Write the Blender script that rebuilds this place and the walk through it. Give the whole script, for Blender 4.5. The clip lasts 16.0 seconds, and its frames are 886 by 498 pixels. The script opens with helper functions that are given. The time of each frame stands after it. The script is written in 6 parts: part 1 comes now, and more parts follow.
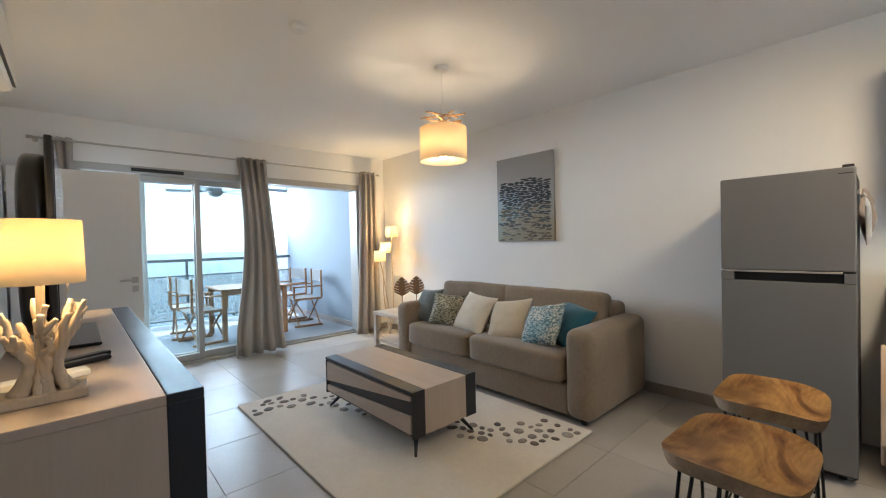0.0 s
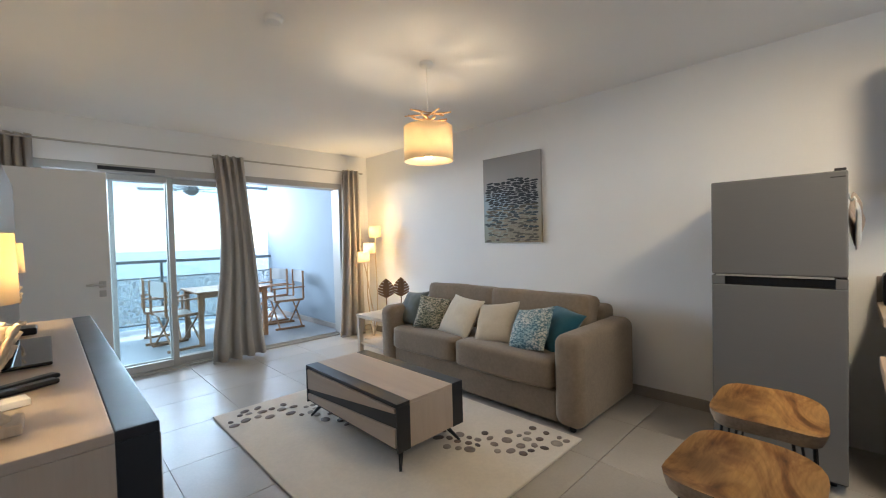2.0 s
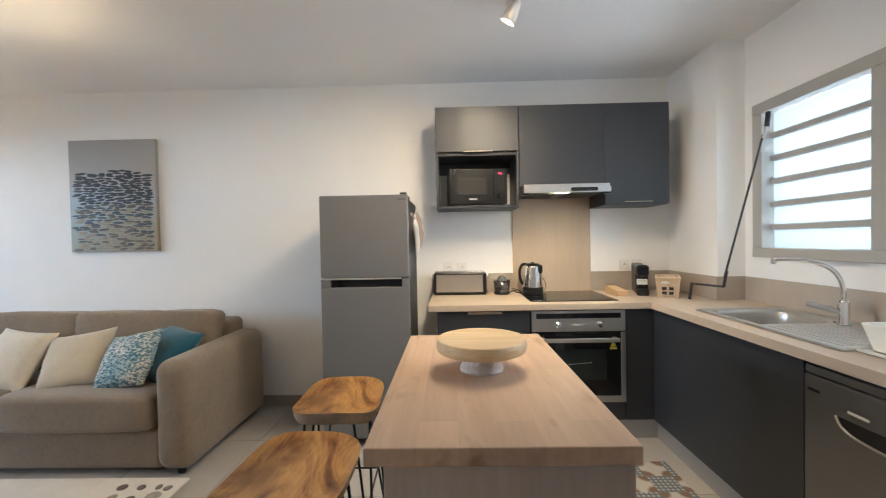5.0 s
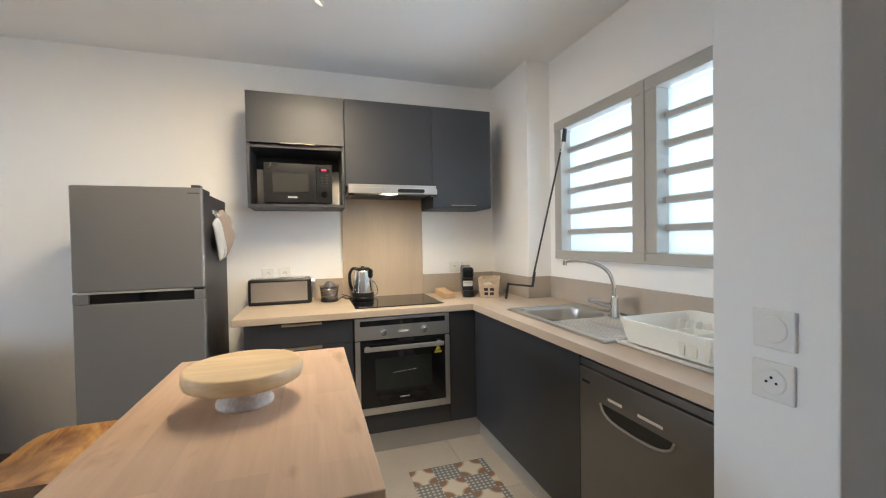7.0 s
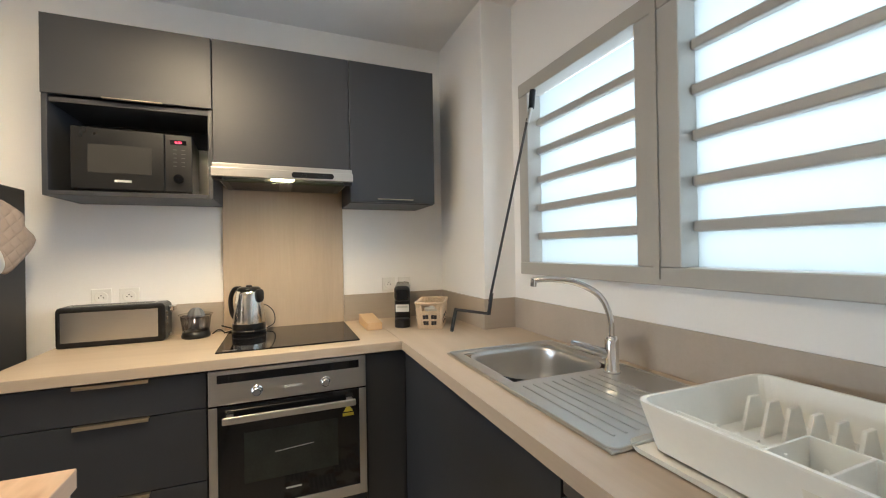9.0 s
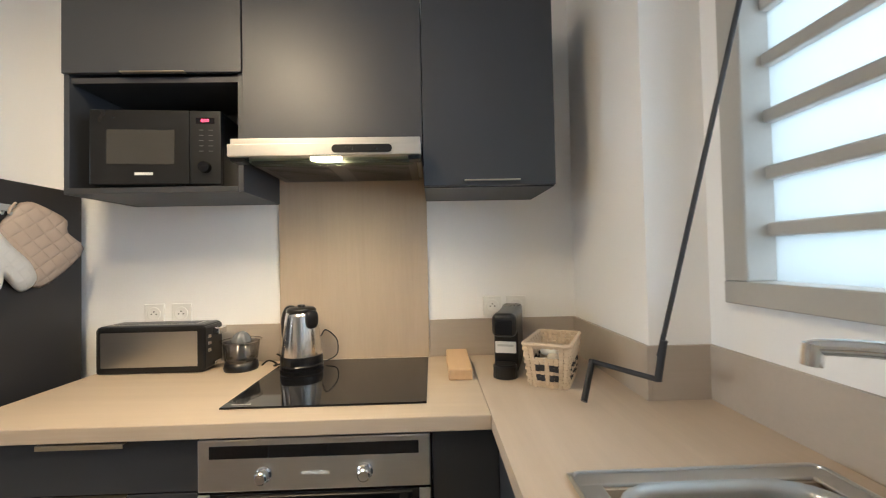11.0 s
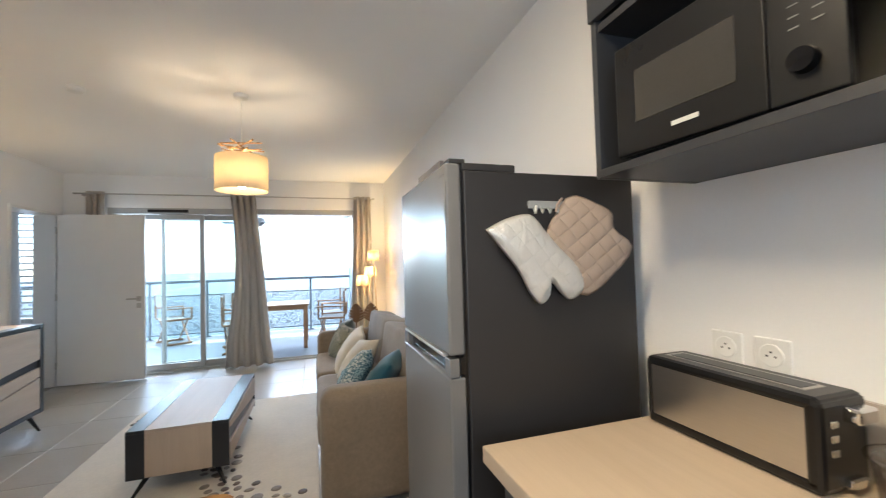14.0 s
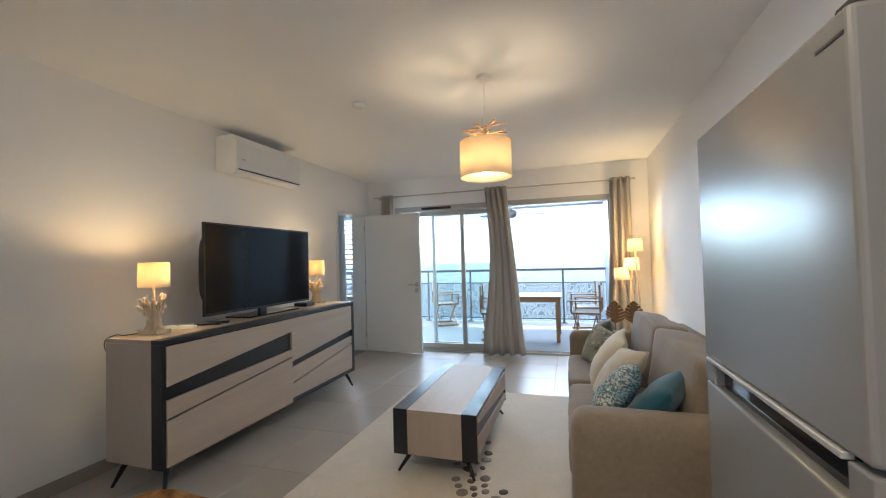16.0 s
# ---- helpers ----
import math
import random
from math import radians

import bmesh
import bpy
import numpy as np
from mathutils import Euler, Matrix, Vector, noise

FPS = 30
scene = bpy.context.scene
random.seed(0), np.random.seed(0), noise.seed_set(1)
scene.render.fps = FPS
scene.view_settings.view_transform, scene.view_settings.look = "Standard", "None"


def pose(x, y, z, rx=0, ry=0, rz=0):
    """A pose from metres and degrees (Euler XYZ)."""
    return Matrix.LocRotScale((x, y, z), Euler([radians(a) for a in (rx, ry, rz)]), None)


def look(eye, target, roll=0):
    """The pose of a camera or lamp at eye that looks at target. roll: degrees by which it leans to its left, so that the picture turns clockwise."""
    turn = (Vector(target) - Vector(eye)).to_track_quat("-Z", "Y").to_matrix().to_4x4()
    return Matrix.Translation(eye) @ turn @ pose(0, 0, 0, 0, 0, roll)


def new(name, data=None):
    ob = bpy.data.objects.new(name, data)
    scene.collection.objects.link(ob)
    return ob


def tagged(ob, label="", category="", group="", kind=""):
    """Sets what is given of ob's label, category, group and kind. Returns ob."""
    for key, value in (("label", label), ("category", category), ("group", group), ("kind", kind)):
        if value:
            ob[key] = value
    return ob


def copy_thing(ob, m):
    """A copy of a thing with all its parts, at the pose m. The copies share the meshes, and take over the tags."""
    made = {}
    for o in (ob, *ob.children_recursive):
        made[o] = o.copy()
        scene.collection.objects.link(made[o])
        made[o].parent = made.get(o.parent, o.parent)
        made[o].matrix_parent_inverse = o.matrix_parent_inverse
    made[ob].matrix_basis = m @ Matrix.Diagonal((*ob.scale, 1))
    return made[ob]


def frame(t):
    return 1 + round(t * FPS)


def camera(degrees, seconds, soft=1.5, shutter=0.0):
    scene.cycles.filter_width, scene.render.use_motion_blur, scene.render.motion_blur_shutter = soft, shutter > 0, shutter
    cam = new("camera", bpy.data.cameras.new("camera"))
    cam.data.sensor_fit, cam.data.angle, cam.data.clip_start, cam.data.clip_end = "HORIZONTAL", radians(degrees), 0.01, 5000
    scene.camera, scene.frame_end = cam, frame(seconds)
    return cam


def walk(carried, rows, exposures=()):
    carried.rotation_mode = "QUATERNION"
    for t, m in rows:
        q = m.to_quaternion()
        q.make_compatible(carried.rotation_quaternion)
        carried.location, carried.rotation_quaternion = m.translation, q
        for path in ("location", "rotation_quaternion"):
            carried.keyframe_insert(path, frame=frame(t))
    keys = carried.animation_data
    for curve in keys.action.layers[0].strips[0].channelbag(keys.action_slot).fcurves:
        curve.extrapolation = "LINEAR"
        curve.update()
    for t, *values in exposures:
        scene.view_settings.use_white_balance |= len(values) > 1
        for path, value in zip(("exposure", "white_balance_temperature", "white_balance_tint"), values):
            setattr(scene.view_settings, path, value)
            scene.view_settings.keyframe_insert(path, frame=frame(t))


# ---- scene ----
cam = camera(95.7, 16.0, 1.1, 0.2)
PATH = [
    (0, (0.08, 0.094, 1.29), (1.431, 1.568, 1.258), -1.4),
    (0.5, (0.08, 0.175, 1.293), (1.431, 1.649, 1.256), -1.3),
    (1, (0.083, 0.199, 1.307), (1.432, 1.675, 1.27), -1.4),
    (1.5, (0.096, 0.198, 1.337), (1.46, 1.66, 1.29), -1.5),
    (2, (0.149, 0.171, 1.332), (1.554, 1.594, 1.284), -1.5),
    (2.5, (0.217, 0.097, 1.322), (1.716, 1.421, 1.28), -1.5),
    (3, (0.297, 0.013, 1.329), (1.926, 1.172, 1.277), -1.5),
    (3.5, (0.341, -0.028, 1.33), (2.12, 0.884, 1.277), -1.4),
    (4, (0.345, -0.047, 1.33), (2.252, 0.553, 1.283), -1.2),
    (4.5, (0.362, -0.069, 1.322), (2.339, 0.232, 1.284), -1.0),
    (5, (0.376, -0.101, 1.316), (2.375, -0.059, 1.277), -1.1),
    (7.5, (0.639, -0.501, 1.317), (2.506, -1.218, 1.291), -0.9),
    (8.2, (0.914, -0.695, 1.305), (2.748, -1.494, 1.301), -0.9),
    (10.4, (1.68, -1.135, 1.301), (3.649, -1.486, 1.34), -1.1),
    (11, (1.9, -1.224, 1.311), (3.899, -1.28, 1.355), -1.2),
    (11.5, (2.081, -1.238, 1.309), (4.064, -0.989, 1.356), -1.3),
    (12, (2.29, -1.189, 1.32), (4.191, -0.57, 1.352), -1.5),
    (12.5, (2.446, -1.099, 1.321), (4.168, -0.082, 1.368), -1.6),
    (13.4, (2.577, -0.95, 1.336), (3.684, 0.715, 1.401), -1.6),
    (14, (2.571, -0.857, 1.347), (3.182, 1.046, 1.411), -1.6),
    (14.5, (2.569, -0.731, 1.34), (2.783, 1.257, 1.398), -1.6),
    (15, (2.579, -0.576, 1.331), (2.454, 1.419, 1.388), -1.5),
    (15.5, (2.577, -0.485, 1.344), (2.188, 1.476, 1.394), -1.6),
    (16, (2.601, -0.393, 1.336), (2.006, 1.515, 1.393), -1.5),
]
EXPOSURES = [(0, 1.54, 5790, 10), (1.5, 1.54, 5740, 10), (2.5, 1.48, 5690, 10), (3.0, 1.50, 6080, 10), (3.5, 1.44, 6730, 10), (4.5, 1.83, 6030, 10), (5, 2.00, 5680, 10),
             (7.5, 1.99, 5740, 10), (8.2, 1.93, 5840, 10), (10.4, 1.69, 6090, 10), (11.5, 1.93, 5630, 10), (12.0, 1.96, 5830, 10), (12.5, 1.91, 5630, 10), (13.0, 1.81, 5630, 10), (13.5, 1.73, 5680, 10),
             (14.5, 1.83, 5780, 10), (15.5, 1.53, 5850, 10), (16, 1.49, 5800, 10)]
walk(cam, [(t, look(eye, target, roll)) for t, eye, target, roll in PATH], EXPOSURES)

# ---- world, sun, large lights ----
SKY = 0.13
world = bpy.data.worlds.new("world")
scene.world = world
world.use_nodes = True
wn = world.node_tree
sky = wn.nodes.new("ShaderNodeTexSky")
sky.sky_type = "NISHITA"
sky.sun_disc = False
sky.sun_elevation = radians(70)
sky.sun_rotation = radians(9)
sky.air_density, sky.dust_density, sky.ozone_density = 1.0, 0.3, 2.0
wn.nodes["Background"].inputs[1].default_value = SKY
wn.links.new(sky.outputs[0], wn.nodes["Background"].inputs[0])
sun = bpy.data.lights.new("sun", "SUN")
sun.energy, sun.angle, sun.color = 3.5, radians(0.5), (1.0, 0.95, 0.86)
sun_ob = new("sun", sun)
# the sun stands high over the sea, ahead of the balcony
sun_ob.matrix_world = look((1.0, 6.2, 17), (0, 0, 0))


def lamp(name, place, watts, colour=(1.0, 0.65, 0.32), size=0.03):
    l = bpy.data.lights.new(name, "POINT")
    l.energy, l.color, l.shadow_soft_size = watts, colour, size
    ob = new(name, l)
    ob.location = place
    return ob


def sky_panel(name, m, w, h, watts, colour):
    l = bpy.data.lights.new(name, "AREA")
    l.shape, l.size, l.size_y, l.energy, l.color = "RECTANGLE", w, h, watts, colour
    ob = new(name, l)
    ob.matrix_world = m
    return ob


# added area lamps that stand in for the sky's light through the two windows
sky_panel("balcony_daylight", look((-0.2, 8.42, 2.05), (-0.2, 0.0, 1.75)), 6.8, 0.80, 128.0, (0.80, 0.90, 1.0))
sky_panel("kitchen_daylight", look((2.13, -2.30, 1.65), (2.13, 0, 1.45)), 1.5, 0.9, 14.0, (0.86, 0.94, 1.0))


# ---- materials ----
def base_mat(name):
    m = bpy.data.materials.new(name)
    m.use_nodes = True
    nt = m.node_tree
    return m, nt, nt.nodes["Principled BSDF"]


def node(nt, kind, **inputs):
    n = nt.nodes.new(kind)
    for k, v in inputs.items():
        n.inputs[k.replace("_", " ")].default_value = v
    return n


def noise_tex(nt, scale, stretch=(1, 1, 1), detail=4.0, rough=0.55, dist=0.0):
    tc = nt.nodes.new("ShaderNodeTexCoord")
    mp = nt.nodes.new("ShaderNodeMapping")
    mp.inputs["Scale"].default_value = stretch
    n = node(nt, "ShaderNodeTexNoise", Scale=scale, Detail=detail, Roughness=rough, Distortion=dist)
    nt.links.new(tc.outputs["Object"], mp.inputs[0])
    nt.links.new(mp.outputs[0], n.inputs["Vector"])
    return n.outputs["Fac"]


def ramp(nt, fac, stops):
    r = nt.nodes.new("ShaderNodeValToRGB")
    els = r.color_ramp.elements
    while len(els) < len(stops):
        els.new(0.5)
    for e, (p, c) in zip(els, stops):
        e.position, e.color = p, (*c, 1)
    nt.links.new(fac, r.inputs[0])
    return r.outputs[0]


def maths(nt, op, a, b):
    n = nt.nodes.new("ShaderNodeMath")
    n.operation = op
    for i, v in enumerate((a, b)):
        if isinstance(v, (int, float)):
            n.inputs[i].default_value = v
        else:
            nt.links.new(v, n.inputs[i])
    return n.outputs[0]


def mixed(nt, fac, a, b, blend="MIX"):
    n = nt.nodes.new("ShaderNodeMix")
    n.data_type, n.blend_type = "RGBA", blend
    for key, v in ((0, fac), (6, a), (7, b)):
        if isinstance(v, (int, float)):
            n.inputs[key].default_value = v
        elif isinstance(v, tuple):
            n.inputs[key].default_value = (*v, 1)
        else:
            nt.links.new(v, n.inputs[key])
    return n.outputs[2]


def bumped(nt, bsdf, height, strength, distance=0.01):
    b = node(nt, "ShaderNodeBump", Strength=strength, Distance=distance)
    nt.links.new(height, b.inputs["Height"])
    nt.links.new(b.outputs[0], bsdf.inputs["Normal"])


def shade(c, k):
    return tuple(min(1.0, v * k) for v in c)


def mat(name, col, rough=0.5, metal=0.0, var=0.07, scale=4.0, fine=90.0, bump=0.08, rvar=0.08, sheen=0.0, coat=0.0, stretch=(1, 1, 1), pieces=0.0):
    """A surface of one main colour, with broad and fine variation, uneven gloss and fine relief."""
    m, nt, b = base_mat(name)
    n1 = noise_tex(nt, scale, stretch)
    n2 = noise_tex(nt, fine, stretch, 3.0)
    f = maths(nt, "ADD", maths(nt, "MULTIPLY", n1, 0.65), maths(nt, "MULTIPLY", n2, 0.35))
    colour = ramp(nt, f, [(0.3, shade(col, 1 - var)), (0.7, shade(col, 1 + var))])
    if pieces:
        info = nt.nodes.new("ShaderNodeObjectInfo")
        hs = node(nt, "ShaderNodeHueSaturation")
        nt.links.new(maths(nt, "ADD", maths(nt, "MULTIPLY", info.outputs["Random"], pieces), 1 - pieces / 2), hs.inputs["Value"])
        nt.links.new(colour, hs.inputs["Color"])
        colour = hs.outputs[0]
    nt.links.new(colour, b.inputs["Base Color"])
    nt.links.new(maths(nt, "ADD", maths(nt, "MULTIPLY", n1, rvar * 2), rough - rvar), b.inputs["Roughness"])
    b.inputs["Metallic"].default_value = metal
    b.inputs["Sheen Weight"].default_value = sheen
    b.inputs["Coat Weight"].default_value = coat
    if bump:
        bumped(nt, b, n2, bump, 0.002)
    return m


def wood(name, dark, light, rough=0.45, grain=26.0, along="y", contrast=1.0, bump=0.12, pieces=0.0):
    """Grain that runs along one axis, with broad figure and fine pores."""
    m, nt, b = base_mat(name)
    s = {"x": (0.07, 1, 1), "y": (1, 0.07, 1), "z": (1, 1, 0.07)}[along]
    n1 = noise_tex(nt, grain * 0.25, s, 5.0, 0.6, 1.2)
    n2 = noise_tex(nt, grain * 4, s, 4.0, 0.6)
    f = maths(nt, "ADD", maths(nt, "MULTIPLY", n1, 0.7), maths(nt, "MULTIPLY", n2, 0.3))
    w = 0.22 / contrast
    colour = ramp(nt, f, [(0.5 - w, dark), (0.5 + w, light)])
    nt.links.new(colour, b.inputs["Base Color"])
    nt.links.new(maths(nt, "ADD", maths(nt, "MULTIPLY", n2, 0.15), rough - 0.07), b.inputs["Roughness"])
    bumped(nt, b, n2, bump, 0.002)
    return m


def cloth(name, col, weave=260.0, var=0.12, rough=0.9, sheen=0.3, bump=0.3, translucent=0.0):
    m, nt, b = base_mat(name)
    n1 = noise_tex(nt, 5.0)
    n2 = noise_tex(nt, weave, (1, 1, 1), 2.0)
    n3 = noise_tex(nt, 40.0, (1, 1, 1), 3.0)
    f = maths(nt, "ADD", maths(nt, "MULTIPLY", n1, 0.4), maths(nt, "ADD", maths(nt, "MULTIPLY", n2, 0.3), maths(nt, "MULTIPLY", n3, 0.3)))
    nt.links.new(ramp(nt, f, [(0.3, shade(col, 1 - var)), (0.7, shade(col, 1 + var))]), b.inputs["Base Color"])
    b.inputs["Roughness"].default_value = rough
    b.inputs["Sheen Weight"].default_value = sheen
    b.inputs["Specular IOR Level"].default_value = 0.2
    bumped(nt, b, maths(nt, "ADD", n2, n3), bump, 0.002)
    if translucent:
        out = nt.nodes["Material Output"]
        tr = nt.nodes.new("ShaderNodeBsdfTranslucent")
        tr.inputs[0].default_value = (*col, 1)
        mx = nt.nodes.new("ShaderNodeMixShader")
        mx.inputs[0].default_value = translucent
        nt.links.new(b.outputs[0], mx.inputs[1])
        nt.links.new(tr.outputs[0], mx.inputs[2])
        nt.links.new(mx.outputs[0], out.inputs[0])
    return m


def glass(name, tint=(1, 1, 1), rough=0.0):
    """A thin pane: clear, with a mirror's gloss at grazing angles."""
    m, nt, b = base_mat(name)
    out = nt.nodes["Material Output"]
    tr = nt.nodes.new("ShaderNodeBsdfTransparent")
    tr.inputs[0].default_value = (*tint, 1)
    gl = nt.nodes.new("ShaderNodeBsdfGlossy")
    gl.inputs["Roughness"].default_value = max(rough, 0.02)
    fr = node(nt, "ShaderNodeFresnel", IOR=1.45)
    mx = nt.nodes.new("ShaderNodeMixShader")
    nt.links.new(fr.outputs[0], mx.inputs[0])
    nt.links.new(tr.outputs[0], mx.inputs[1])
    nt.links.new(gl.outputs[0], mx.inputs[2])
    nt.links.new(mx.outputs[0], out.inputs[0])
    nt.nodes.remove(b)
    return m


def glow(name, col, strength):
    m, nt, b = base_mat(name)
    b.inputs["Base Color"].default_value = (*shade(col, 0.8), 1)
    b.inputs["Emission Color"].default_value = (*col, 1)
    b.inputs["Emission Strength"].default_value = strength
    return m


def staves(m, size):
    """Shifts the tone from stave to stave of a glued board."""
    nt = m.node_tree
    b = nt.nodes["Principled BSDF"]
    tc = nt.nodes.new("ShaderNodeTexCoord")
    mp = nt.nodes.new("ShaderNodeMapping")
    mp.inputs["Scale"].default_value = size
    nt.links.new(tc.outputs["Object"], mp.inputs[0])
    br = node(nt, "ShaderNodeTexBrick", Scale=1.0)
    br.inputs["Brick Width"].default_value, br.inputs["Row Height"].default_value = 1.0, 1.0
    br.inputs["Mortar Size"].default_value = 0.0
    br.inputs["Color1"].default_value, br.inputs["Color2"].default_value = (0.86, 0.85, 0.84, 1), (1.06, 1.05, 1.04, 1)
    nt.links.new(mp.outputs[0], br.inputs["Vector"])
    spots = ramp(nt, noise_tex(nt, 9.0, (0.35, 1, 1), 3.0), [(0.30, (0.72, 0.66, 0.60)), (0.40, (1, 1, 1))])
    colour = b.inputs["Base Color"].links[0].from_socket
    nt.links.new(mixed(nt, 1.0, mixed(nt, 1.0, colour, br.outputs[0], "MULTIPLY"), spots, "MULTIPLY"), b.inputs["Base Color"])
    return m


WALL = mat("wall_paint", (0.875, 0.865, 0.85), 0.75, var=0.02, scale=1.5, fine=140, bump=0.10)
CEIL = mat("ceiling_paint", (0.875, 0.865, 0.85), 0.85, var=0.02, scale=1.2, fine=120, bump=0.06)
WHITE = mat("white_lacquer", (0.80, 0.79, 0.77), 0.4, var=0.02, bump=0.03)
PLASTIC = mat("white_plastic", (0.80, 0.79, 0.76), 0.35, var=0.02, bump=0.02)
TILE = mat("floor_tile", (0.43, 0.40, 0.36), 0.32, var=0.10, scale=3.0, fine=60, bump=0.05, pieces=0.10)
JOINT = mat("tile_joint", (0.30, 0.28, 0.25), 0.8, var=0.1)
SKIRT = mat("skirting_tile", (0.36, 0.32, 0.28), 0.4, var=0.08)
ANTHRA = mat("anthracite_laminate", (0.029, 0.031, 0.036), 0.43, var=0.05, scale=2, fine=200, bump=0.04)
ANTHRA.node_tree.nodes["Principled BSDF"].inputs["Specular IOR Level"].default_value = 0.62
ANTHRA_IN = mat("anthracite_inside", (0.032, 0.032, 0.035), 0.5, var=0.05)
OAK = wood("light_oak_laminate", (0.44, 0.345, 0.245), (0.57, 0.465, 0.35), 0.42, 22, "y", 0.8, 0.06)
OAK_X = wood("light_oak_laminate_along_x", (0.46, 0.365, 0.27), (0.60, 0.495, 0.39), 0.42, 22, "x", 0.8, 0.06)
OAK_Z = wood("light_oak_laminate_upright", (0.42, 0.33, 0.24), (0.54, 0.44, 0.33), 0.45, 22, "z", 0.8, 0.06)
ISLAND_OAK = staves(wood("warm_oak_laminate", (0.50, 0.335, 0.215), (0.66, 0.475, 0.335), 0.40, 18, "x", 1.3, 0.06), (2.6, 11.0, 1.0))
UPSTAND = wood("taupe_upstand_laminate", (0.39, 0.335, 0.275), (0.48, 0.42, 0.355), 0.45, 22, "y", 0.7, 0.05)
PALE_OAK = wood("greyed_pale_oak", (0.42, 0.335, 0.265), (0.55, 0.455, 0.37), 0.5, 30, "y", 0.8, 0.10)
PALE_OAK_Z = wood("greyed_pale_oak_upright", (0.42, 0.335, 0.265), (0.55, 0.455, 0.37), 0.5, 30, "z", 0.8, 0.10)
BLACK_WOOD = mat("black_stained_wood", (0.017, 0.019, 0.024), 0.36, var=0.15, fine=160, bump=0.06)
BLACK = mat("black_plastic", (0.006, 0.006, 0.0065), 0.30, var=0.1, bump=0.03)
BLACK_METAL = mat("black_metal", (0.018, 0.018, 0.02), 0.4, 0.4, var=0.1)
GLOSS_BLACK = mat("black_glass", (0.006, 0.006, 0.007), 0.05, var=0.05, bump=0.0, rvar=0.015)
SCREEN = mat("dark_screen", (0.008, 0.009, 0.010), 0.12, var=0.05, bump=0.0, rvar=0.02)
SCREEN.node_tree.nodes["Principled BSDF"].inputs["Specular IOR Level"].default_value = 0.22
STEEL = mat("brushed_steel", (0.64, 0.62, 0.59), 0.34, 1.0, var=0.05, scale=3, fine=220, bump=0.05, stretch=(1, 0.08, 1))
FRIDGE = mat("grey_steel_finish", (0.185, 0.182, 0.178), 0.21, 0.12, var=0.04, scale=2, fine=260, bump=0.0, rvar=0.02, stretch=(1, 0.06, 1))
fb = FRIDGE.node_tree.nodes["Principled BSDF"]
fb.inputs["Specular IOR Level"].default_value = 0.28
fb.inputs["Anisotropic"].default_value, fb.inputs["Anisotropic Rotation"].default_value = 0.75, 0.25
FRIDGE_SIDE = mat("dark_grey_fridge_side", (0.024, 0.0225, 0.0225), 0.5, var=0.06, fine=220, bump=0.05)
CHROME = mat("chrome", (0.72, 0.72, 0.72), 0.10, 1.0, var=0.03, bump=0.0, rvar=0.03)
ALU = mat("taupe_aluminium", (0.46, 0.445, 0.41), 0.42, 0.2, var=0.04, bump=0.02)
NICKEL = mat("satin_nickel", (0.55, 0.53, 0.50), 0.3, 1.0, var=0.04, bump=0.02)
SOFA = cloth("taupe_velour", (0.235, 0.180, 0.125), 220, 0.20, sheen=0.22)
CURTAIN = cloth("taupe_curtain", (0.56, 0.51, 0.45), 300, 0.06, sheen=0.1, translucent=0.35)
SHADE = cloth("cream_lampshade", (0.80, 0.69, 0.51), 300, 0.06, sheen=0.0, bump=0.2, translucent=0.42)
RUG = cloth("cream_wool", (0.72, 0.66, 0.57), 180, 0.10, sheen=0.3, bump=0.6)
CLEAR = glass("clear_glass", (0.93, 0.97, 0.97))
DRIFT = wood("bleached_driftwood", (0.50, 0.38, 0.25), (0.74, 0.62, 0.46), 0.7, 30, "z", 1.0, 0.4)
BULB = glow("lit_bulb", (1.0, 0.78, 0.45), 14.0)


def clear_plastic(name, tint, gloss):
    m, nt, b = base_mat(name)
    tr = nt.nodes.new("ShaderNodeBsdfTransparent")
    tr.inputs[0].default_value = (*tint, 1)
    gl = nt.nodes.new("ShaderNodeBsdfGlossy")
    gl.inputs["Roughness"].default_value = 0.06
    mx = nt.nodes.new("ShaderNodeMixShader")
    mx.inputs[0].default_value = gloss
    nt.links.new(tr.outputs[0], mx.inputs[1])
    nt.links.new(gl.outputs[0], mx.inputs[2])
    nt.links.new(mx.outputs[0], nt.nodes["Material Output"].inputs[0])
    nt.nodes.remove(b)
    return m


# ---- building blocks ----
BASES = {}


def thing(name, base=(0, 0, 0), label="", category="", group="", kind=""):
    """An Empty at a thing's base, to carry its parts."""
    ob = new(name)
    ob.empty_display_size = 0.05
    ob.location = base
    BASES[ob] = Vector(base)
    return tagged(ob, label, category, group, kind)


def part(name, bm, material, parent=None, label="", smooth=False, kind=""):
    """Links a bmesh, in world places, as one mesh under a thing or a part."""
    me = bpy.data.meshes.new(name)
    bmesh.ops.recalc_face_normals(bm, faces=bm.faces)
    bm.to_mesh(me)
    bm.free()
    me.materials.append(material)
    base = BASES.get(parent, Vector((0, 0, 0)))
    me.transform(Matrix.Translation(-base))
    if smooth:
        me.polygons.foreach_set("use_smooth", [True] * len(me.polygons))
    ob = new(name, me)
    ob.parent = parent
    BASES[ob] = base
    return tagged(ob, label, "", "", kind)


def solid(name, bm, material, label="", category="", kind="", group="", smooth=False):
    """A thing that is one plain mesh."""
    return tagged(part(name, bm, material, None, "", smooth), label, category, group, kind)


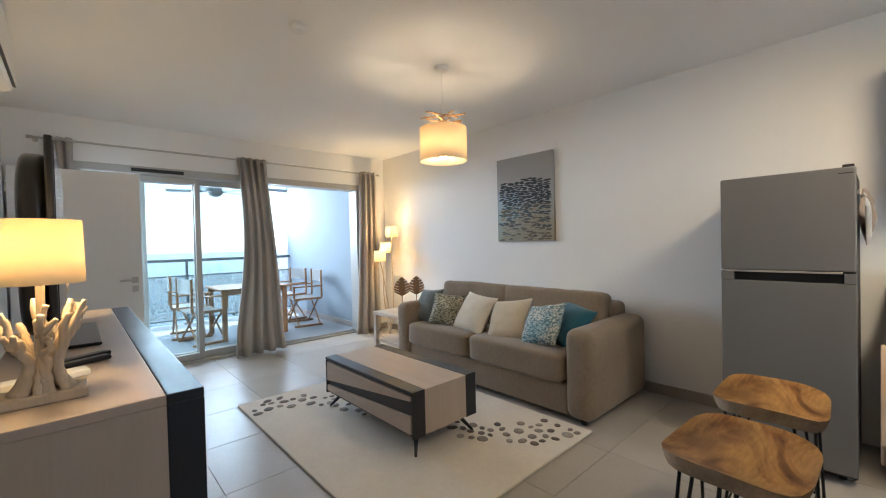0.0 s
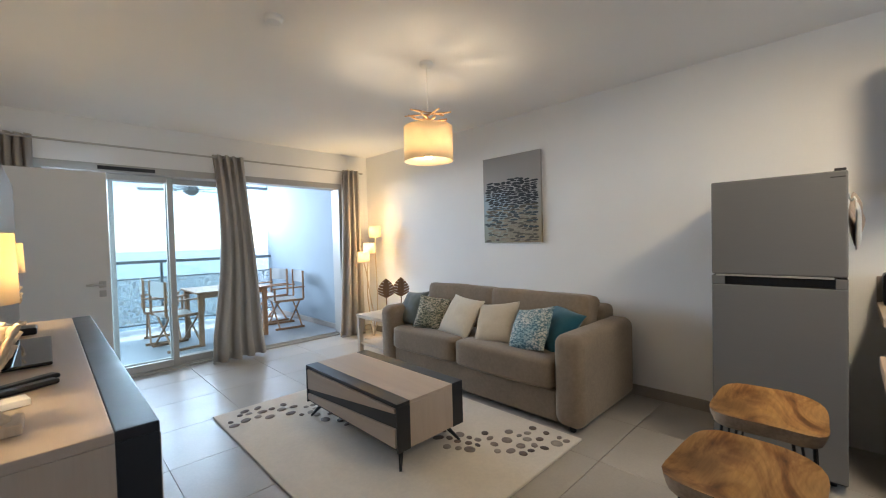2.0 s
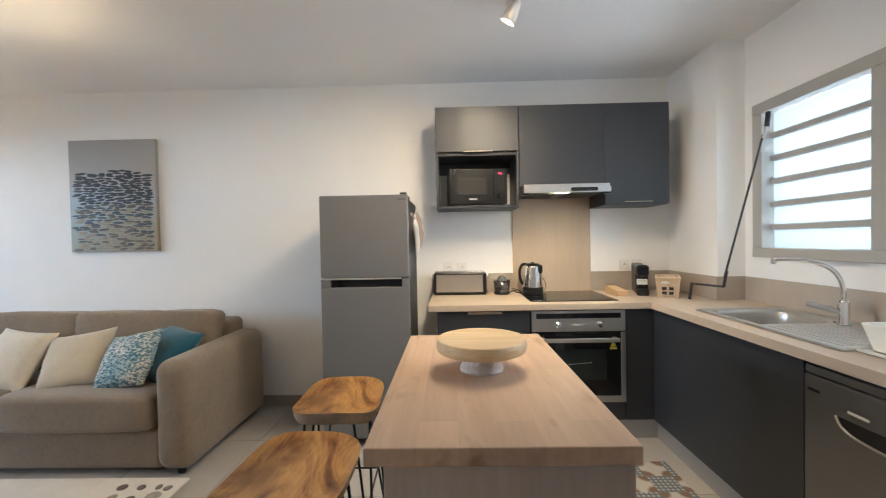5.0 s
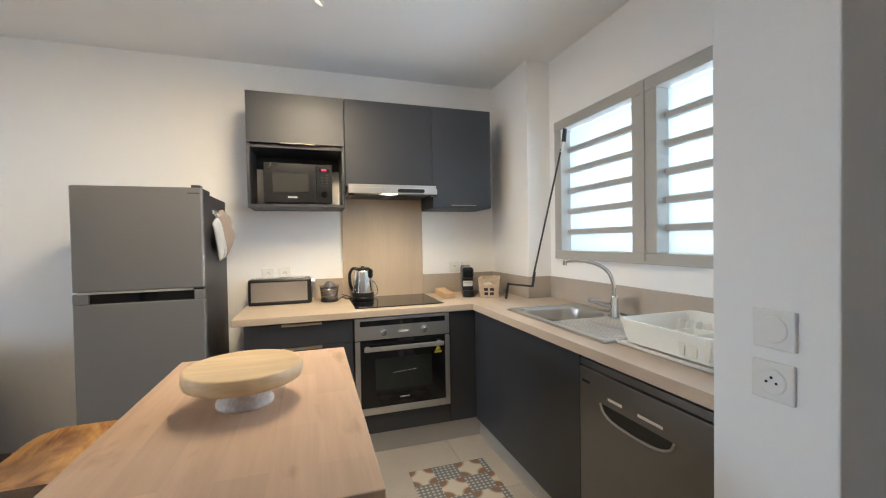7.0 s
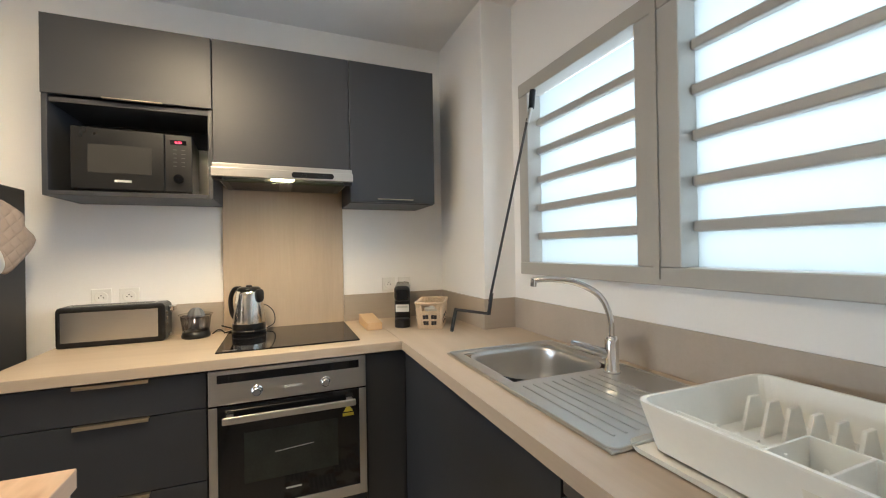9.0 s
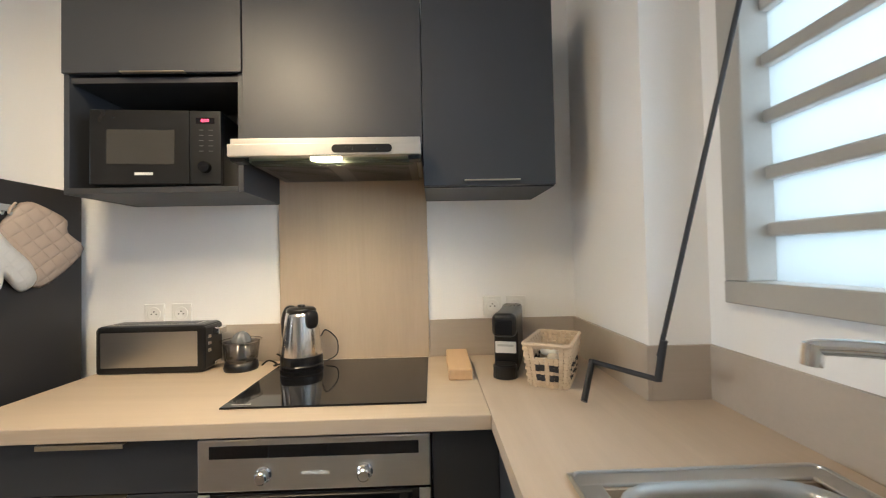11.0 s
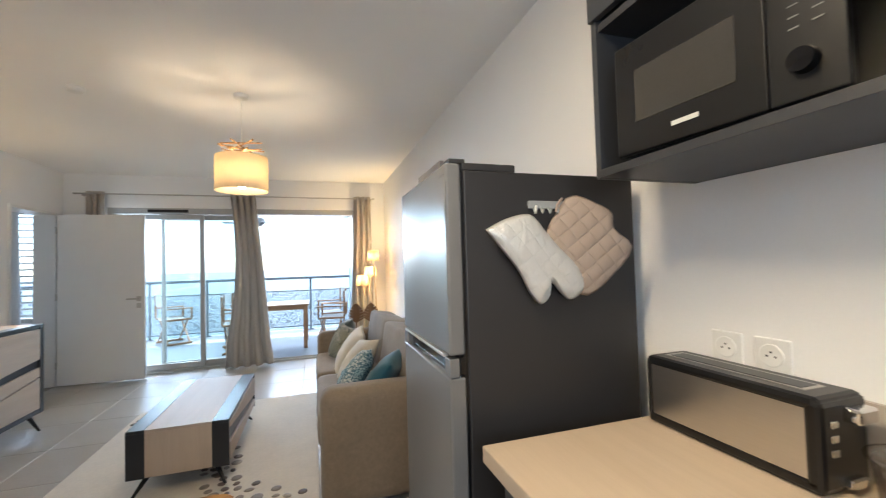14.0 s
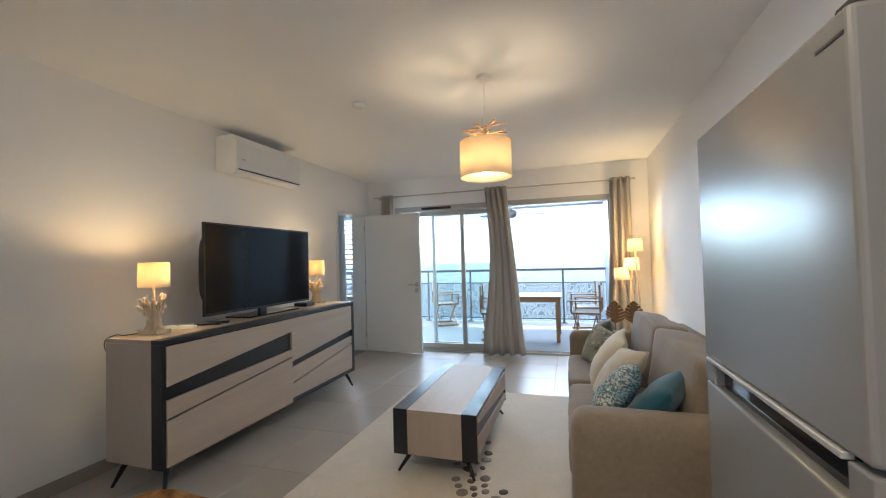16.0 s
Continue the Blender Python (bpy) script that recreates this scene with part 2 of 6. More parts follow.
def box(lo, hi, bev=0.0, bm=None, m=None, seg=2):
    bm = bm or bmesh.new()
    c = [(a + b) / 2 for a, b in zip(lo, hi)]
    s = [abs(b - a) for a, b in zip(lo, hi)]
    mm = (m or Matrix()) @ Matrix.Translation(c) @ Matrix.Diagonal((*s, 1))
    vs = bmesh.ops.create_cube(bm, size=1, matrix=mm)["verts"]
    if bev:
        es = list({e for v in vs for e in v.link_edges})
        bmesh.ops.bevel(bm, geom=es, offset=min(bev, min(s) * 0.49), segments=seg, profile=0.5, affect="EDGES", clamp_overlap=True)
    return bm


def slab(points, z0, z1, bm=None, axis="z", bev=0.0):
    """A prism over a polygon. axis: the way it is extruded; points give the two other coordinates in order."""
    bm = bm or bmesh.new()

    def put(p, h):
        return {"z": (p[0], p[1], h), "y": (p[0], h, p[1]), "x": (h, p[0], p[1])}[axis]
    lo = [bm.verts.new(put(p, z0)) for p in points]
    hi = [bm.verts.new(put(p, z1)) for p in points]
    n = len(points)
    fs = [bm.faces.new(lo[::-1]), bm.faces.new(hi)]
    fs += [bm.faces.new((lo[i], lo[(i + 1) % n], hi[(i + 1) % n], hi[i])) for i in range(n)]
    if bev:
        es = list({e for f in fs for e in f.edges})
        bmesh.ops.bevel(bm, geom=es, offset=bev, segments=2, profile=0.5, affect="EDGES", clamp_overlap=True)
    return bm


def lathe(profile, centre=(0, 0, 0), n=24, bm=None, m=None):
    """A turned body from (radius, height) pairs about an upright axis."""
    bm = bm or bmesh.new()
    m = m or Matrix()
    rings = []
    for r, z in profile:
        if r < 1e-5:
            rings.append([bm.verts.new(m @ Vector((centre[0], centre[1], centre[2] + z)))])
        else:
            rings.append([bm.verts.new(m @ Vector((centre[0] + r * math.cos(2 * math.pi * i / n), centre[1] + r * math.sin(2 * math.pi * i / n), centre[2] + z))) for i in range(n)])
    for a, b in zip(rings, rings[1:]):
        for i in range(n):
            j = (i + 1) % n
            if len(a) == 1 and len(b) > 1:
                bm.faces.new((a[0], b[j], b[i]))
            elif len(b) == 1 and len(a) > 1:
                bm.faces.new((a[i], a[j], b[0]))
            elif len(a) > 1:
                bm.faces.new((a[i], a[j], b[j], b[i]))
    return bm


def tube(path, r, n=10, bm=None, closed=False, taper=None):
    """A round bar along a path of points; taper gives a radius for each point."""
    bm = bm or bmesh.new()
    pts = [Vector(p) for p in path]
    rings, side = [], None
    for i, p in enumerate(pts):
        a = pts[max(i - 1, 0)] if not closed else pts[i - 1]
        b = pts[min(i + 1, len(pts) - 1)] if not closed else pts[(i + 1) % len(pts)]
        d = (b - a).normalized()
        if side is None:
            side = d.orthogonal().normalized()
        side = (side - d * side.dot(d)).normalized()
        up = d.cross(side)
        rr = taper[i] if taper else r
        rings.append([bm.verts.new(p + rr * (math.cos(2 * math.pi * k / n) * side + math.sin(2 * math.pi * k / n) * up)) for k in range(n)])
    pairs = list(zip(rings, rings[1:])) + ([(rings[-1], rings[0])] if closed else [])
    for a, b in pairs:
        for k in range(n):
            bm.faces.new((a[k], a[(k + 1) % n], b[(k + 1) % n], b[k]))
    if not closed:
        bm.faces.new(rings[0][::-1])
        bm.faces.new(rings[-1])
    return bm


def bend(points, n=8):
    """A smooth curve through points."""
    p = [Vector(q) for q in points]
    p = [2 * p[0] - p[1]] + p + [2 * p[-1] - p[-2]]
    out = []
    for i in range(1, len(p) - 2):
        for k in range(n):
            t = k / n
            out.append(0.5 * (2 * p[i] + (p[i + 1] - p[i - 1]) * t + (2 * p[i - 1] - 5 * p[i] + 4 * p[i + 1] - p[i + 2]) * t * t + (3 * p[i] - p[i - 1] - 3 * p[i + 1] + p[i + 2]) * t ** 3))
    return out + [p[-2]]


# ---- the room ----
EAST, WEST, NORTH, SOUTH, TOP = 3.6, -0.37, 5.26, -2.01, 2.575

solid("wall_east", box((EAST, -2.26, -0.1), (EAST + 0.2, 5.5, TOP)), WALL, "smooth white painted plaster wall behind sofa and kitchen", "wall", "structure")
solid("wall_corner", box((3.02, -2.26, -0.1), (EAST, -1.83, TOP)), WALL, "white painted boxed-out corner of the kitchen wall", "wall", "structure")
bm = box((0.97, -2.26, -0.1), (3.02, SOUTH, 1.18))
box((0.97, -2.26, 2.115), (3.02, SOUTH, TOP), bm=bm)
box((2.922, -2.26, 1.18), (3.02, SOUTH, 2.115), bm=bm)
box((0.97, -2.26, 1.18), (1.35, SOUTH, 2.115), bm=bm)
solid("wall_south", bm, WALL, "white painted kitchen wall with a window opening", "wall", "structure")
solid("wall_partition", box((0.97, SOUTH, -0.1), (1.21, -1.27, TOP), 0.004), WALL, "white painted end of a partition beside the worktop", "wall", "structure")
solid("wall_hall_east", box((0.97, -3.2, -0.1), (1.17, -2.26, TOP)), WALL, "white painted entrance wall", "wall", "structure")
solid("wall_hall_south", box((-0.57, -3.2, -0.1), (0.97, -3.0, TOP)), WALL, "white painted entrance wall", "wall", "structure")
bm = box((WEST - 0.2, -3.0, -0.1), (WEST, 4.32, TOP))
box((WEST - 0.2, 4.32, 2.04), (WEST, 5.12, TOP), bm=bm)
box((WEST - 0.2, 5.12, -0.1), (WEST, 5.5, TOP), bm=bm)
solid("wall_west", bm, WALL, "white painted wall behind the sideboard with a bedroom doorway", "wall", "structure")
OPEN_W, OPEN_E, OPEN_T = 0.08, 3.16, 2.155
bm = box((WEST, NORTH, -0.1), (OPEN_W, NORTH + 0.24, TOP))
box((OPEN_W, NORTH, OPEN_T), (OPEN_E, NORTH + 0.24, TOP), bm=bm)
box((OPEN_E, NORTH, -0.1), (EAST, NORTH + 0.24, TOP), bm=bm)
solid("wall_north", bm, WALL, "white painted wall round the wide sliding window", "wall", "structure")
solid("ceiling", box((-3.9, -3.2, TOP), (EAST + 0.2, NORTH + 0.24, TOP + 0.2)), CEIL, "smooth white painted ceiling", "ceiling", "structure")
# floor bed under the tiles; the tiles themselves come last in the file
floor = solid("floor", box((-3.9, -3.2, -0.12), (EAST, NORTH + 0.1, -0.006)), JOINT, "large matt greige porcelain floor tiles with thin grey joints", "floor", "structure")


def skirting(name, a, b):
    return solid(name, box(a, b, 0.003), SKIRT, "taupe tiled skirting along the wall foot", "baseboard", "structure")


skirting("baseboard", (EAST - 0.012, 0.74, 0), (EAST, NORTH, 0.085))
skirting("baseboard", (WEST, -3.0, 0), (WEST + 0.012, 4.24, 0.085))
skirting("baseboard", (WEST + 0.012, NORTH - 0.012, 0), (OPEN_W, NORTH, 0.085))
skirting("baseboard", (OPEN_E + 0.02, NORTH - 0.012, 0), (EAST - 0.012, NORTH, 0.085))

# bedroom behind the doorway
solid("wall_bedroom_west", box((-3.9, 2.0, -0.1), (-3.7, 5.5, TOP)), WALL, "white painted bedroom wall", "wall", "structure")
solid("wall_bedroom_south", box((-3.7, 2.0, -0.1), (WEST - 0.2, 2.2, TOP)), WALL, "white painted bedroom wall", "wall", "structure")
bm = box((-3.7, NORTH, -0.1), (-2.0, NORTH + 0.24, TOP))
box((-2.0, NORTH, 2.12), (-0.62, NORTH + 0.24, TOP), bm=bm)
box((-2.0, NORTH, -0.1), (-0.62, NORTH + 0.24, 0.75), bm=bm)
box((-0.62, NORTH, -0.1), (WEST - 0.2, NORTH + 0.24, TOP), bm=bm)
solid("wall_bedroom_north", bm, WALL, "white painted bedroom wall with a louvred window", "wall", "structure")

# ---- sliding window to the balcony ----
win = thing("window_1", (1.6, NORTH + 0.1, 0), "wide taupe aluminium sliding window, one side slid open", "window", kind="structure")
Y0, Y1 = NORTH + 0.06, NORTH + 0.20
part("frame_head", box((OPEN_W, NORTH - 0.004, OPEN_T - 0.075), (OPEN_E, Y1, OPEN_T), 0.004), ALU, win)
part("frame_jamb", box((OPEN_W, NORTH - 0.004, 0), (OPEN_W + 0.06, Y1, OPEN_T - 0.075), 0.004), ALU, win)
part("frame_jamb", box((OPEN_E - 0.045, NORTH - 0.004, 0), (OPEN_E, Y1, OPEN_T - 0.075), 0.004), ALU, win)
bm = box((OPEN_W + 0.06, Y0, -0.004), (OPEN_E - 0.045, Y1, 0.022), 0.003)
for yy in (Y0 + 0.035, Y0 + 0.095):
    box((OPEN_W + 0.06, yy - 0.004, 0.022), (OPEN_E - 0.045, yy + 0.004, 0.034), bm=bm)
part("track", bm, ALU, win)
vent = part("air_vent", box((0.52, NORTH - 0.02, OPEN_T - 0.058), (0.98, NORTH - 0.004, OPEN_T - 0.022), 0.004), BLACK, win, "black slotted air inlet")


def sash(x0, x1, y, fw=0.055):
    z0, z1, d = 0.034, OPEN_T - 0.08, 0.022
    bm = box((x0, y - d, z0), (x0 + fw, y + d, z1), 0.004)
    box((x1 - fw, y - d, z0), (x1, y + d, z1), 0.004, bm=bm)
    box((x0 + fw, y - d, z0), (x1 - fw, y + d, z0 + 0.07), 0.004, bm=bm)
    box((x0 + fw, y - d, z1 - 0.06), (x1 - fw, y + d, z1), 0.004, bm=bm)
    s = part("sash", bm, ALU, win)
    p = part("pane", box((x0 + fw - 0.005, y - 0.004, z0 + 0.06), (x1 - fw + 0.005, y + 0.004, z1 - 0.055)), CLEAR, s)
    p.visible_shadow = False
    return s


sash(OPEN_W + 0.06, 1.145, Y0 + 0.035)
sash(1.08, 1.80, Y0 + 0.095)
sash(0.605, 1.75, Y0 + 0.15, 0.045)

# ---- kitchen louvre window ----
FROST = cloth("frosted_glass", (0.43, 0.452, 0.445), 200, 0.02, rough=0.35, sheen=0.0, bump=0.05, translucent=0.75)
kw = thing("window_2", (2.13, SOUTH - 0.06, 1.18), "taupe aluminium louvre window with frosted glass slats", "window", kind="structure")
WX0, WX1, WZ0, WZ1 = 1.35, 2.922, 1.18, 2.115
yf0, yf1 = SOUTH - 0.09, SOUTH + 0.03
bm = box((WX0, yf0, WZ0), (WX1, yf1, WZ0 + 0.058), 0.004)
box((WX0, yf0, WZ1 - 0.065), (WX1, yf1, WZ1), 0.004, bm=bm)
for a, b in ((WX0, WX0 + 0.075), (2.055, 2.216), (WX1 - 0.075, WX1)):
    box((a, yf0 + 0.002, WZ0 + 0.0585), (b, yf1 - 0.002, WZ1 - 0.0655), 0.004, bm=bm)
box((2.125, yf1, WZ0 + 0.02), (2.146, yf1 + 0.006, WZ1 - 0.01), bm=bm)
part("window_frame", bm, ALU, kw)
for x0, x1 in ((WX0 + 0.075, 2.055), (2.216, WX1 - 0.075)):
    n, z0, z1 = 6, WZ0 + 0.045, WZ1 - 0.065
    h = (z1 - z0) / n
    for i in range(n):
        zz = z0 + h * i
        p = part("pane", box((x0, SOUTH - 0.052, zz + 0.004), (x1, SOUTH - 0.046, zz + h - 0.004)), FROST, kw, "frosted glass slat")
        p.visible_shadow = False
        if i:
            part("slat_rail", box((x0, SOUTH - 0.062, zz - 0.017), (x1, SOUTH - 0.024, zz + 0.017), 0.006), ALU, kw)

# ---- bedroom door, open ----
hx, hy, dx, dy = -0.335, 5.085, 0.565, 5.03
ang = math.degrees(math.atan2(dy - hy, dx - hx))
wide = math.hypot(dx - hx, dy - hy)
door = thing("door_1", (0, 0, 0), "plain white painted bedroom door standing wide open", "door", kind="structure")
part("leaf", box((0, -0.02, 0.012), (wide, 0.02, 2.035), 0.003), WHITE, door)
for s in (-1, 1):
    bm = box((wide - 0.085, s * 0.021, 0.97), (wide - 0.035, s * 0.029, 1.03), 0.003)
    box((wide - 0.085, s * 0.021, 0.885), (wide - 0.035, s * 0.029, 0.945), 0.003, bm=bm)
    tube([(wide - 0.06, s * 0.029, 1.0), (wide - 0.06, s * 0.065, 1.0)], 0.009, bm=bm)
    tube([(wide - 0.052, s * 0.065, 1.0), (wide - 0.175, s * 0.065, 1.0)], 0.010, bm=bm)
    part("door_handle", bm, NICKEL, door, "satin nickel lever handle with square roses")
for z in (0.25, 1.05, 1.85):
    part("hinge", tube([(-0.006, -0.022, z - 0.04), (-0.006, -0.022, z + 0.04)], 0.008), NICKEL, door)
door.matrix_basis = pose(hx, hy, 0, 0, 0, ang)
bm = box((WEST - 0.205, 4.32, 0), (WEST + 0.012, 4.36, 2.06), 0.003)
box((WEST - 0.205, 5.09, 0), (WEST + 0.012, 5.13, 2.06), 0.003, bm=bm)
box((WEST - 0.205, 4.36, 2.03), (WEST + 0.012, 5.09, 2.06), 0.003, bm=bm)
solid("door_frame", bm, WHITE, "white painted frame of the bedroom doorway", "door frame", "structure")

# bedroom louvre window and curtain
bw = thing("window_3", (-1.3, NORTH + 0.1, 1.0), "louvred bedroom window with pale slats", "window", kind="structure")
bm = box((-2.0, NORTH + 0.04, 0.75), (-1.94, NORTH + 0.12, 2.12), 0.003)
box((-0.66, NORTH + 0.04, 0.75), (-0.62, NORTH + 0.12, 2.12), 0.003, bm=bm)
box((-1.94, NORTH + 0.04, 0.75), (-0.66, NORTH + 0.12, 0.8), 0.003, bm=bm)
box((-1.94, NORTH + 0.04, 2.07), (-0.66, NORTH + 0.12, 2.12), 0.003, bm=bm)
part("window_frame", bm, ALU, bw)
for i in range(16):
    z = 0.83 + i * 0.08
    p = part("slat", box((-1.94, -0.035, -0.003), (-0.66, 0.035, 0.003), m=pose(0, NORTH + 0.09, z, 15)), FROST, bw)
    p.visible_shadow = False


# ---- balcony and beyond ----
BALC = mat("balcony_screed", (0.27, 0.285, 0.295), 0.5, var=0.08, scale=2.0, fine=60, bump=0.08)
RENDER = mat("pale_blue_grey_render", (0.29, 0.345, 0.385), 0.8, var=0.03, fine=70, bump=0.2)
EDGE = 8.25
solid("balcony_floor", box((-3.9, NORTH + 0.1, -0.3), (3.5, EDGE + 0.12, -0.012)), BALC, "pale grey smooth balcony floor", "floor", "structure")
solid("balcony_ceiling", box((-3.9, NORTH + 0.24, TOP), (3.5, EDGE + 0.12, TOP + 0.25)), CEIL, "white painted balcony ceiling", "ceiling", "structure")
solid("balcony_wall_east", box((3.3, NORTH + 0.24, -0.012), (3.5, EDGE + 0.1, TOP)), RENDER, "pale blue-grey rendered side wall of the balcony", "wall", "structure")
solid("balcony_wall_west", box((-3.9, NORTH + 0.24, -0.012), (-3.7, EDGE + 0.1, TOP)), RENDER, "pale blue-grey rendered side wall of the balcony", "wall", "structure")
solid("baseboard", box((3.285, NORTH + 0.24, -0.012), (3.3, EDGE, 0.07), 0.003), SKIRT, "grey tiled skirting on the balcony wall", "baseboard", "structure")

rail = thing("balcony_railing", (0, EDGE, 0), "grey metal balcony railing with pierced panels", "railing")
RAILM = mat("grey_painted_metal", (0.16, 0.18, 0.20), 0.45, 0.4, var=0.05)
part("handrail", box((-3.7, EDGE - 0.03, 1.065), (3.3, EDGE + 0.03, 1.12), 0.01), RAILM, rail)
part("rail", box((-3.7, EDGE - 0.015, 0.81), (3.3, EDGE + 0.015, 0.835), 0.004), RAILM, rail)
part("rail", box((-3.7, EDGE - 0.015, 0.06), (3.3, EDGE + 0.015, 0.085), 0.004), RAILM, rail)
for i in range(7):
    x = -3.4 + i * 0.98
    bm = box((x - 0.02, EDGE - 0.01, 0.0), (x + 0.02, EDGE + 0.01, 1.065), 0.003)
    box((x - 0.06, EDGE - 0.05, -0.012), (x + 0.06, EDGE + 0.05, 0.004), 0.002, bm=bm)
    part("post", bm, RAILM, rail)
PERF = mat("perforated_grey_sheet", (0.40, 0.44, 0.48), 0.5, 0.3, var=0.05)
rng = random.Random(5)
for i in range(8):
    # pierced sheet with uneven holes between two posts
    xa = -3.68 if i == 0 else -3.4 + (i - 1) * 0.98 + 0.025
    xb = 3.28 if i == 7 else -3.4 + i * 0.98 - 0.025
    nx, nz = max(2, round((xb - xa) / 0.027)), 26
    bm = bmesh.new()
    gv = [[bm.verts.new((xa + (xb - xa) * u / nx + (rng.uniform(-0.0105, 0.0105) if 0 < u < nx else 0), EDGE, 0.09 + 0.715 * w / nz + (rng.uniform(-0.0105, 0.0105) if 0 < w < nz else 0))) for w in range(nz + 1)] for u in range(nx + 1)]
    cells = [bm.faces.new((gv[u][w], gv[u + 1][w], gv[u + 1][w + 1], gv[u][w + 1])) for u in range(nx) for w in range(nz)]
    keep = [f for f in cells if rng.random() < 0.82]
    bm.normal_update()
    bmesh.ops.inset_individual(bm, faces=keep, thickness=0.0058)
    bmesh.ops.delete(bm, geom=keep, context="FACES")
    part("pierced_panel", bm, PERF, rail, "pierced grey metal panel")
solid("roller_rail", box((-3.7, EDGE + 0.02, 2.39), (3.3, EDGE + 0.08, 2.45), 0.01), RAILM, "grey metal bar across the top of the balcony", "beam", "structure")

# sea to the horizon, and a far strip of land
m, nt, b = base_mat("sea")
b.inputs["Base Color"].default_value = (0.045, 0.085, 0.11, 1)
b.inputs["Roughness"].default_value = 0.18
bumped(nt, b, maths(nt, "ADD", noise_tex(nt, 0.35, (1, 1, 1), 6.0), noise_tex(nt, 0.03, (1, 1, 1), 3.0)), 0.6, 1.2)
SEA = m
bm = bmesh.new()
bmesh.ops.create_grid(bm, x_segments=2, y_segments=2, size=4500, matrix=Matrix.Translation((0, 0, -38)))
solid("water", bm, SEA, "open blue sea glittering in the sun", "sea", "structure")


# ---- soft shapes ----
def blob(lo, hi, k=6.0, n=7, wrinkle=0.0, m=None, bm=None, seed=0.0):
    """A stuffed, rounded box."""
    out = bm or bmesh.new()
    t = bmesh.new()
    bmesh.ops.create_cube(t, size=2)
    bmesh.ops.subdivide_edges(t, edges=t.edges[:], cuts=n, use_grid_fill=True)
    c = Vector([(a + b) / 2 for a, b in zip(lo, hi)])
    h = Vector([abs(b - a) / 2 for a, b in zip(lo, hi)])
    for v in t.verts:
        u = v.co
        r = sum(abs(q) ** k for q in u) ** (1 / k)
        p = Vector((u.x / r * h.x, u.y / r * h.y, u.z / r * h.z))
        if wrinkle:
            p += p.normalized() * wrinkle * noise.noise(p * 6 + Vector((seed, seed * 2, 0)))
        v.co = (m or Matrix()) @ (c + p)
    me = bpy.data.meshes.new("t")
    t.to_mesh(me)
    t.free()
    out.from_mesh(me)
    bpy.data.meshes.remove(me)
    return out


def pillow_mesh(w, h, d, seed):
    """A square scatter cushion, upright, thin at its seams, with pulled corners."""
    bm = bmesh.new()
    bmesh.ops.create_cube(bm, size=2)
    bmesh.ops.subdivide_edges(bm, edges=bm.edges[:], cuts=11, use_grid_fill=True)
    for v in bm.verts:
        x, y, z = v.co
        puff = max(0.0, (1 - abs(y) ** 2.6)) ** 0.55 * max(0.0, (1 - abs(z) ** 2.6)) ** 0.55
        pull = 1 - 0.07 * (1 - y * y) * abs(z) ** 4
        pull2 = 1 - 0.07 * (1 - z * z) * abs(y) ** 4
        wr = 0.012 * noise.noise(Vector((x * 2, y * 3 + seed, z * 3))) + 0.006 * noise.noise(Vector((x, y * 8, z * 8 + seed)))
        v.co = Vector((x * d / 2 * (0.06 + 0.94 * puff) + wr * puff, y * w / 2 * pull2, z * h / 2 * pull))
    return bm


# ---- sofa ----
sofa = thing("sofa", (3.05, 2.5, 0), "two-seat taupe velour sofa bed against the wall", "sofa")
SX0, SX1, SY0, SY1 = 2.585, 3.53, 1.395, 3.61
part("base", box((2.625, SY0 + 0.2, 0.035), (3.45, SY1 - 0.2, 0.27), 0.02), SOFA, sofa)
part("back_frame", box((3.28, SY0 + 0.16, 0.1), (3.53, SY1 - 0.16, 0.76), 0.05, seg=4), SOFA, sofa)
for y0, y1 in ((SY0, SY0 + 0.215), (SY1 - 0.205, SY1)):
    bm = box((SX0, y0, 0.03), (SX1, y1, 0.665), 0.075, seg=5)
    part("armrest", bm, SOFA, sofa, smooth=True)
ymid = 2.545
for i, (y0, y1) in enumerate(((SY0 + 0.217, ymid - 0.002), (ymid + 0.002, SY1 - 0.207))):
    part("seat_cushion", blob((2.572, y0, 0.262), (3.24, y1, 0.475), 13, 11, 0.010, seed=i), SOFA, sofa, smooth=True)
    lean = Matrix.Translation((3.16, 0, 0.46)) @ pose(0, 0, 0, 0, 9, 0) @ Matrix.Translation((-3.16, 0, -0.46))
    part("back_cushion", blob((3.06, y0 - 0.02, 0.44), (3.29, y1 + 0.02, 0.862), 11, 11, 0.014, lean, seed=i + 5), SOFA, sofa, smooth=True)
for x in (2.66, 3.46):
    for y in (SY0 + 0.1, SY1 - 0.1):
        part("foot", lathe([(0.0, 0.0), (0.022, 0.0), (0.026, 0.032), (0.0, 0.032)], (x, y, 0), 12), BLACK, sofa)


def spotted(name, ground, spot, tint, scale, cut=0.5):
    """Printed cloth with blotches on a pale ground."""
    m, nt, b = base_mat(name)
    f = noise_tex(nt, scale, (0.62, 0.62, 1.25), 2.5, 0.6, 0.8)
    col = ramp(nt, f, [(cut, ground), (cut + 0.05, spot)])
    wash = ramp(nt, noise_tex(nt, 5.0), [(0.42, (1, 1, 1)), (0.6, tint)])
    nt.links.new(mixed(nt, 0.8, col, wash, "MULTIPLY"), b.inputs["Base Color"])
    b.inputs["Roughness"].default_value = 0.9
    bumped(nt, b, noise_tex(nt, 260, (1, 1, 1), 2.0), 0.3, 0.002)
    return m


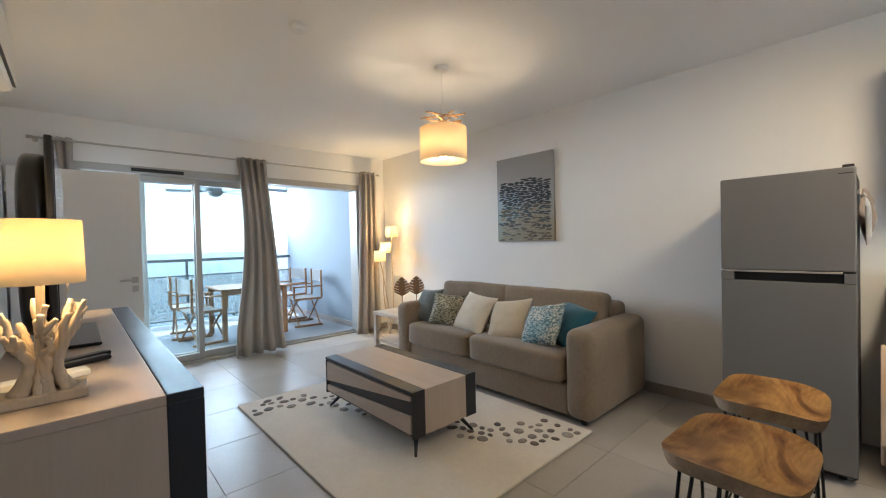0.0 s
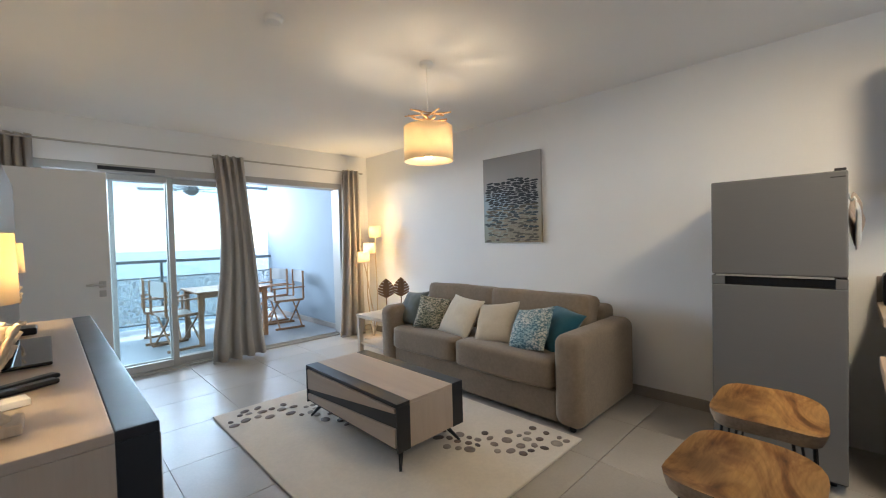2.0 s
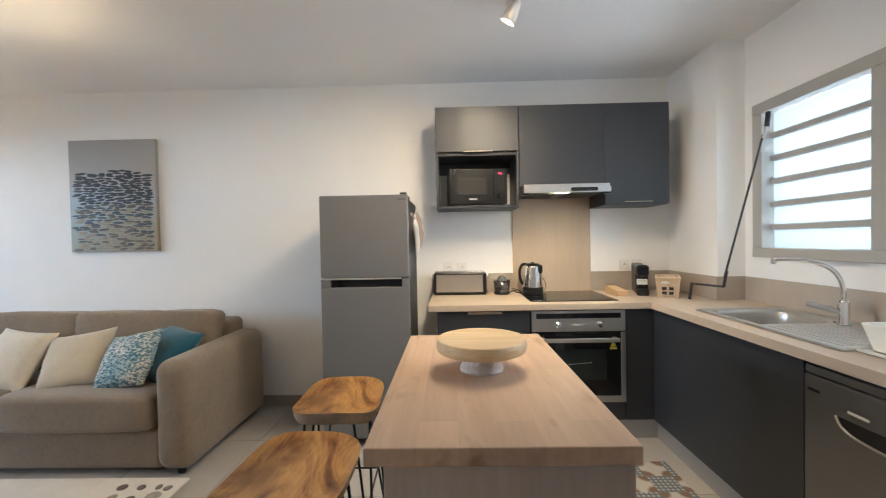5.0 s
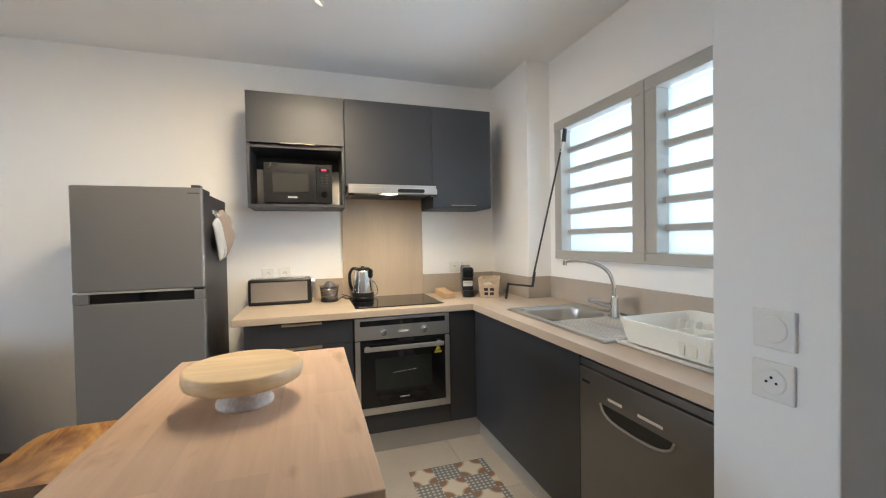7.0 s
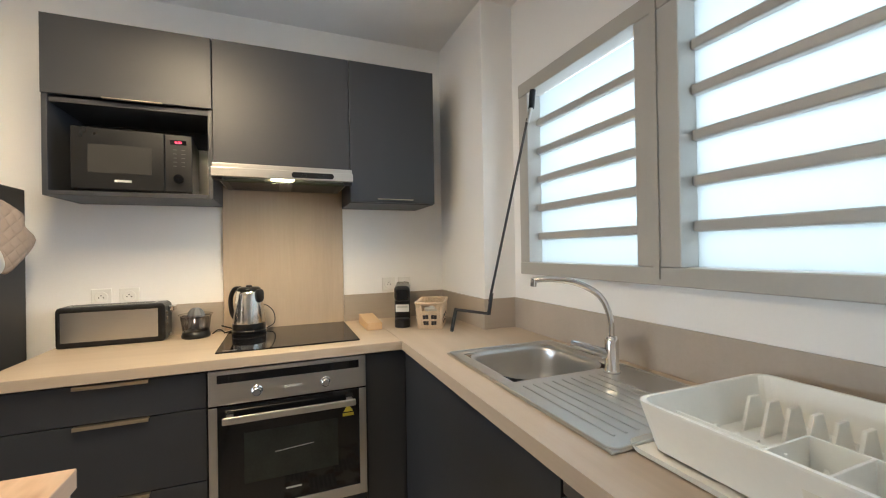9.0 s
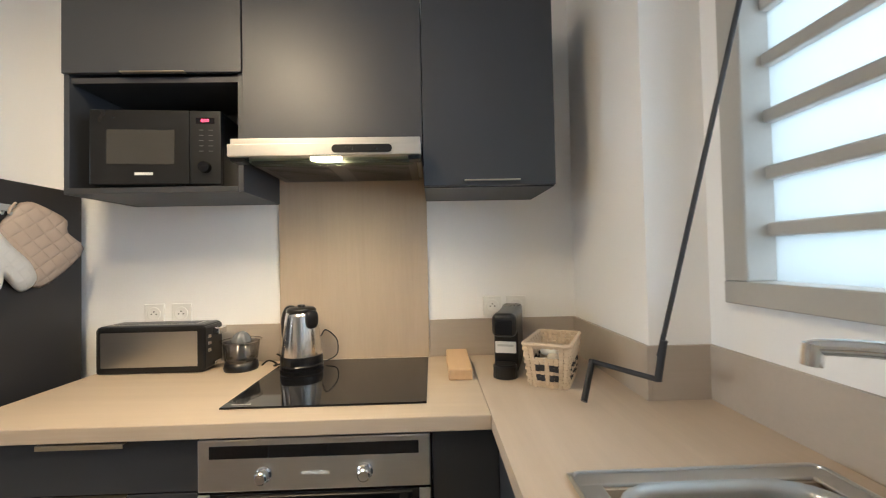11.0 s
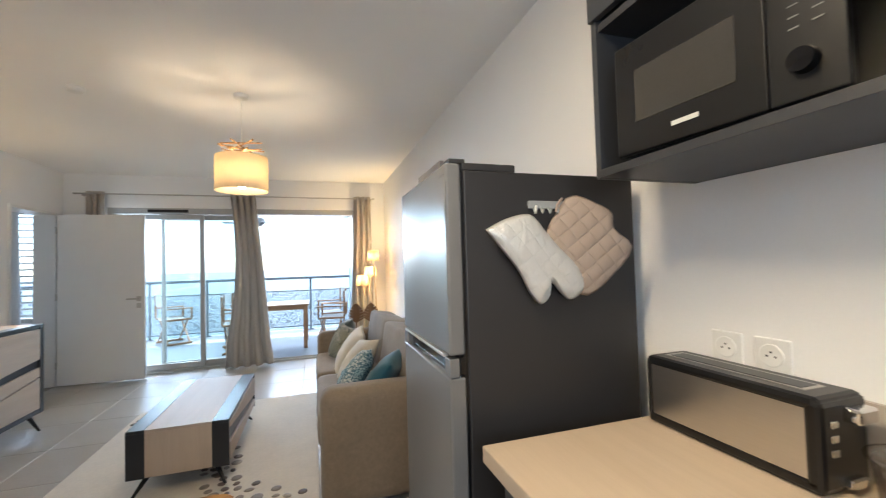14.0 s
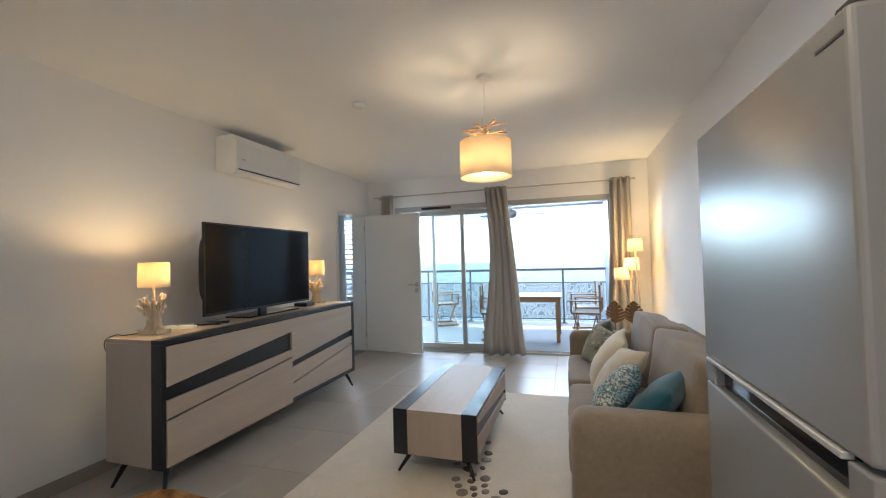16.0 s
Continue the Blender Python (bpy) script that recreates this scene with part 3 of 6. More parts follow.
TEAL_GREY = cloth("grey_green_cotton", (0.115, 0.13, 0.12), 200, 0.15)
CREAM = cloth("ivory_cotton", (0.62, 0.56, 0.46), 200, 0.08)
BEIGE = cloth("beige_cotton", (0.52, 0.45, 0.34), 200, 0.08)
TEAL = cloth("petrol_blue_cotton", (0.02, 0.095, 0.135), 200, 0.15)
LEOPARD = spotted("green_spotted_print", (0.55, 0.50, 0.40), (0.10, 0.115, 0.09), (0.62, 0.64, 0.50), 84, 0.47)
CORAL = spotted("blue_spotted_print", (0.60, 0.58, 0.52), (0.10, 0.165, 0.19), (0.42, 0.72, 0.85), 84, 0.47)
PILLOWS = [
    (3.36, 2.84, 0.625, 0.37, TEAL_GREY, "grey-green scatter cushion on the sofa", -8, 28, -6),
    (3.045, 2.81, 0.615, 0.33, LEOPARD, "green and cream leopard-spotted cushion on the sofa", 24, 24, 6),
    (2.70, 2.85, 0.612, 0.40, CREAM, "ivory cotton scatter cushion on the sofa", -3, 34, 5),
    (2.30, 2.87, 0.602, 0.39, BEIGE, "beige cotton scatter cushion on the sofa", 6, 37, -10),
    (1.925, 2.82, 0.612, 0.37, CORAL, "blue and white spotted cushion on the sofa", -16, 35, -14),
    (1.80, 2.98, 0.605, 0.40, TEAL, "plain petrol blue scatter cushion on the sofa", -24, 42, 8),
]
for i, (y, x, z, s, mt, lab, turn, lean, tip) in enumerate(PILLOWS):
    ob = solid("scatter_cushion", pillow_mesh(s, s, 0.15, i * 3.7), mt, lab, "cushion", group="cushions on the sofa", smooth=True)
    ob.matrix_basis = pose(x, y, z, 0, 0, turn) @ pose(0, 0, 0, tip, lean, 0)

# ---- rug ----
rug = thing("rug", (1.8, 2.5, 0), "cream wool rug with applied grey and brown pebbles", "rug")
bm = box((1.01, 1.39, 0.001), (2.575, 3.61, 0.017), 0.006)
part("wool_field", bm, RUG, rug)
rng = random.Random(7)
PEB = [mat("pebble_felt", c, 0.6, var=0.25, scale=30, fine=200, bump=0.3) for c in ((0.16, 0.12, 0.10), (0.25, 0.21, 0.18), (0.10, 0.08, 0.07), (0.33, 0.29, 0.25))]
placed = []
line = bend([(1.06, 3.42, 0), (1.35, 3.36, 0), (1.62, 3.12, 0), (1.80, 2.62, 0), (1.95, 2.12, 0), (2.12, 1.78, 0), (2.36, 1.60, 0), (2.54, 1.53, 0)], 10)
for k in range(900):
    c = line[rng.randrange(len(line))]
    r = rng.uniform(0.022, 0.041)
    x, y = c.x + rng.gauss(0, 0.05), c.y + rng.gauss(0, 0.06)
    if not (1.03 + r < x < 2.555 - r and 1.41 + r < y < 3.59 - r):
        continue
    if any((x - a) ** 2 + (y - b) ** 2 < (r + q + 0.006) ** 2 for a, b, q in placed):
        continue
    placed.append((x, y, r))
    tw = Matrix.Translation((x, y, 0.016)) @ pose(0, 0, 0, 0, 0, rng.uniform(0, 180)) @ Matrix.Diagonal((1.0, rng.uniform(0.65, 0.95), 1, 1))
    part("pebble", lathe([(r, 0.0), (r * 0.96, 0.004), (r * 0.7, 0.007), (0, 0.008)], n=12, m=tw), PEB[rng.randrange(4)], rug, smooth=True)
    if len(placed) > 85:
        break

# ---- coffee table ----
X0, X1, YA, YB, ZB, ZT = 1.51, 2.05, 1.95, 3.06, 0.135, 0.411
ct = thing("coffee_table", (1.78, 2.5, 0.017), "pale oak and black coffee table on slanted legs", "coffee table")
part("carcass", box((X0 + 0.012, YA + 0.012, ZB), (X1 - 0.012, YB - 0.012, ZT - 0.006), 0.003), BLACK_WOOD, ct)
part("top_panel", box((X0 + 0.095, YA - 0.001, ZT - 0.018), (X1 - 0.095, YB + 0.001, ZT), 0.002), PALE_OAK, ct)
for a, b in ((X0, X0 + 0.0945), (X1 - 0.0945, X1)):
    part("top_strip", box((a, YA, ZT - 0.018), (b, YB, ZT + 0.0005), 0.002), BLACK_WOOD, ct, "black stained strip")
for ya, yb in ((YA, YA + 0.012), (YB - 0.012, YB)):
    part("end_panel", box((X0 + 0.095, ya, ZB), (X1 - 0.095, yb, ZT - 0.018), 0.002), PALE_OAK_Z, ct)
    for a, b in ((X0, X0 + 0.095), (X1 - 0.095, X1)):
        part("corner_post", box((a, ya, ZB - 0.004), (b, yb, ZT - 0.018), 0.002), BLACK_WOOD, ct)
fy0, fy1, fz0, fz1 = YA + 0.02, YB - 0.03, ZB + 0.022, ZT - 0.03
for xa, xb in ((X0 - 0.004, X0 + 0.012), (X1 - 0.012, X1 + 0.004)):
    part("drawer_front", slab([(fy0, 0.356), (fy1, 0.236), (fy1, fz1), (fy0, fz1)], xa, xb, axis="x", bev=0.002), PALE_OAK, ct)
    part("drawer_front", slab([(fy0, fz0), (fy1, fz0), (fy1, 0.200), (fy0, 0.266)], xa, xb, axis="x", bev=0.002), PALE_OAK, ct)
for sx in (-1, 1):
    for sy in (-1, 1):
        cx, cy = (X0 + 0.10 if sx < 0 else X1 - 0.10), (YA + 0.10 if sy < 0 else YB - 0.10)
        fx, fy = cx + sx * 0.075, cy + sy * 0.085
        bm = tube([(cx, cy, ZB), (fx, fy, 0.019)], 0.012, 8, taper=[0.018, 0.008])
        part("leg", bm, BLACK_METAL, ct, "slanted black metal leg")

# ---- sideboard ----
X0, X1, YA, YB, ZB, ZT = -0.13, 0.33, 1.352, 3.533, 0.165, 0.91
sb = thing("sideboard", (0.1, 2.44, 0), "long pale oak sideboard with black slanting inlays", "sideboard")
part("carcass", box((X0 + 0.01, YA + 0.012, ZB), (X1 - 0.02, YB - 0.012, ZT - 0.028), 0.003), BLACK_WOOD, sb)
part("top_panel", box((X0, YA, ZT - 0.026), (X1 - 0.086, YB, ZT), 0.003), PALE_OAK, sb)
part("top_strip", box((X1 - 0.0855, YA, ZT - 0.026), (X1, YB, ZT + 0.0006), 0.003), BLACK_WOOD, sb, "black stained front strip")
for ya, yb in ((YA, YA + 0.018), (YB - 0.018, YB)):
    part("side_panel", box((X0, ya, ZB), (X1 - 0.086, yb, ZT - 0.026), 0.002), PALE_OAK_Z, sb)
    part("corner_post", box((X1 - 0.0855, ya, ZB - 0.005), (X1, yb, ZT - 0.026), 0.003), BLACK_WOOD, sb)
for ya, yb in ((YA + 0.018, YA + 0.026), (YB - 0.045, YB - 0.018)):
    part("front_post", box((X1 - 0.03, ya, ZB - 0.005), (X1, yb, ZT - 0.026), 0.003), BLACK_WOOD, sb)
part("plinth", box((X1 - 0.03, YA + 0.026, ZB - 0.005), (X1 - 0.002, YB - 0.045, ZB + 0.03), 0.003), BLACK_WOOD, sb)
f0, f1, f2, g0, g1 = YA + 0.028, 2.497, YB - 0.05, ZB + 0.035, ZT - 0.04
xa, xb = X1 - 0.022, X1 - 0.002
PANELS = [
    [(f0, 0.636), (f1, 0.765), (f1, g1), (f0, g1)], [(f0, 0.448), (f1, 0.555), (f1, 0.612), (f0, 0.555)], [(f0, ZB + 0.004), (f1, ZB + 0.004), (f1, 0.543), (f0, 0.436)],
    [(f1 + 0.006, 0.508), (f2, 0.615), (f2, g1), (f1 + 0.006, g1)], [(f1 + 0.006, 0.330), (f2, 0.468), (f2, 0.545), (f1 + 0.006, 0.458)], [(f1 + 0.006, g0), (f2, g0), (f2, 0.456), (f1 + 0.006, 0.318)],
]
for i, p in enumerate(PANELS):
    off = 0.008 if i < 3 else 0.0
    part("door_panel", slab(p, xa + off, xb + off, axis="x", bev=0.0015), PALE_OAK, sb)
for x, sx in ((X0 + 0.07, -1), (X1 - 0.07, 1)):
    for y, sy in ((YA + 0.09, -1), (YB - 0.09, 1)) + (((2.44, 0),) if sx < 0 else ()):
        part("leg", tube([(x, y, ZB), (x + sx * 0.05, y + sy * 0.07, 0.0)], 0.012, 8, taper=[0.02, 0.009]), BLACK_METAL, sb, "slanted black metal leg")

# ---- television ----
tv = thing("television", (0.0, 2.53, ZT), "large black flat television on the sideboard", "television")
part("bezel", box((-0.006, 1.904, 0.965), (0.015, 3.158, 1.67), 0.005), BLACK, tv)
part("screen", box((0.013, 1.918, 0.985), (0.0175, 3.144, 1.657), 0.001), SCREEN, tv, "switched-off dark screen")
part("back_housing", blob((-0.088, 1.925, 0.985), (0.008, 3.137, 1.650), 5.0, 9), BLACK, tv, "rounded black back", smooth=True)
part("neck", box((-0.04, 2.49, ZT + 0.012), (-0.005, 2.57, 0.99), 0.006), BLACK, tv)
part("stand", box((-0.12, 2.22, ZT + 0.001), (0.13, 2.84, ZT + 0.014), 0.005), GLOSS_BLACK, tv)
tv.location.x += 0.02


# ---- table lamps of driftwood ----
def drift_lamp(x, y, z, seed):
    lp = thing("table_lamp", (x, y, z), "lit driftwood table lamp with a cream drum shade", "table lamp", "lamps on the sideboard")
    rr = random.Random(seed)
    part("foot", box((x - 0.085, y - 0.05, z + 0.001), (x + 0.085, y + 0.05, z + 0.026), 0.003), DRIFT, lp)
    part("stem", tube([(x, y, z + 0.026), (x, y, z + 0.30)], 0.009, 10), DRIFT, lp)
    for k in range(24):
        a = k * 2.399 + rr.uniform(-0.3, 0.3)
        out, h = rr.uniform(0.045, 0.105), rr.uniform(0.165, 0.265)
        c, s = math.cos(a), math.sin(a)
        j = [rr.uniform(-0.007, 0.007) for _ in range(6)]
        pts = bend([(x + c * 0.058, y + s * 0.036, z + 0.022), (x + c * 0.034 + j[0], y + s * 0.026, z + 0.055), (x + c * 0.028 + j[1], y + s * 0.026 + j[2], z + 0.105), (x + c * (0.02 + out * 0.4) + j[3], y + s * (0.02 + out * 0.4) + j[4], z + 0.05 + h * 0.48), (x + c * out * 0.86 + j[5], y + s * out * 0.86, z + h * 0.86), (x + c * out, y + s * out, z + h)], 4)
        n = len(pts)
        bm = tube(pts, 0.01, 9, taper=[0.0128 - 0.0062 * i / n + rr.uniform(-0.0018, 0.0018) for i in range(n)])
        if k % 2:
            q = pts[n * 2 // 3]
            tube([q, q + Vector((c * 0.02 - s * 0.025, s * 0.02 + c * 0.025, 0.035))], 0.008, 7, bm=bm, taper=[0.009, 0.006])
        part("branch", bm, DRIFT, lp, smooth=True)
    z0, z1, r = z + 0.300, z + 0.462, 0.090
    part("shade", lathe([(r, z0), (r - 0.004, z1), (r - 0.007, z1), (r - 0.003, z0), (r, z0)], (x, y, 0), 40), SHADE, lp, "cream fabric shade", smooth=True)
    part("bulb", lathe([(0, 0.305), (0.016, 0.315), (0.024, 0.335), (0.016, 0.36), (0.012, 0.372), (0, 0.372)], (x, y, z), 12), BULB, lp, smooth=True)
    lamp("table_lamp_light", (x, y, z + 0.435), 2.6, (1.0, 0.66, 0.29), 0.025)
    return lp


drift_lamp(0.01, 1.55, ZT, 3)
drift_lamp(-0.03, 3.37, ZT, 9)
CABLE = mat("black_cable", (0.01, 0.01, 0.01), 0.5)
solid("lamp_cable", tube(bend([(-0.07, 1.52, ZT + 0.006), (-0.10, 1.44, ZT + 0.005), (-0.12, 1.40, ZT + 0.012), (-0.15, 1.36, ZT - 0.02), (-0.17, 1.40, ZT - 0.12), (-0.16, 1.6, 0.5)]), 0.003, 6), CABLE, "thin black lamp cable hanging behind the sideboard", "cable")

# things on the sideboard
solid("remote_control", box((-0.02, -0.085, 0), (0.02, 0.085, 0.016), 0.006), BLACK, "black remote control on the sideboard", "remote control").matrix_basis = pose(0.085, 1.97, ZT + 0.002, 0, 0, -60)
solid("remote_control", box((-0.02, -0.09, 0), (0.02, 0.09, 0.016), 0.006), BLACK, "black remote control on the sideboard", "remote control").matrix_basis = pose(0.075, 1.90, ZT + 0.002, 0, 0, -66)
solid("set_top_box", box((-0.05, 3.02, ZT + 0.001), (0.10, 3.16, ZT + 0.036), 0.008), BLACK, "small black set-top box under the television", "box")
bx = thing("white_box", (0.02, 1.76, ZT), "flat white plastic adapter box on the sideboard", "box")
part("body", box((-0.10, 1.72, ZT + 0.001), (0.10, 1.78, ZT + 0.02), 0.003, m=pose(0.02, 1.75, 0, 0, 0, 12) @ pose(-0.02, -1.75, 0)), PLASTIC, bx)
part("socket", lathe([(0, 0), (0.012, 0), (0.012, 0.002), (0, 0.002)], (-0.02, 1.74, ZT + 0.019), 14), BLACK, bx)

# ---- air conditioner ----
ac = thing("air_conditioner", (WEST + 0.1, 2.85, 2.17), "white wall-mounted split air conditioner", "air conditioner")
prof = [(WEST, 2.18), (-0.20, 2.150), (-0.152, 2.164), (-0.136, 2.20), (-0.135, 2.43), (-0.155, 2.488), (-0.20, 2.498), (WEST, 2.498)]
part("housing", slab(prof, 2.40, 3.27, axis="y", bev=0.006), PLASTIC, ac)
part("flap", box((-0.150, 2.43, 2.196), (-0.126, 3.25, 2.230), 0.006), PLASTIC, ac)
part("slot", box((-0.160, 2.42, 2.1835), (-0.1315, 3.25, 2.1925)), BLACK, ac, "dark air outlet")
part("badge", box((-0.1355, 2.46, 2.275), (-0.133, 2.50, 2.287)), NICKEL, ac)

# ---- picture ----
pic = thing("painting", (3.57, 2.62, 1.28), "canvas painting of layered dark and golden dabs", "painting")
m, nt, b = base_mat("painted_canvas")
tc = nt.nodes.new("ShaderNodeTexCoord")
sep = nt.nodes.new("ShaderNodeSeparateXYZ")
nt.links.new(tc.outputs["Object"], sep.inputs[0])
n = noise_tex(nt, 3.0, (1, 1, 1), 4.0)
lo = ramp(nt, maths(nt, "ADD", maths(nt, "MULTIPLY", sep.outputs["Z"], 1.1), maths(nt, "MULTIPLY", n, 0.35)), [(0.15, (0.27, 0.21, 0.12)), (0.42, (0.28, 0.245, 0.17)), (0.60, (0.30, 0.295, 0.27)), (0.78, (0.34, 0.32, 0.295))])
band = ramp(nt, maths(nt, "ADD", sep.outputs["Y"], maths(nt, "MULTIPLY", n, 0.08)), [(0.02, (1, 1, 1)), (0.12, (0.95, 1.2, 1.45))])
low = ramp(nt, sep.outputs["Z"], [(0.48, (1, 1, 1)), (0.56, (0, 0, 0))])
nt.links.new(mixed(nt, low, lo, mixed(nt, 1.0, lo, band, "MULTIPLY")), b.inputs["Base Color"])
b.inputs["Roughness"].default_value = 0.45
bumped(nt, b, noise_tex(nt, 180), 0.3, 0.002)
CANVAS = m
DAB = [mat("paint_dab", c, 0.35, var=0.3, scale=40, fine=150, bump=0.4) for c in ((0.016, 0.020, 0.022), (0.035, 0.048, 0.048), (0.085, 0.070, 0.042), (0.24, 0.20, 0.13))]
part("canvas", box((3.565, 2.268, 1.283), (3.60, 2.978, 2.183), 0.003), CANVAS, pic)
rng = random.Random(11)
dabs = [bmesh.new() for _ in DAB]
for row in range(33):
    z = 1.305 + row * 0.0195
    y = 2.285 + rng.uniform(0, 0.03)
    while y < 2.945:
        w = rng.uniform(0.055, 0.105)
        top = 1.925 + 0.045 * noise.noise(Vector((y * 5, 0, 3)))
        if z < top and y + w < 2.97:
            f = (z - 1.3) / 0.6
            k = 0 if f > 0.60 else (1 if rng.random() < f * 0.8 else (2 if rng.random() < 0.6 else 3))
            tw = Matrix.Translation((3.565, y + w / 2, z + rng.uniform(-0.005, 0.005))) @ pose(0, 0, 0, rng.uniform(-8, 8), 0, 0) @ Matrix.Diagonal((1, w / 2, rng.uniform(0.0075, 0.0115), 1)) @ pose(0, 0, 0, 0, -90, 0)
            lathe([(1, 0.0), (0.8, 0.002), (0, 0.003)], n=10, bm=dabs[k], m=tw)
        y += w + rng.uniform(-0.014, 0.006)
for bm, mt in zip(dabs, DAB):
    part("paint_layer", bm, mt, pic, "thick paint dabs", kind="stuff")

# ---- pendant lamp ----
PX, PY = 2.092, 2.258
pen = thing("pendant_lamp", (PX, PY, TOP), "lit cream drum pendant with driftwood sticks", "pendant lamp")
part("ceiling_rose", lathe([(0, TOP), (0.048, TOP), (0.048, TOP - 0.022), (0.042, TOP - 0.028), (0, TOP - 0.028)], (PX, PY, 0), 24), PLASTIC, pen)
part("cord", tube([(PX, PY, TOP - 0.02), (PX, PY, 2.10)], 0.003, 8), PLASTIC, pen)
rng = random.Random(4)
STICK = wood("honey_driftwood", (0.30, 0.155, 0.05), (0.50, 0.30, 0.12), 0.6, 30, "x", 1.0, 0.3)
for k in range(8):
    a = k * 0.83 + 0.3
    z = 2.135 + k * 0.0135
    L = rng.uniform(0.115, 0.17)
    c, s = math.cos(a), math.sin(a)
    pts = bend([(PX - c * L, PY - s * L, z + rng.uniform(-0.006, 0.012)), (PX - c * 0.03, PY - s * 0.03, z), (PX + c * L * 0.6, PY + s * L * 0.6, z + rng.uniform(-0.004, 0.008)), (PX + c * L, PY + s * L, z + rng.uniform(0, 0.02))], 4)
    part("stick", tube(pts, 0.006, 8, taper=[0.0060 + rng.uniform(-0.0015, 0.0018) for _ in pts]), STICK, pen, smooth=True)
z0, z1, r = 1.885, 2.125, 0.172
part("shade", lathe([(r, z0), (r, z1), (r - 0.004, z1), (r - 0.004, z0), (r, z0)], (PX, PY, 0), 48), SHADE, pen, "cream fabric drum shade", smooth=True)
part("bulb", lathe([(0, 1.90), (0.022, 1.908), (0.032, 1.935), (0.024, 1.965), (0.015, 1.98), (0, 1.98)], (PX, PY, 0), 16), BULB, pen, smooth=True)
bm = tube([(PX - r + 0.004, PY, 2.118), (PX + r - 0.004, PY, 2.118)], 0.003, 6)
tube([(PX, PY - r + 0.004, 2.118), (PX, PY + r - 0.004, 2.118)], 0.003, 6, bm=bm)
part("spider", bm, NICKEL, pen)
lamp("pendant_light", (PX, PY, 2.01), 3.5, (1.0, 0.74, 0.45), 0.045)

# ---- floor lamp with three shades ----
fl = thing("floor_lamp", (3.33, 4.80, 0), "slender branch floor lamp with three lit shades", "floor lamp")
part("base", lathe([(0, 0.001), (0.13, 0.001), (0.13, 0.014), (0.02, 0.022), (0, 0.022)], (3.33, 4.80, 0), 28), DRIFT, fl)
for (x, y, z), mid in (((3.345, 4.72, 1.385), (3.38, 4.76, 0.7)), ((3.315, 4.83, 1.165), (3.29, 4.86, 0.6)), ((3.20, 4.80, 1.05), (3.27, 4.76, 0.55))):
    pts = bend([(3.33, 4.80, 0.02), ((mid[0] + 3.33) / 2 + 0.015, mid[1], 0.3), mid, ((mid[0] + x) / 2, (mid[1] + y) / 2 + 0.012, (mid[2] + z) / 2 + 0.1), (x, y, z)], 6)
    part("stem", tube(pts, 0.008, 8, taper=[0.011 - 0.005 * i / len(pts) for i in range(len(pts))]), DRIFT, fl, smooth=True)
    part("shade", lathe([(0.085, z), (0.075, z + 0.145), (0.072, z + 0.145), (0.082, z), (0.085, z)], (x, y, 0), 32), SHADE, fl, "small cream fabric shade", smooth=True)
    part("bulb", lathe([(0, 0.015), (0.018, 0.022), (0.022, 0.045), (0.01, 0.062), (0, 0.062)], (x, y, z), 10), BULB, fl, smooth=True)
    lamp("floor_lamp_light", (x, y, z + 0.088), 4.0, (1.0, 0.67, 0.29), 0.05)

# ---- side table with two leaf sculptures ----
st = thing("side_table", (2.98, 3.98, 0), "low pale wooden side table beside the sofa", "side table")
TABLE = wood("whitewashed_wood", (0.50, 0.42, 0.33), (0.66, 0.58, 0.48), 0.55, 26, "y", 0.9, 0.2)
part("tabletop", box((2.73, 3.68, 0.435), (3.28, 4.28, 0.475), 0.006), TABLE, st)
part("shelf", box((2.75, 3.70, 0.12), (3.26, 4.26, 0.145), 0.005), TABLE, st)
for x in (2.76, 3.25):
    for y in (3.71, 4.25):
        part("leg", box((x - 0.025, y - 0.025, 0), (x + 0.025, y + 0.025, 0.435), 0.004), TABLE, st)
CARVED = wood("carved_brown_wood", (0.16, 0.085, 0.04), (0.28, 0.16, 0.08), 0.5, 30, "z", 1.0, 0.3)


def leaf_sculpture(x, y, turn, tall):
    lf = thing("leaf_sculpture", (0, 0, 0), "carved brown wooden monstera leaf on a stand", "sculpture", "leaf sculptures on the side table")
    part("stand", box((-0.04, -0.03, 0.001), (0.04, 0.03, 0.02), 0.003), CARVED, lf)
    part("stem", tube([(0, 0, 0.02), (0, 0, tall - 0.2)], 0.006, 8), CARVED, lf)
    cz, R = tall - 0.105, 0.112
    H, zb, side = 0.222, tall - 0.212, []
    width = lambda t: 0.104 * math.sin(math.pi * min(0.97, t * 0.80 + 0.17)) ** 0.75
    for k in range(6):
        # one finger of the leaf between two slanting slits
        t0, t1 = k / 6.2, (k + 0.72) / 6.2
        up = 0.16 - 0.02 * k
        side += [(0.36 * width(t0), zb + H * (t0 + 0.02)), (0.90 * width(t0 + up), zb + H * (t0 + up)), (width(t1 + up), zb + H * (t1 + up - 0.02)), (0.93 * width(t1 + up), zb + H * (t1 + up)), (0.40 * width(t1), zb + H * (t1 + 0.04))]
    pts = [(0.012, zb)] + side + [(0.012, zb + H * 1.0), (0, zb + H * 1.04), (-0.012, zb + H * 1.0)] + [(-px, pz) for px, pz in side[::-1]] + [(-0.012, zb)]
    blade = part("blade", slab(pts, -0.006, 0.006, axis="y"), CARVED, lf)
    bm = tube([(0, -0.006, cz - R), (0, -0.006, cz + R * 0.9)], 0.004, 6)
    part("midrib", bm, CARVED, blade)
    lf.matrix_basis = pose(x, y, 0.475, 0, 0, turn)
    return lf


leaf_sculpture(3.04, 4.09, -32, 0.385)
leaf_sculpture(3.21, 4.02, -32, 0.39)


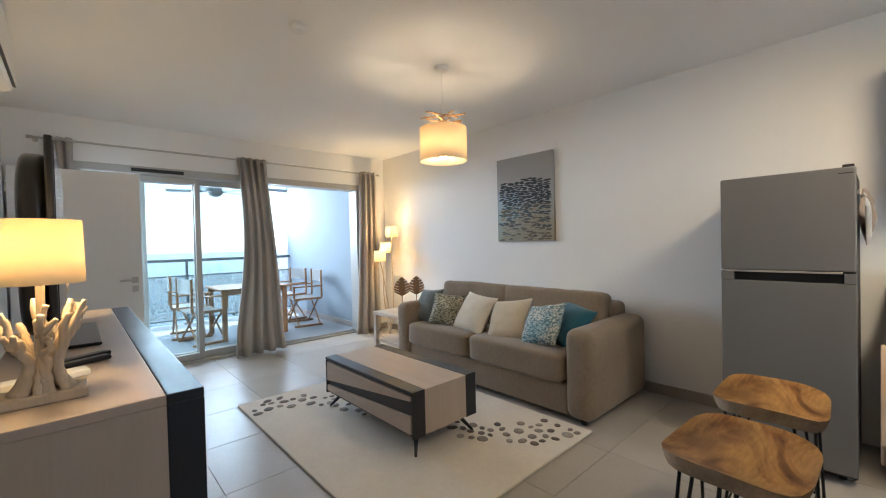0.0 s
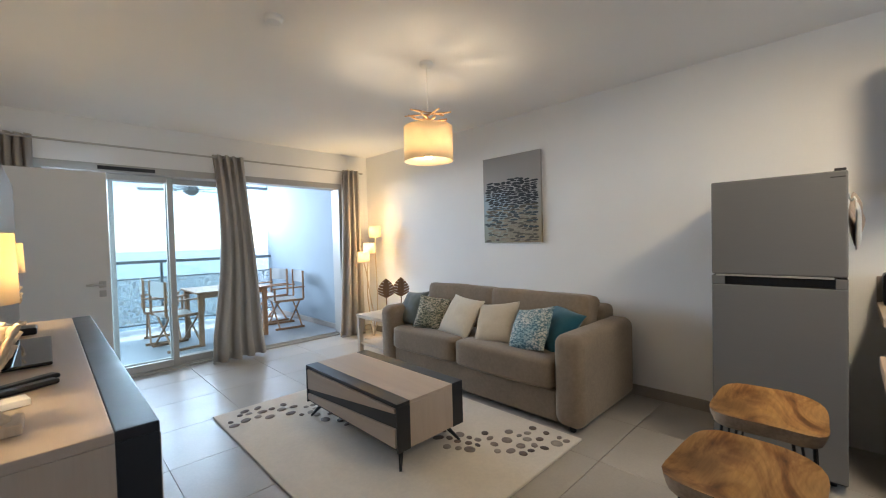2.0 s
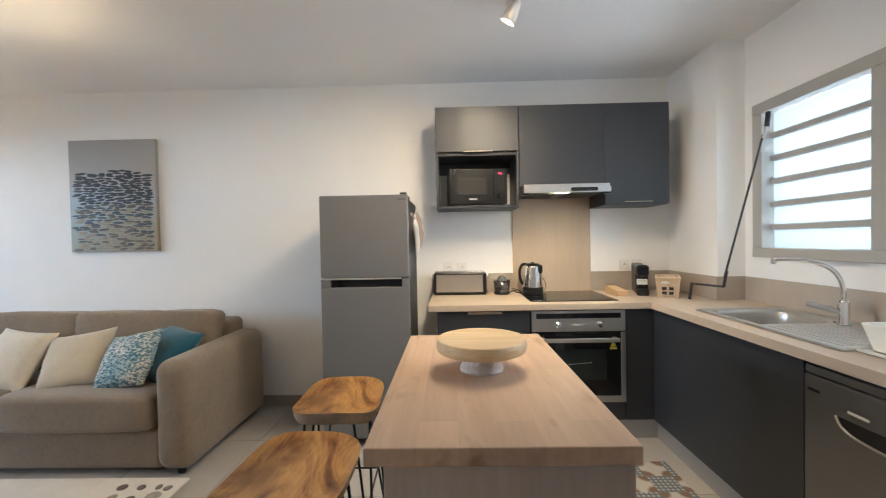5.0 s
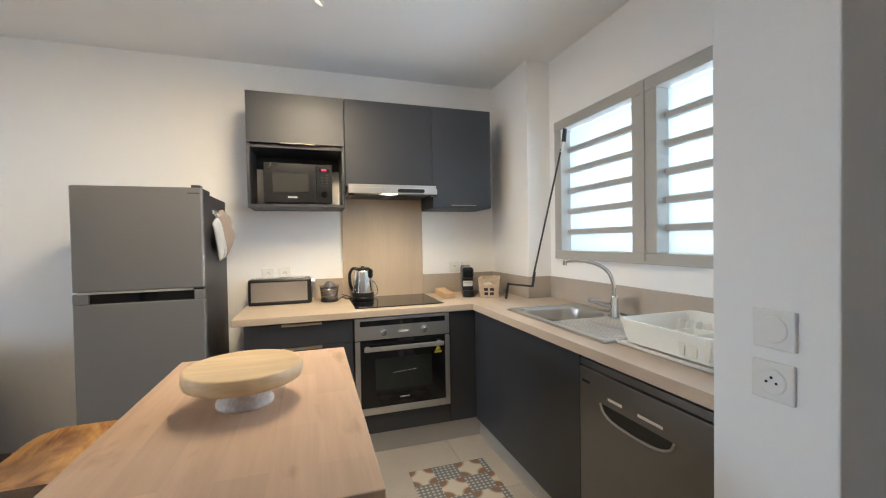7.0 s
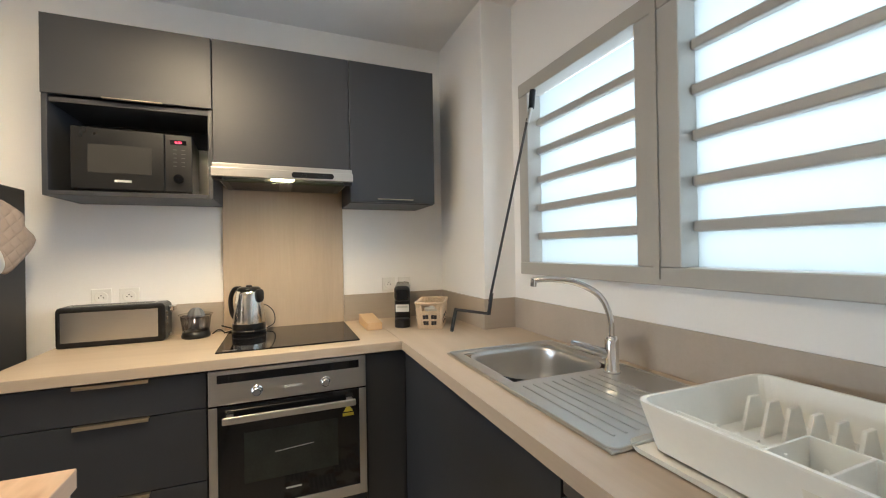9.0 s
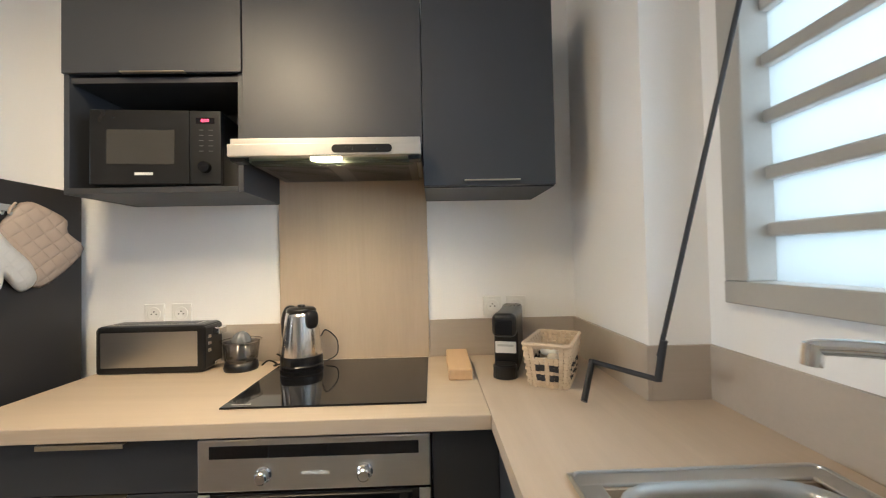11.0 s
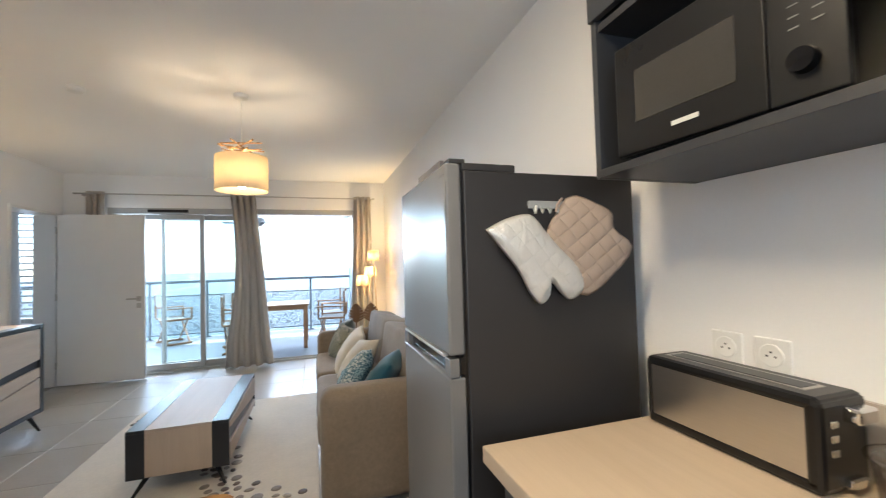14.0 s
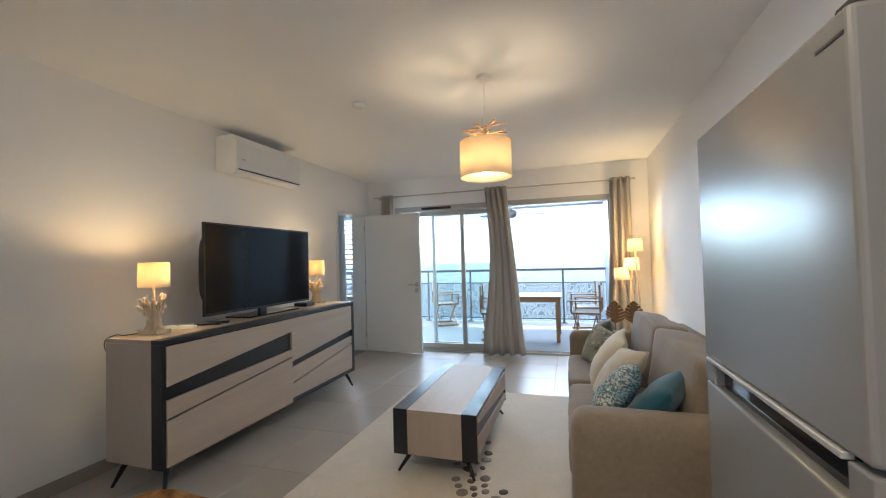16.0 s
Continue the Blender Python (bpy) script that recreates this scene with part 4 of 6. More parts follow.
# ---- curtains ----
def curtain(x0, x1, b0, b1, y, folds, z1=2.34, swing=0.0, blown=0.0, cloth_mat=CURTAIN, label="taupe eyelet curtain drawn together on a rod", group="curtains"):
    """A gathered eyelet curtain: top edge x0..x1, hem b0..b1, swung out at the hem, its middle blown aside."""
    cu = thing("curtain", ((x0 + x1) / 2, y, 0), label, "curtain", group)
    bm = bmesh.new()
    nx, nz = folds * 10, 22
    rows = []
    for j in range(nz + 1):
        t = j / nz
        row = []
        for i in range(nx + 1):
            u = i / nx
            amp = 0.05 * (0.8 + 0.5 * t)
            ph = u * folds * 2 * math.pi
            e = t ** 1.5
            xx = (x0 + (x1 - x0) * u) * (1 - e) + (b0 + (b1 - b0) * u) * e
            xx += blown * math.sin(math.pi * min(1.0, t * 1.15)) * (1.25 - 0.75 * u)
            yy = y + amp * math.sin(ph + 0.7 * t * math.sin(folds + 3 * u)) + 0.012 * noise.noise(Vector((u * 6, t * 3, x0))) - swing * e
            row.append(bm.verts.new((xx + 0.012 * math.cos(ph * 2 + t), yy, z1 * (1 - t) + 0.015 * t + 0.02 * (u - 0.5) * t)))
        rows.append(row)
    for a, b in zip(rows, rows[1:]):
        for i in range(nx):
            bm.faces.new((a[i], a[i + 1], b[i + 1], b[i]))
    bmesh.ops.recalc_face_normals(bm, faces=bm.faces)
    bmesh.ops.solidify(bm, geom=bm.faces[:], thickness=0.003)
    part("cloth", bm, cloth_mat, cu, smooth=True)
    for k in range(folds):
        xx = x0 + (x1 - x0) * (k + 0.5) / folds
        ring = [(xx, y + 0.021 * math.cos(a), 2.31 + 0.021 * math.sin(a)) for a in [2 * math.pi * q / 16 for q in range(16)]]
        part("eyelet", tube(ring, 0.004, 6, closed=True), NICKEL, cu)
    return cu


curtain(1.49, 1.80, 1.42, 2.01, 5.13, 4, swing=-0.04, blown=0.06)
curtain(3.13, 3.36, 3.02, 3.38, 5.13, 3)
curtain(-0.11, 0.075, -0.12, 0.08, 5.17, 3)
VOILE = cloth("white_voile", (0.66, 0.67, 0.68), 300, 0.05, sheen=0.0, translucent=0.3)
curtain(-1.02, -0.74, -1.04, -0.72, 5.13, 4, cloth_mat=VOILE, label="white eyelet curtain beside the bedroom window", group="bedroom curtains")
brod = thing("curtain_rod", (-1.3, 5.13, 2.31), "brushed metal curtain rod over the bedroom window", "curtain rod")
part("pole", tube([(-2.1, 5.13, 2.31), (-0.60, 5.13, 2.31)], 0.0095, 12), NICKEL, brod)
for x in (-2.05, -0.66):
    part("bracket", tube([(x, 5.13, 2.312), (x, NORTH, 2.312)], 0.006, 8), NICKEL, brod)
rod = thing("curtain_rod", (1.6, 5.13, 2.31), "brushed metal curtain rod over the window", "curtain rod")
part("pole", tube([(-0.20, 5.13, 2.31), (3.40, 5.13, 2.31)], 0.0095, 12), NICKEL, rod)
for x in (-0.21, 3.40):
    part("finial", tube([(x, 5.13, 2.31), (x + 0.035, 5.13, 2.31)], 0.014, 12), NICKEL, rod)
for x in (-0.16, 1.64, 3.385):
    bm = tube([(x, 5.13, 2.312), (x, NORTH, 2.312)], 0.006, 8)
    lathe([(0, 0), (0.022, 0), (0.022, 0.006), (0, 0.006)], n=16, bm=bm, m=pose(x, NORTH, 2.312, 90))
    part("bracket", bm, NICKEL, rod)

# smoke detector
sd = thing("smoke_detector", (1.076, 2.384, TOP), "round white smoke detector on the ceiling", "smoke detector")
part("body", lathe([(0, TOP), (0.05, TOP), (0.05, TOP - 0.018), (0.038, TOP - 0.032), (0, TOP - 0.034)], (1.076, 2.384, 0), 28), PLASTIC, sd, smooth=False)


# ---- kitchen: base units ----
FX = 2.978          # front of the units along the east wall
FY = -1.392         # front of the units along the south wall
HANDLE = mat("pale_metal_handle", (0.62, 0.55, 0.42), 0.32, 1.0, var=0.05)


def lip_handle(parent, a, b, z, horizontal="y", front=FX, out=-1):
    """A thin metal edge pull on the top of a front."""
    if horizontal == "y":
        bm = box((front + out * 0.016, a, z - 0.003), (front + 0.004, b, z + 0.001), 0.001)
        box((front + out * 0.016, a, z - 0.012), (front + out * 0.013, b, z - 0.003), 0.001, bm=bm)
    else:
        bm = box((a, front, z - 0.003), (b, front + 0.016, z + 0.001), 0.001)
        box((a, front + 0.013, z - 0.012), (b, front + 0.016, z - 0.003), 0.001, bm=bm)
    return part("handle", bm, HANDLE, parent, "thin pale metal edge pull")


du = thing("drawer_unit", (3.28, -0.3, 0.13), "anthracite three-drawer base unit under the worktop", "kitchen cabinet")
part("carcass", box((FX + 0.02, -0.603, 0.13), (3.58, 0.0, 0.855), 0.002), ANTHRA_IN, du)
for z0, z1 in ((0.715, 0.850), (0.440, 0.711), (0.135, 0.436)):
    d = part("drawer_front", box((FX, -0.601, z0), (FX + 0.019, -0.002, z1), 0.0015), ANTHRA, du)
    lip_handle(d, -0.42, -0.20, z1)
cf = thing("corner_unit", (3.2, -1.4, 0.13), "anthracite corner base unit with a plain front", "kitchen cabinet")
part("carcass", box((FX + 0.02, -1.82, 0.13), (3.58, -1.214, 0.855), 0.002), ANTHRA_IN, cf)
part("front", box((FX, -1.392, 0.135), (FX + 0.019, -1.214, 0.852), 0.0015), ANTHRA, cf)
su = thing("sink_unit", (2.4, -1.7, 0.13), "anthracite sink base unit with a plain door", "kitchen cabinet")
part("carcass", box((1.872, -1.99, 0.13), (2.975, FY - 0.02, 0.70), 0.002), ANTHRA_IN, su)
part("front", box((1.874, FY - 0.019, 0.135), (2.974, FY, 0.852), 0.0015), ANTHRA, su)
PLINTH = mat("pale_grey_plinth", (0.42, 0.40, 0.37), 0.4, 0.3, var=0.04)
bm = box((3.01, -1.43, 0.0), (3.026, 0.0, 0.128), 0.001)
solid("plinth_east", bm, PLINTH, "pale brushed plinth under the units", "plinth", "structure")
solid("plinth_south", box((1.21, -1.446, 0.0), (3.01, -1.43, 0.128), 0.001), PLINTH, "pale brushed plinth under the units", "plinth", "structure")

# ---- worktop, upstand and splashback ----
wt = thing("worktop", (3.2, -1.0, 0.86), "pale oak laminate corner worktop", "worktop")
part("top_east", box((2.95, -1.3705, 0.86), (3.588, 0.057, 0.90), 0.003), OAK, wt)
bm = bmesh.new()
xs, ys = (1.21, 1.90, 2.60, 3.008, 3.588), (-1.998, -1.91, -1.818, -1.50, -1.371)
vv = [[bm.verts.new((x, y, 0.86)) for y in ys] for x in xs]
for i in range(4):
    for j in range(4):
        if (i == 1 and j in (1, 2)) or (i == 3 and j < 2):
            continue
        bm.faces.new((vv[i][j], vv[i + 1][j], vv[i + 1][j + 1], vv[i][j + 1]))
for v in [v for v in bm.verts if not v.link_faces]:
    bm.verts.remove(v)
up_ = bmesh.ops.extrude_face_region(bm, geom=bm.faces[:])["geom"]
bmesh.ops.translate(bm, verts=[g for g in up_ if isinstance(g, bmesh.types.BMVert)], vec=(0, 0, 0.04))
part("top_south", bm, OAK_X, wt)
up = thing("upstand", (3.59, -1.0, 0.9), "taupe oak laminate upstand along the worktop", "upstand")
for nm, a, b in (("upstand_east", (3.588, -0.588, 0.86), (3.60, 0.057, 1.052)), ("upstand_east", (3.588, -1.818, 0.86), (3.60, -1.208, 1.052)), ("upstand_corner", (3.008, -1.83, 0.86), (3.60, -1.818, 1.052)), ("upstand_return", (3.008, -1.998, 0.86), (3.02, -1.83, 1.052)), ("upstand_south", (1.21, -2.01, 0.86), (3.02, -1.998, 1.052))):
    part(nm, box(a, b, 0.001), UPSTAND, up)
part("splashback", box((3.587, -1.206, 0.9), (3.60, -0.59, 1.66), 0.001), OAK_Z, up, "tall pale oak splashback behind the hob")

# ---- oven ----
ov = thing("oven", (3.2, -0.91, 0.25), "built-in steel and black glass oven", "oven")
O0, O1 = -1.209, -0.609
part("body", box((FX + 0.01, O0 + 0.01, 0.26), (3.5, O1 - 0.01, 0.852), 0.002), BLACK, ov)
cp = part("control_panel", box((FX - 0.016, O0, 0.718), (FX + 0.01, O1, 0.852), 0.003), STEEL, ov)
part("display", box((FX - 0.0175, O0 + 0.03, 0.803), (FX - 0.0155, O1 - 0.03, 0.836), 0.001), GLOSS_BLACK, cp, "black display strip")
for y in (O1 - 0.17, O0 + 0.17):
    bm = lathe([(0, 0), (0.021, 0), (0.021, 0.006), (0.017, 0.009), (0.016, 0.026), (0.013, 0.029), (0, 0.029)], n=24, m=pose(FX - 0.016, y, 0.762, 0, -90))
    part("knob", bm, CHROME, cp, "round chrome knob", smooth=False)
MARK = mat("pale_print", (0.55, 0.55, 0.52), 0.5)
part("marking", box((FX - 0.0168, -0.945, 0.757), (FX - 0.0158, -0.875, 0.766)), MARK, cp)
dr = part("door", box((FX - 0.012, O0, 0.258), (FX + 0.01, O1, 0.712), 0.003), GLOSS_BLACK, ov)
bm = box((FX - 0.018, O0, 0.258), (FX - 0.0115, O0 + 0.03, 0.712), 0.002)
box((FX - 0.018, O1 - 0.03, 0.258), (FX - 0.0115, O1, 0.712), 0.002, bm=bm)
box((FX - 0.018, O0 + 0.03, 0.258), (FX - 0.0115, O1 - 0.03, 0.30), 0.002, bm=bm)
part("door_frame", bm, STEEL, dr)
WINDOW = mat("oven_window", (0.018, 0.022, 0.020), 0.12, var=0.3, scale=9, bump=0.0)
part("oven_window", box((FX - 0.0135, O0 + 0.12, 0.40), (FX - 0.0118, O1 - 0.12, 0.60), 0.001), WINDOW, dr, "grey-green glass with a rack behind")
part("rack", tube([(FX - 0.0142, -0.99, 0.515), (FX - 0.0142, -0.84, 0.505)], 0.001, 6), MARK, dr)
bm = box((FX - 0.058, O0 + 0.05, 0.655), (FX - 0.044, O1 - 0.05, 0.682), 0.004)
for y in (O0 + 0.06, O1 - 0.085):
    box((FX - 0.046, y, 0.658), (FX - 0.01, y + 0.025, 0.68), 0.003, bm=bm)
part("door_handle", bm, STEEL, dr, "steel bar handle")
part("brand_mark", box((FX - 0.0128, -0.94, 0.345), (FX - 0.0118, -0.88, 0.352)), MARK, dr)
YELLOW = mat("yellow_sticker", (0.62, 0.52, 0.05), 0.5, var=0.1)
part("sticker", slab([(-1.112, 0.618), (-1.152, 0.618), (-1.132, 0.652)], FX - 0.0133, FX - 0.0118, axis="x"), YELLOW, dr, "small yellow warning sticker")
part("sticker", box((FX - 0.0133, -1.155, 0.600), (FX - 0.0118, -1.109, 0.613)), YELLOW, dr)
solid("oven_filler", box((FX, O0, 0.135), (FX + 0.019, O1, 0.252), 0.0015), ANTHRA, "anthracite filler panel below the oven", "kitchen cabinet")

# ---- hob ----
hob = thing("hob", (3.3, -0.91, 0.9), "flush black ceramic hob in the worktop", "hob")
part("glass", box((3.043, -1.201, 0.9004), (3.556, -0.622, 0.906), 0.002), GLOSS_BLACK, hob)
part("brand_mark", box((3.062, -0.70, 0.9058), (3.070, -0.645, 0.9062)), STEEL, hob, "small pale printed mark")

# ---- dishwasher ----
dw = thing("dishwasher", (1.56, -1.7, 0.1), "grey steel dishwasher under the worktop", "dishwasher")
DWX0, DWX1 = 1.262, 1.862
GREY_STEEL = mat("dark_steel", (0.22, 0.212, 0.205), 0.34, 0.85, var=0.05, fine=240, stretch=(0.06, 1, 1))
part("body", box((DWX0, -1.98, 0.10), (DWX1, FY - 0.01, 0.852), 0.002), ANTHRA_IN, dw)
# solid black strip imitates the shade in the gap above the door
part("gap_shade", box((DWX0, FY - 0.014, 0.812), (DWX1, FY - 0.008, 0.853)), BLACK, dw, "black strip standing for the shaded gap under the worktop")
part("top_strip", box((DWX0, FY - 0.008, 0.818), (DWX1, FY + 0.004, 0.845), 0.002), GREY_STEEL, dw)
fr = part("door", box((DWX0, FY - 0.01, 0.135), (DWX1, FY + 0.008, 0.812), 0.003), GREY_STEEL, dw)
part("button_bar", box((1.63, FY + 0.0085, 0.728), (1.70, FY + 0.0105, 0.738), 0.001), PLASTIC, fr, "row of pale buttons")
part("button_bar", box((1.46, FY + 0.0085, 0.728), (1.56, FY + 0.0105, 0.738), 0.001), PLASTIC, fr, "row of pale buttons")
part("grip", slab([(1.42, 0.705), (1.735, 0.705), (1.722, 0.680), (1.68, 0.662), (1.58, 0.655), (1.48, 0.662), (1.435, 0.680)], FY + 0.004, FY + 0.0095, axis="y", bev=0.001), BLACK, fr, "dark recessed grip")
part("grip_edge", tube(bend([(1.740, FY + 0.010, 0.705), (1.722, FY + 0.011, 0.678), (1.68, FY + 0.011, 0.659), (1.58, FY + 0.011, 0.652), (1.48, FY + 0.011, 0.659), (1.433, FY + 0.011, 0.678), (1.418, FY + 0.010, 0.705)], 4), 0.0045, 8), NICKEL, fr, "curved bright metal edge", smooth=True)
part("brand_mark", box((1.80, FY + 0.0085, 0.755), (1.845, FY + 0.0095, 0.765)), BLACK, fr)
solid("end_panel", box((1.212, -1.99, 0.13), (1.259, FY, 0.852), 0.002), ANTHRA, "anthracite end panel beside the dishwasher", "kitchen cabinet")

# ---- sink and tap ----
sk = thing("sink", (2.23, -1.7, 0.9), "single-bowl stainless steel sink with drainer", "sink")
SINK = mat("sink_steel", (0.58, 0.57, 0.55), 0.32, 1.0, var=0.03, fine=200, bump=0.0, rvar=0.03)
bx0, bx1, by0, by1 = 2.255, 2.595, -1.885, -1.525


def rounded(x0, x1, y0, y1, r, n=6):
    pts = []
    for cx, cy, a0 in ((x1 - r, y1 - r, 0), (x0 + r, y1 - r, 90), (x0 + r, y0 + r, 180), (x1 - r, y0 + r, 270)):
        for k in range(n + 1):
            a = radians(a0 + 90 * k / n)
            pts.append((cx + r * math.cos(a), cy + r * math.sin(a)))
    return pts


def shell(levels, bm=None, cap=True):
    """Rings of equal count, joined, from (points, height); the last is closed."""
    bm = bm or bmesh.new()
    rings = [[bm.verts.new((x, y, z)) for x, y in pts] for pts, z in levels]
    n = len(rings[0])
    for a, b in zip(rings, rings[1:]):
        for i in range(n):
            bm.faces.new((a[i], a[(i + 1) % n], b[(i + 1) % n], b[i]))
    if cap:
        bm.faces.new(rings[-1])
    return bm


bm = shell([(rounded(bx0 - 0.012, bx1 + 0.012, by0 - 0.012, by1 + 0.012, 0.09), 0.906), *((rounded(bx0 + d, bx1 - d, by0 + d, by1 - d, 0.085), h) for d, h in ((0.0, 0.902), (0.003, 0.893), (0.005, 0.87), (0.010, 0.81), (0.016, 0.785), (0.028, 0.766), (0.045, 0.757), (0.075, 0.7545)))])
part("bowl", bm, SINK, sk, smooth=True)
bm = box((1.81, -1.945, 0.9006), (bx0 - 0.010, -1.465, 0.907), 0.003)
box((bx1 + 0.010, -1.945, 0.9006), (2.65, -1.465, 0.907), 0.003, bm=bm)
box((bx0 - 0.012, -1.945, 0.9006), (bx1 + 0.012, by0 - 0.010, 0.907), 0.003, bm=bm)
box((bx0 - 0.012, by1 + 0.010, 0.9006), (bx1 + 0.012, -1.465, 0.907), 0.003, bm=bm)
part("rim", bm, SINK, sk)
part("raised_edge", tube([(x, y, 0.9075) for x, y in rounded(1.815, 2.645, -1.94, -1.47, 0.02)], 0.004, 6, closed=True), SINK, sk, smooth=True)
for k in range(9):
    y = -1.52 - k * 0.034
    part("drainer_rib", tube([(1.86, y, 0.9065), (2.20, y, 0.9065)], 0.0035, 6), SINK, sk)
part("drain", lathe([(0.0, 0.001), (0.035, 0.001), (0.04, 0.003), (0.042, 0.0)], (2.43, -1.70, 0.755), 24), CHROME, sk)
tap = thing("kitchen_tap", (2.195, -1.845, 0.907), "tall chrome swan-neck mixer tap", "tap")
part("body", lathe([(0, 0), (0.026, 0), (0.026, 0.008), (0.021, 0.014), (0.021, 0.10), (0.016, 0.115), (0, 0.115)], (2.195, -1.845, 0.907), 24), CHROME, tap, smooth=True)
pts = bend([(2.195, -1.845, 1.00), (2.198, -1.842, 1.085), (2.220, -1.821, 1.150), (2.268, -1.773, 1.188), (2.320, -1.722, 1.199), (2.358, -1.685, 1.197), (2.371, -1.672, 1.193)], 6)
part("spout", tube(pts, 0.0098, 14), CHROME, tap, smooth=True)
part("nozzle", tube([(2.367, -1.676, 1.200), (2.369, -1.674, 1.174)], 0.0112, 14), CHROME, tap)
part("lever", tube([(2.205, -1.835, 0.965), (2.255, -1.775, 0.985), (2.275, -1.75, 0.992)], 0.014, 12, taper=[0.017, 0.013, 0.011]), CHROME, tap)

# ---- dish rack ----
rk = thing("dish_rack", (1.58, -1.7, 0.902), "white plastic dish rack on its tray beside the sink", "dish rack")
RACK = mat("white_rack_plastic", (0.86, 0.84, 0.77), 0.35, var=0.03, bump=0.02)
RX0, RX1, RY0, RY1 = 1.405, 1.815, -1.925, -1.525
bm = shell([(rounded(RX0 - 0.02, RX1 + 0.012, RY0, RY1 + 0.015, 0.03, 4), 0.916), (rounded(RX0 - 0.015, RX1 + 0.007, RY0 + 0.005, RY1 + 0.010, 0.03, 4), 0.9035), (rounded(RX0 - 0.012, RX1 + 0.004, RY0 + 0.008, RY1 + 0.007, 0.03, 4), 0.9065)])
part("tray", bm, RACK, rk)
o = [(rounded(RX0 + 0.015, RX1 - 0.02, RY0 + 0.02, RY1 - 0.02, 0.03, 4), 0.912), (rounded(RX0 - 0.004, RX1, RY0 + 0.002, RY1, 0.03, 4), 0.998), (rounded(RX0 - 0.004, RX1, RY0 + 0.002, RY1, 0.03, 4), 1.002), (rounded(RX0 + 0.004, RX1 - 0.008, RY0 + 0.010, RY1 - 0.008, 0.03, 4), 1.002), (rounded(RX0 + 0.022, RX1 - 0.027, RY0 + 0.027, RY1 - 0.027, 0.03, 4), 0.918)]
part("basket", shell(o), RACK, rk)
for k in range(9):
    x = RX0 + 0.06 + k * 0.036
    part("fin", slab([(-1.84, 0.918), (-1.76, 0.918), (-1.785, 0.985), (-1.815, 0.985)], x, x + 0.006, axis="x"), RACK, rk)
    part("fin", slab([(-1.70, 0.918), (-1.66, 0.918), (-1.672, 0.945), (-1.688, 0.945)], x, x + 0.006, axis="x"), RACK, rk)
part("divider", box((RX0 + 0.19, RY1 - 0.085, 0.918), (RX1 - 0.03, RY1 - 0.080, 0.975), 0.001), RACK, rk)
for x in (RX0 + 0.03, RX0 + 0.115, RX0 + 0.195):
    part("divider", box((x - 0.002, RY1 - 0.15, 0.918), (x + 0.002, RY1 - 0.03, 0.99), 0.001), RACK, rk)
part("divider", box((RX0 + 0.03, RY1 - 0.152, 0.918), (RX0 + 0.195, RY1 - 0.148, 0.99), 0.001), RACK, rk)
# a darker copy of the rack plastic puts the recesses' shade into colour
SLOT_SHADE = mat("cream_recess_shade", (0.76, 0.73, 0.62), 0.5)
for k in range(3):
    x = RX0 + 0.022 + k * 0.045
    part("slot", slab([(x, 0.925), (x + 0.014, 0.925), (x + 0.024, 0.985), (x - 0.006, 0.985)], RY1 - 0.012, RY1 - 0.0065, axis="y"), SLOT_SHADE, rk)

# ---- wall cabinets ----
CX = 3.257
mc = thing("microwave_cabinet", (3.42, -0.3, 1.548), "anthracite wall cabinet with an open microwave shelf", "wall cabinet")
part("side_panel", box((3.268, -0.018, 1.548), (3.6, 0.0, 2.27), 0.001), ANTHRA, mc)
part("side_panel", box((3.268, -0.594, 1.548), (3.6, -0.576, 2.27), 0.001), ANTHRA, mc)
part("shelf", box((3.262, -0.5755, 1.5485), (3.6, -0.0185, 1.568), 0.001), ANTHRA, mc)
part("shelf", box((3.275, -0.5755, 1.925), (3.598, -0.0185, 1.945), 0.001), ANTHRA_IN, mc)
part("top_panel", box((3.275, -0.5755, 2.25), (3.598, -0.0185, 2.27), 0.001), ANTHRA_IN, mc)
part("back_panel", box((3.588, -0.5755, 1.84), (3.599, -0.0185, 2.25)), ANTHRA_IN, mc)
d = part("door", box((CX, -0.593, 1.953), (CX + 0.0185, -0.001, 2.27), 0.0015), ANTHRA, mc)
bm = box((CX - 0.014, -0.41, 1.949), (CX + 0.004, -0.20, 1.953), 0.001)
part("handle", bm, HANDLE, d, "thin pale metal edge pull")
hc = thing("hood_cabinet", (3.42, -0.9, 1.68), "anthracite wall cabinet above the extractor hood", "wall cabinet")
part("carcass", box((CX + 0.02, -1.198, 1.70), (3.6, -0.598, 2.27), 0.001), ANTHRA_IN, hc)
d = part("door", box((CX, -1.199, 1.695), (CX + 0.0185, -0.597, 2.27), 0.0015), ANTHRA, hc)
part("handle", box((CX - 0.014, -1.0, 1.691), (CX + 0.004, -0.80, 1.695), 0.001), HANDLE, d, "thin pale metal edge pull")
wc = thing("wall_cabinet", (3.42, -1.43, 1.552), "anthracite single-door wall cabinet in the corner", "wall cabinet")
part("carcass", box((CX + 0.0195, -1.653, 1.552), (3.6, -1.203, 2.27), 0.001), ANTHRA, wc)
d = part("door", box((CX, -1.654, 1.556), (CX + 0.0185, -1.202, 2.27), 0.0015), ANTHRA, wc)
part("handle", box((CX - 0.014, -1.53, 1.5705), (CX - 0.001, -1.34, 1.5745), 0.001), HANDLE, d, "thin pale metal edge pull")

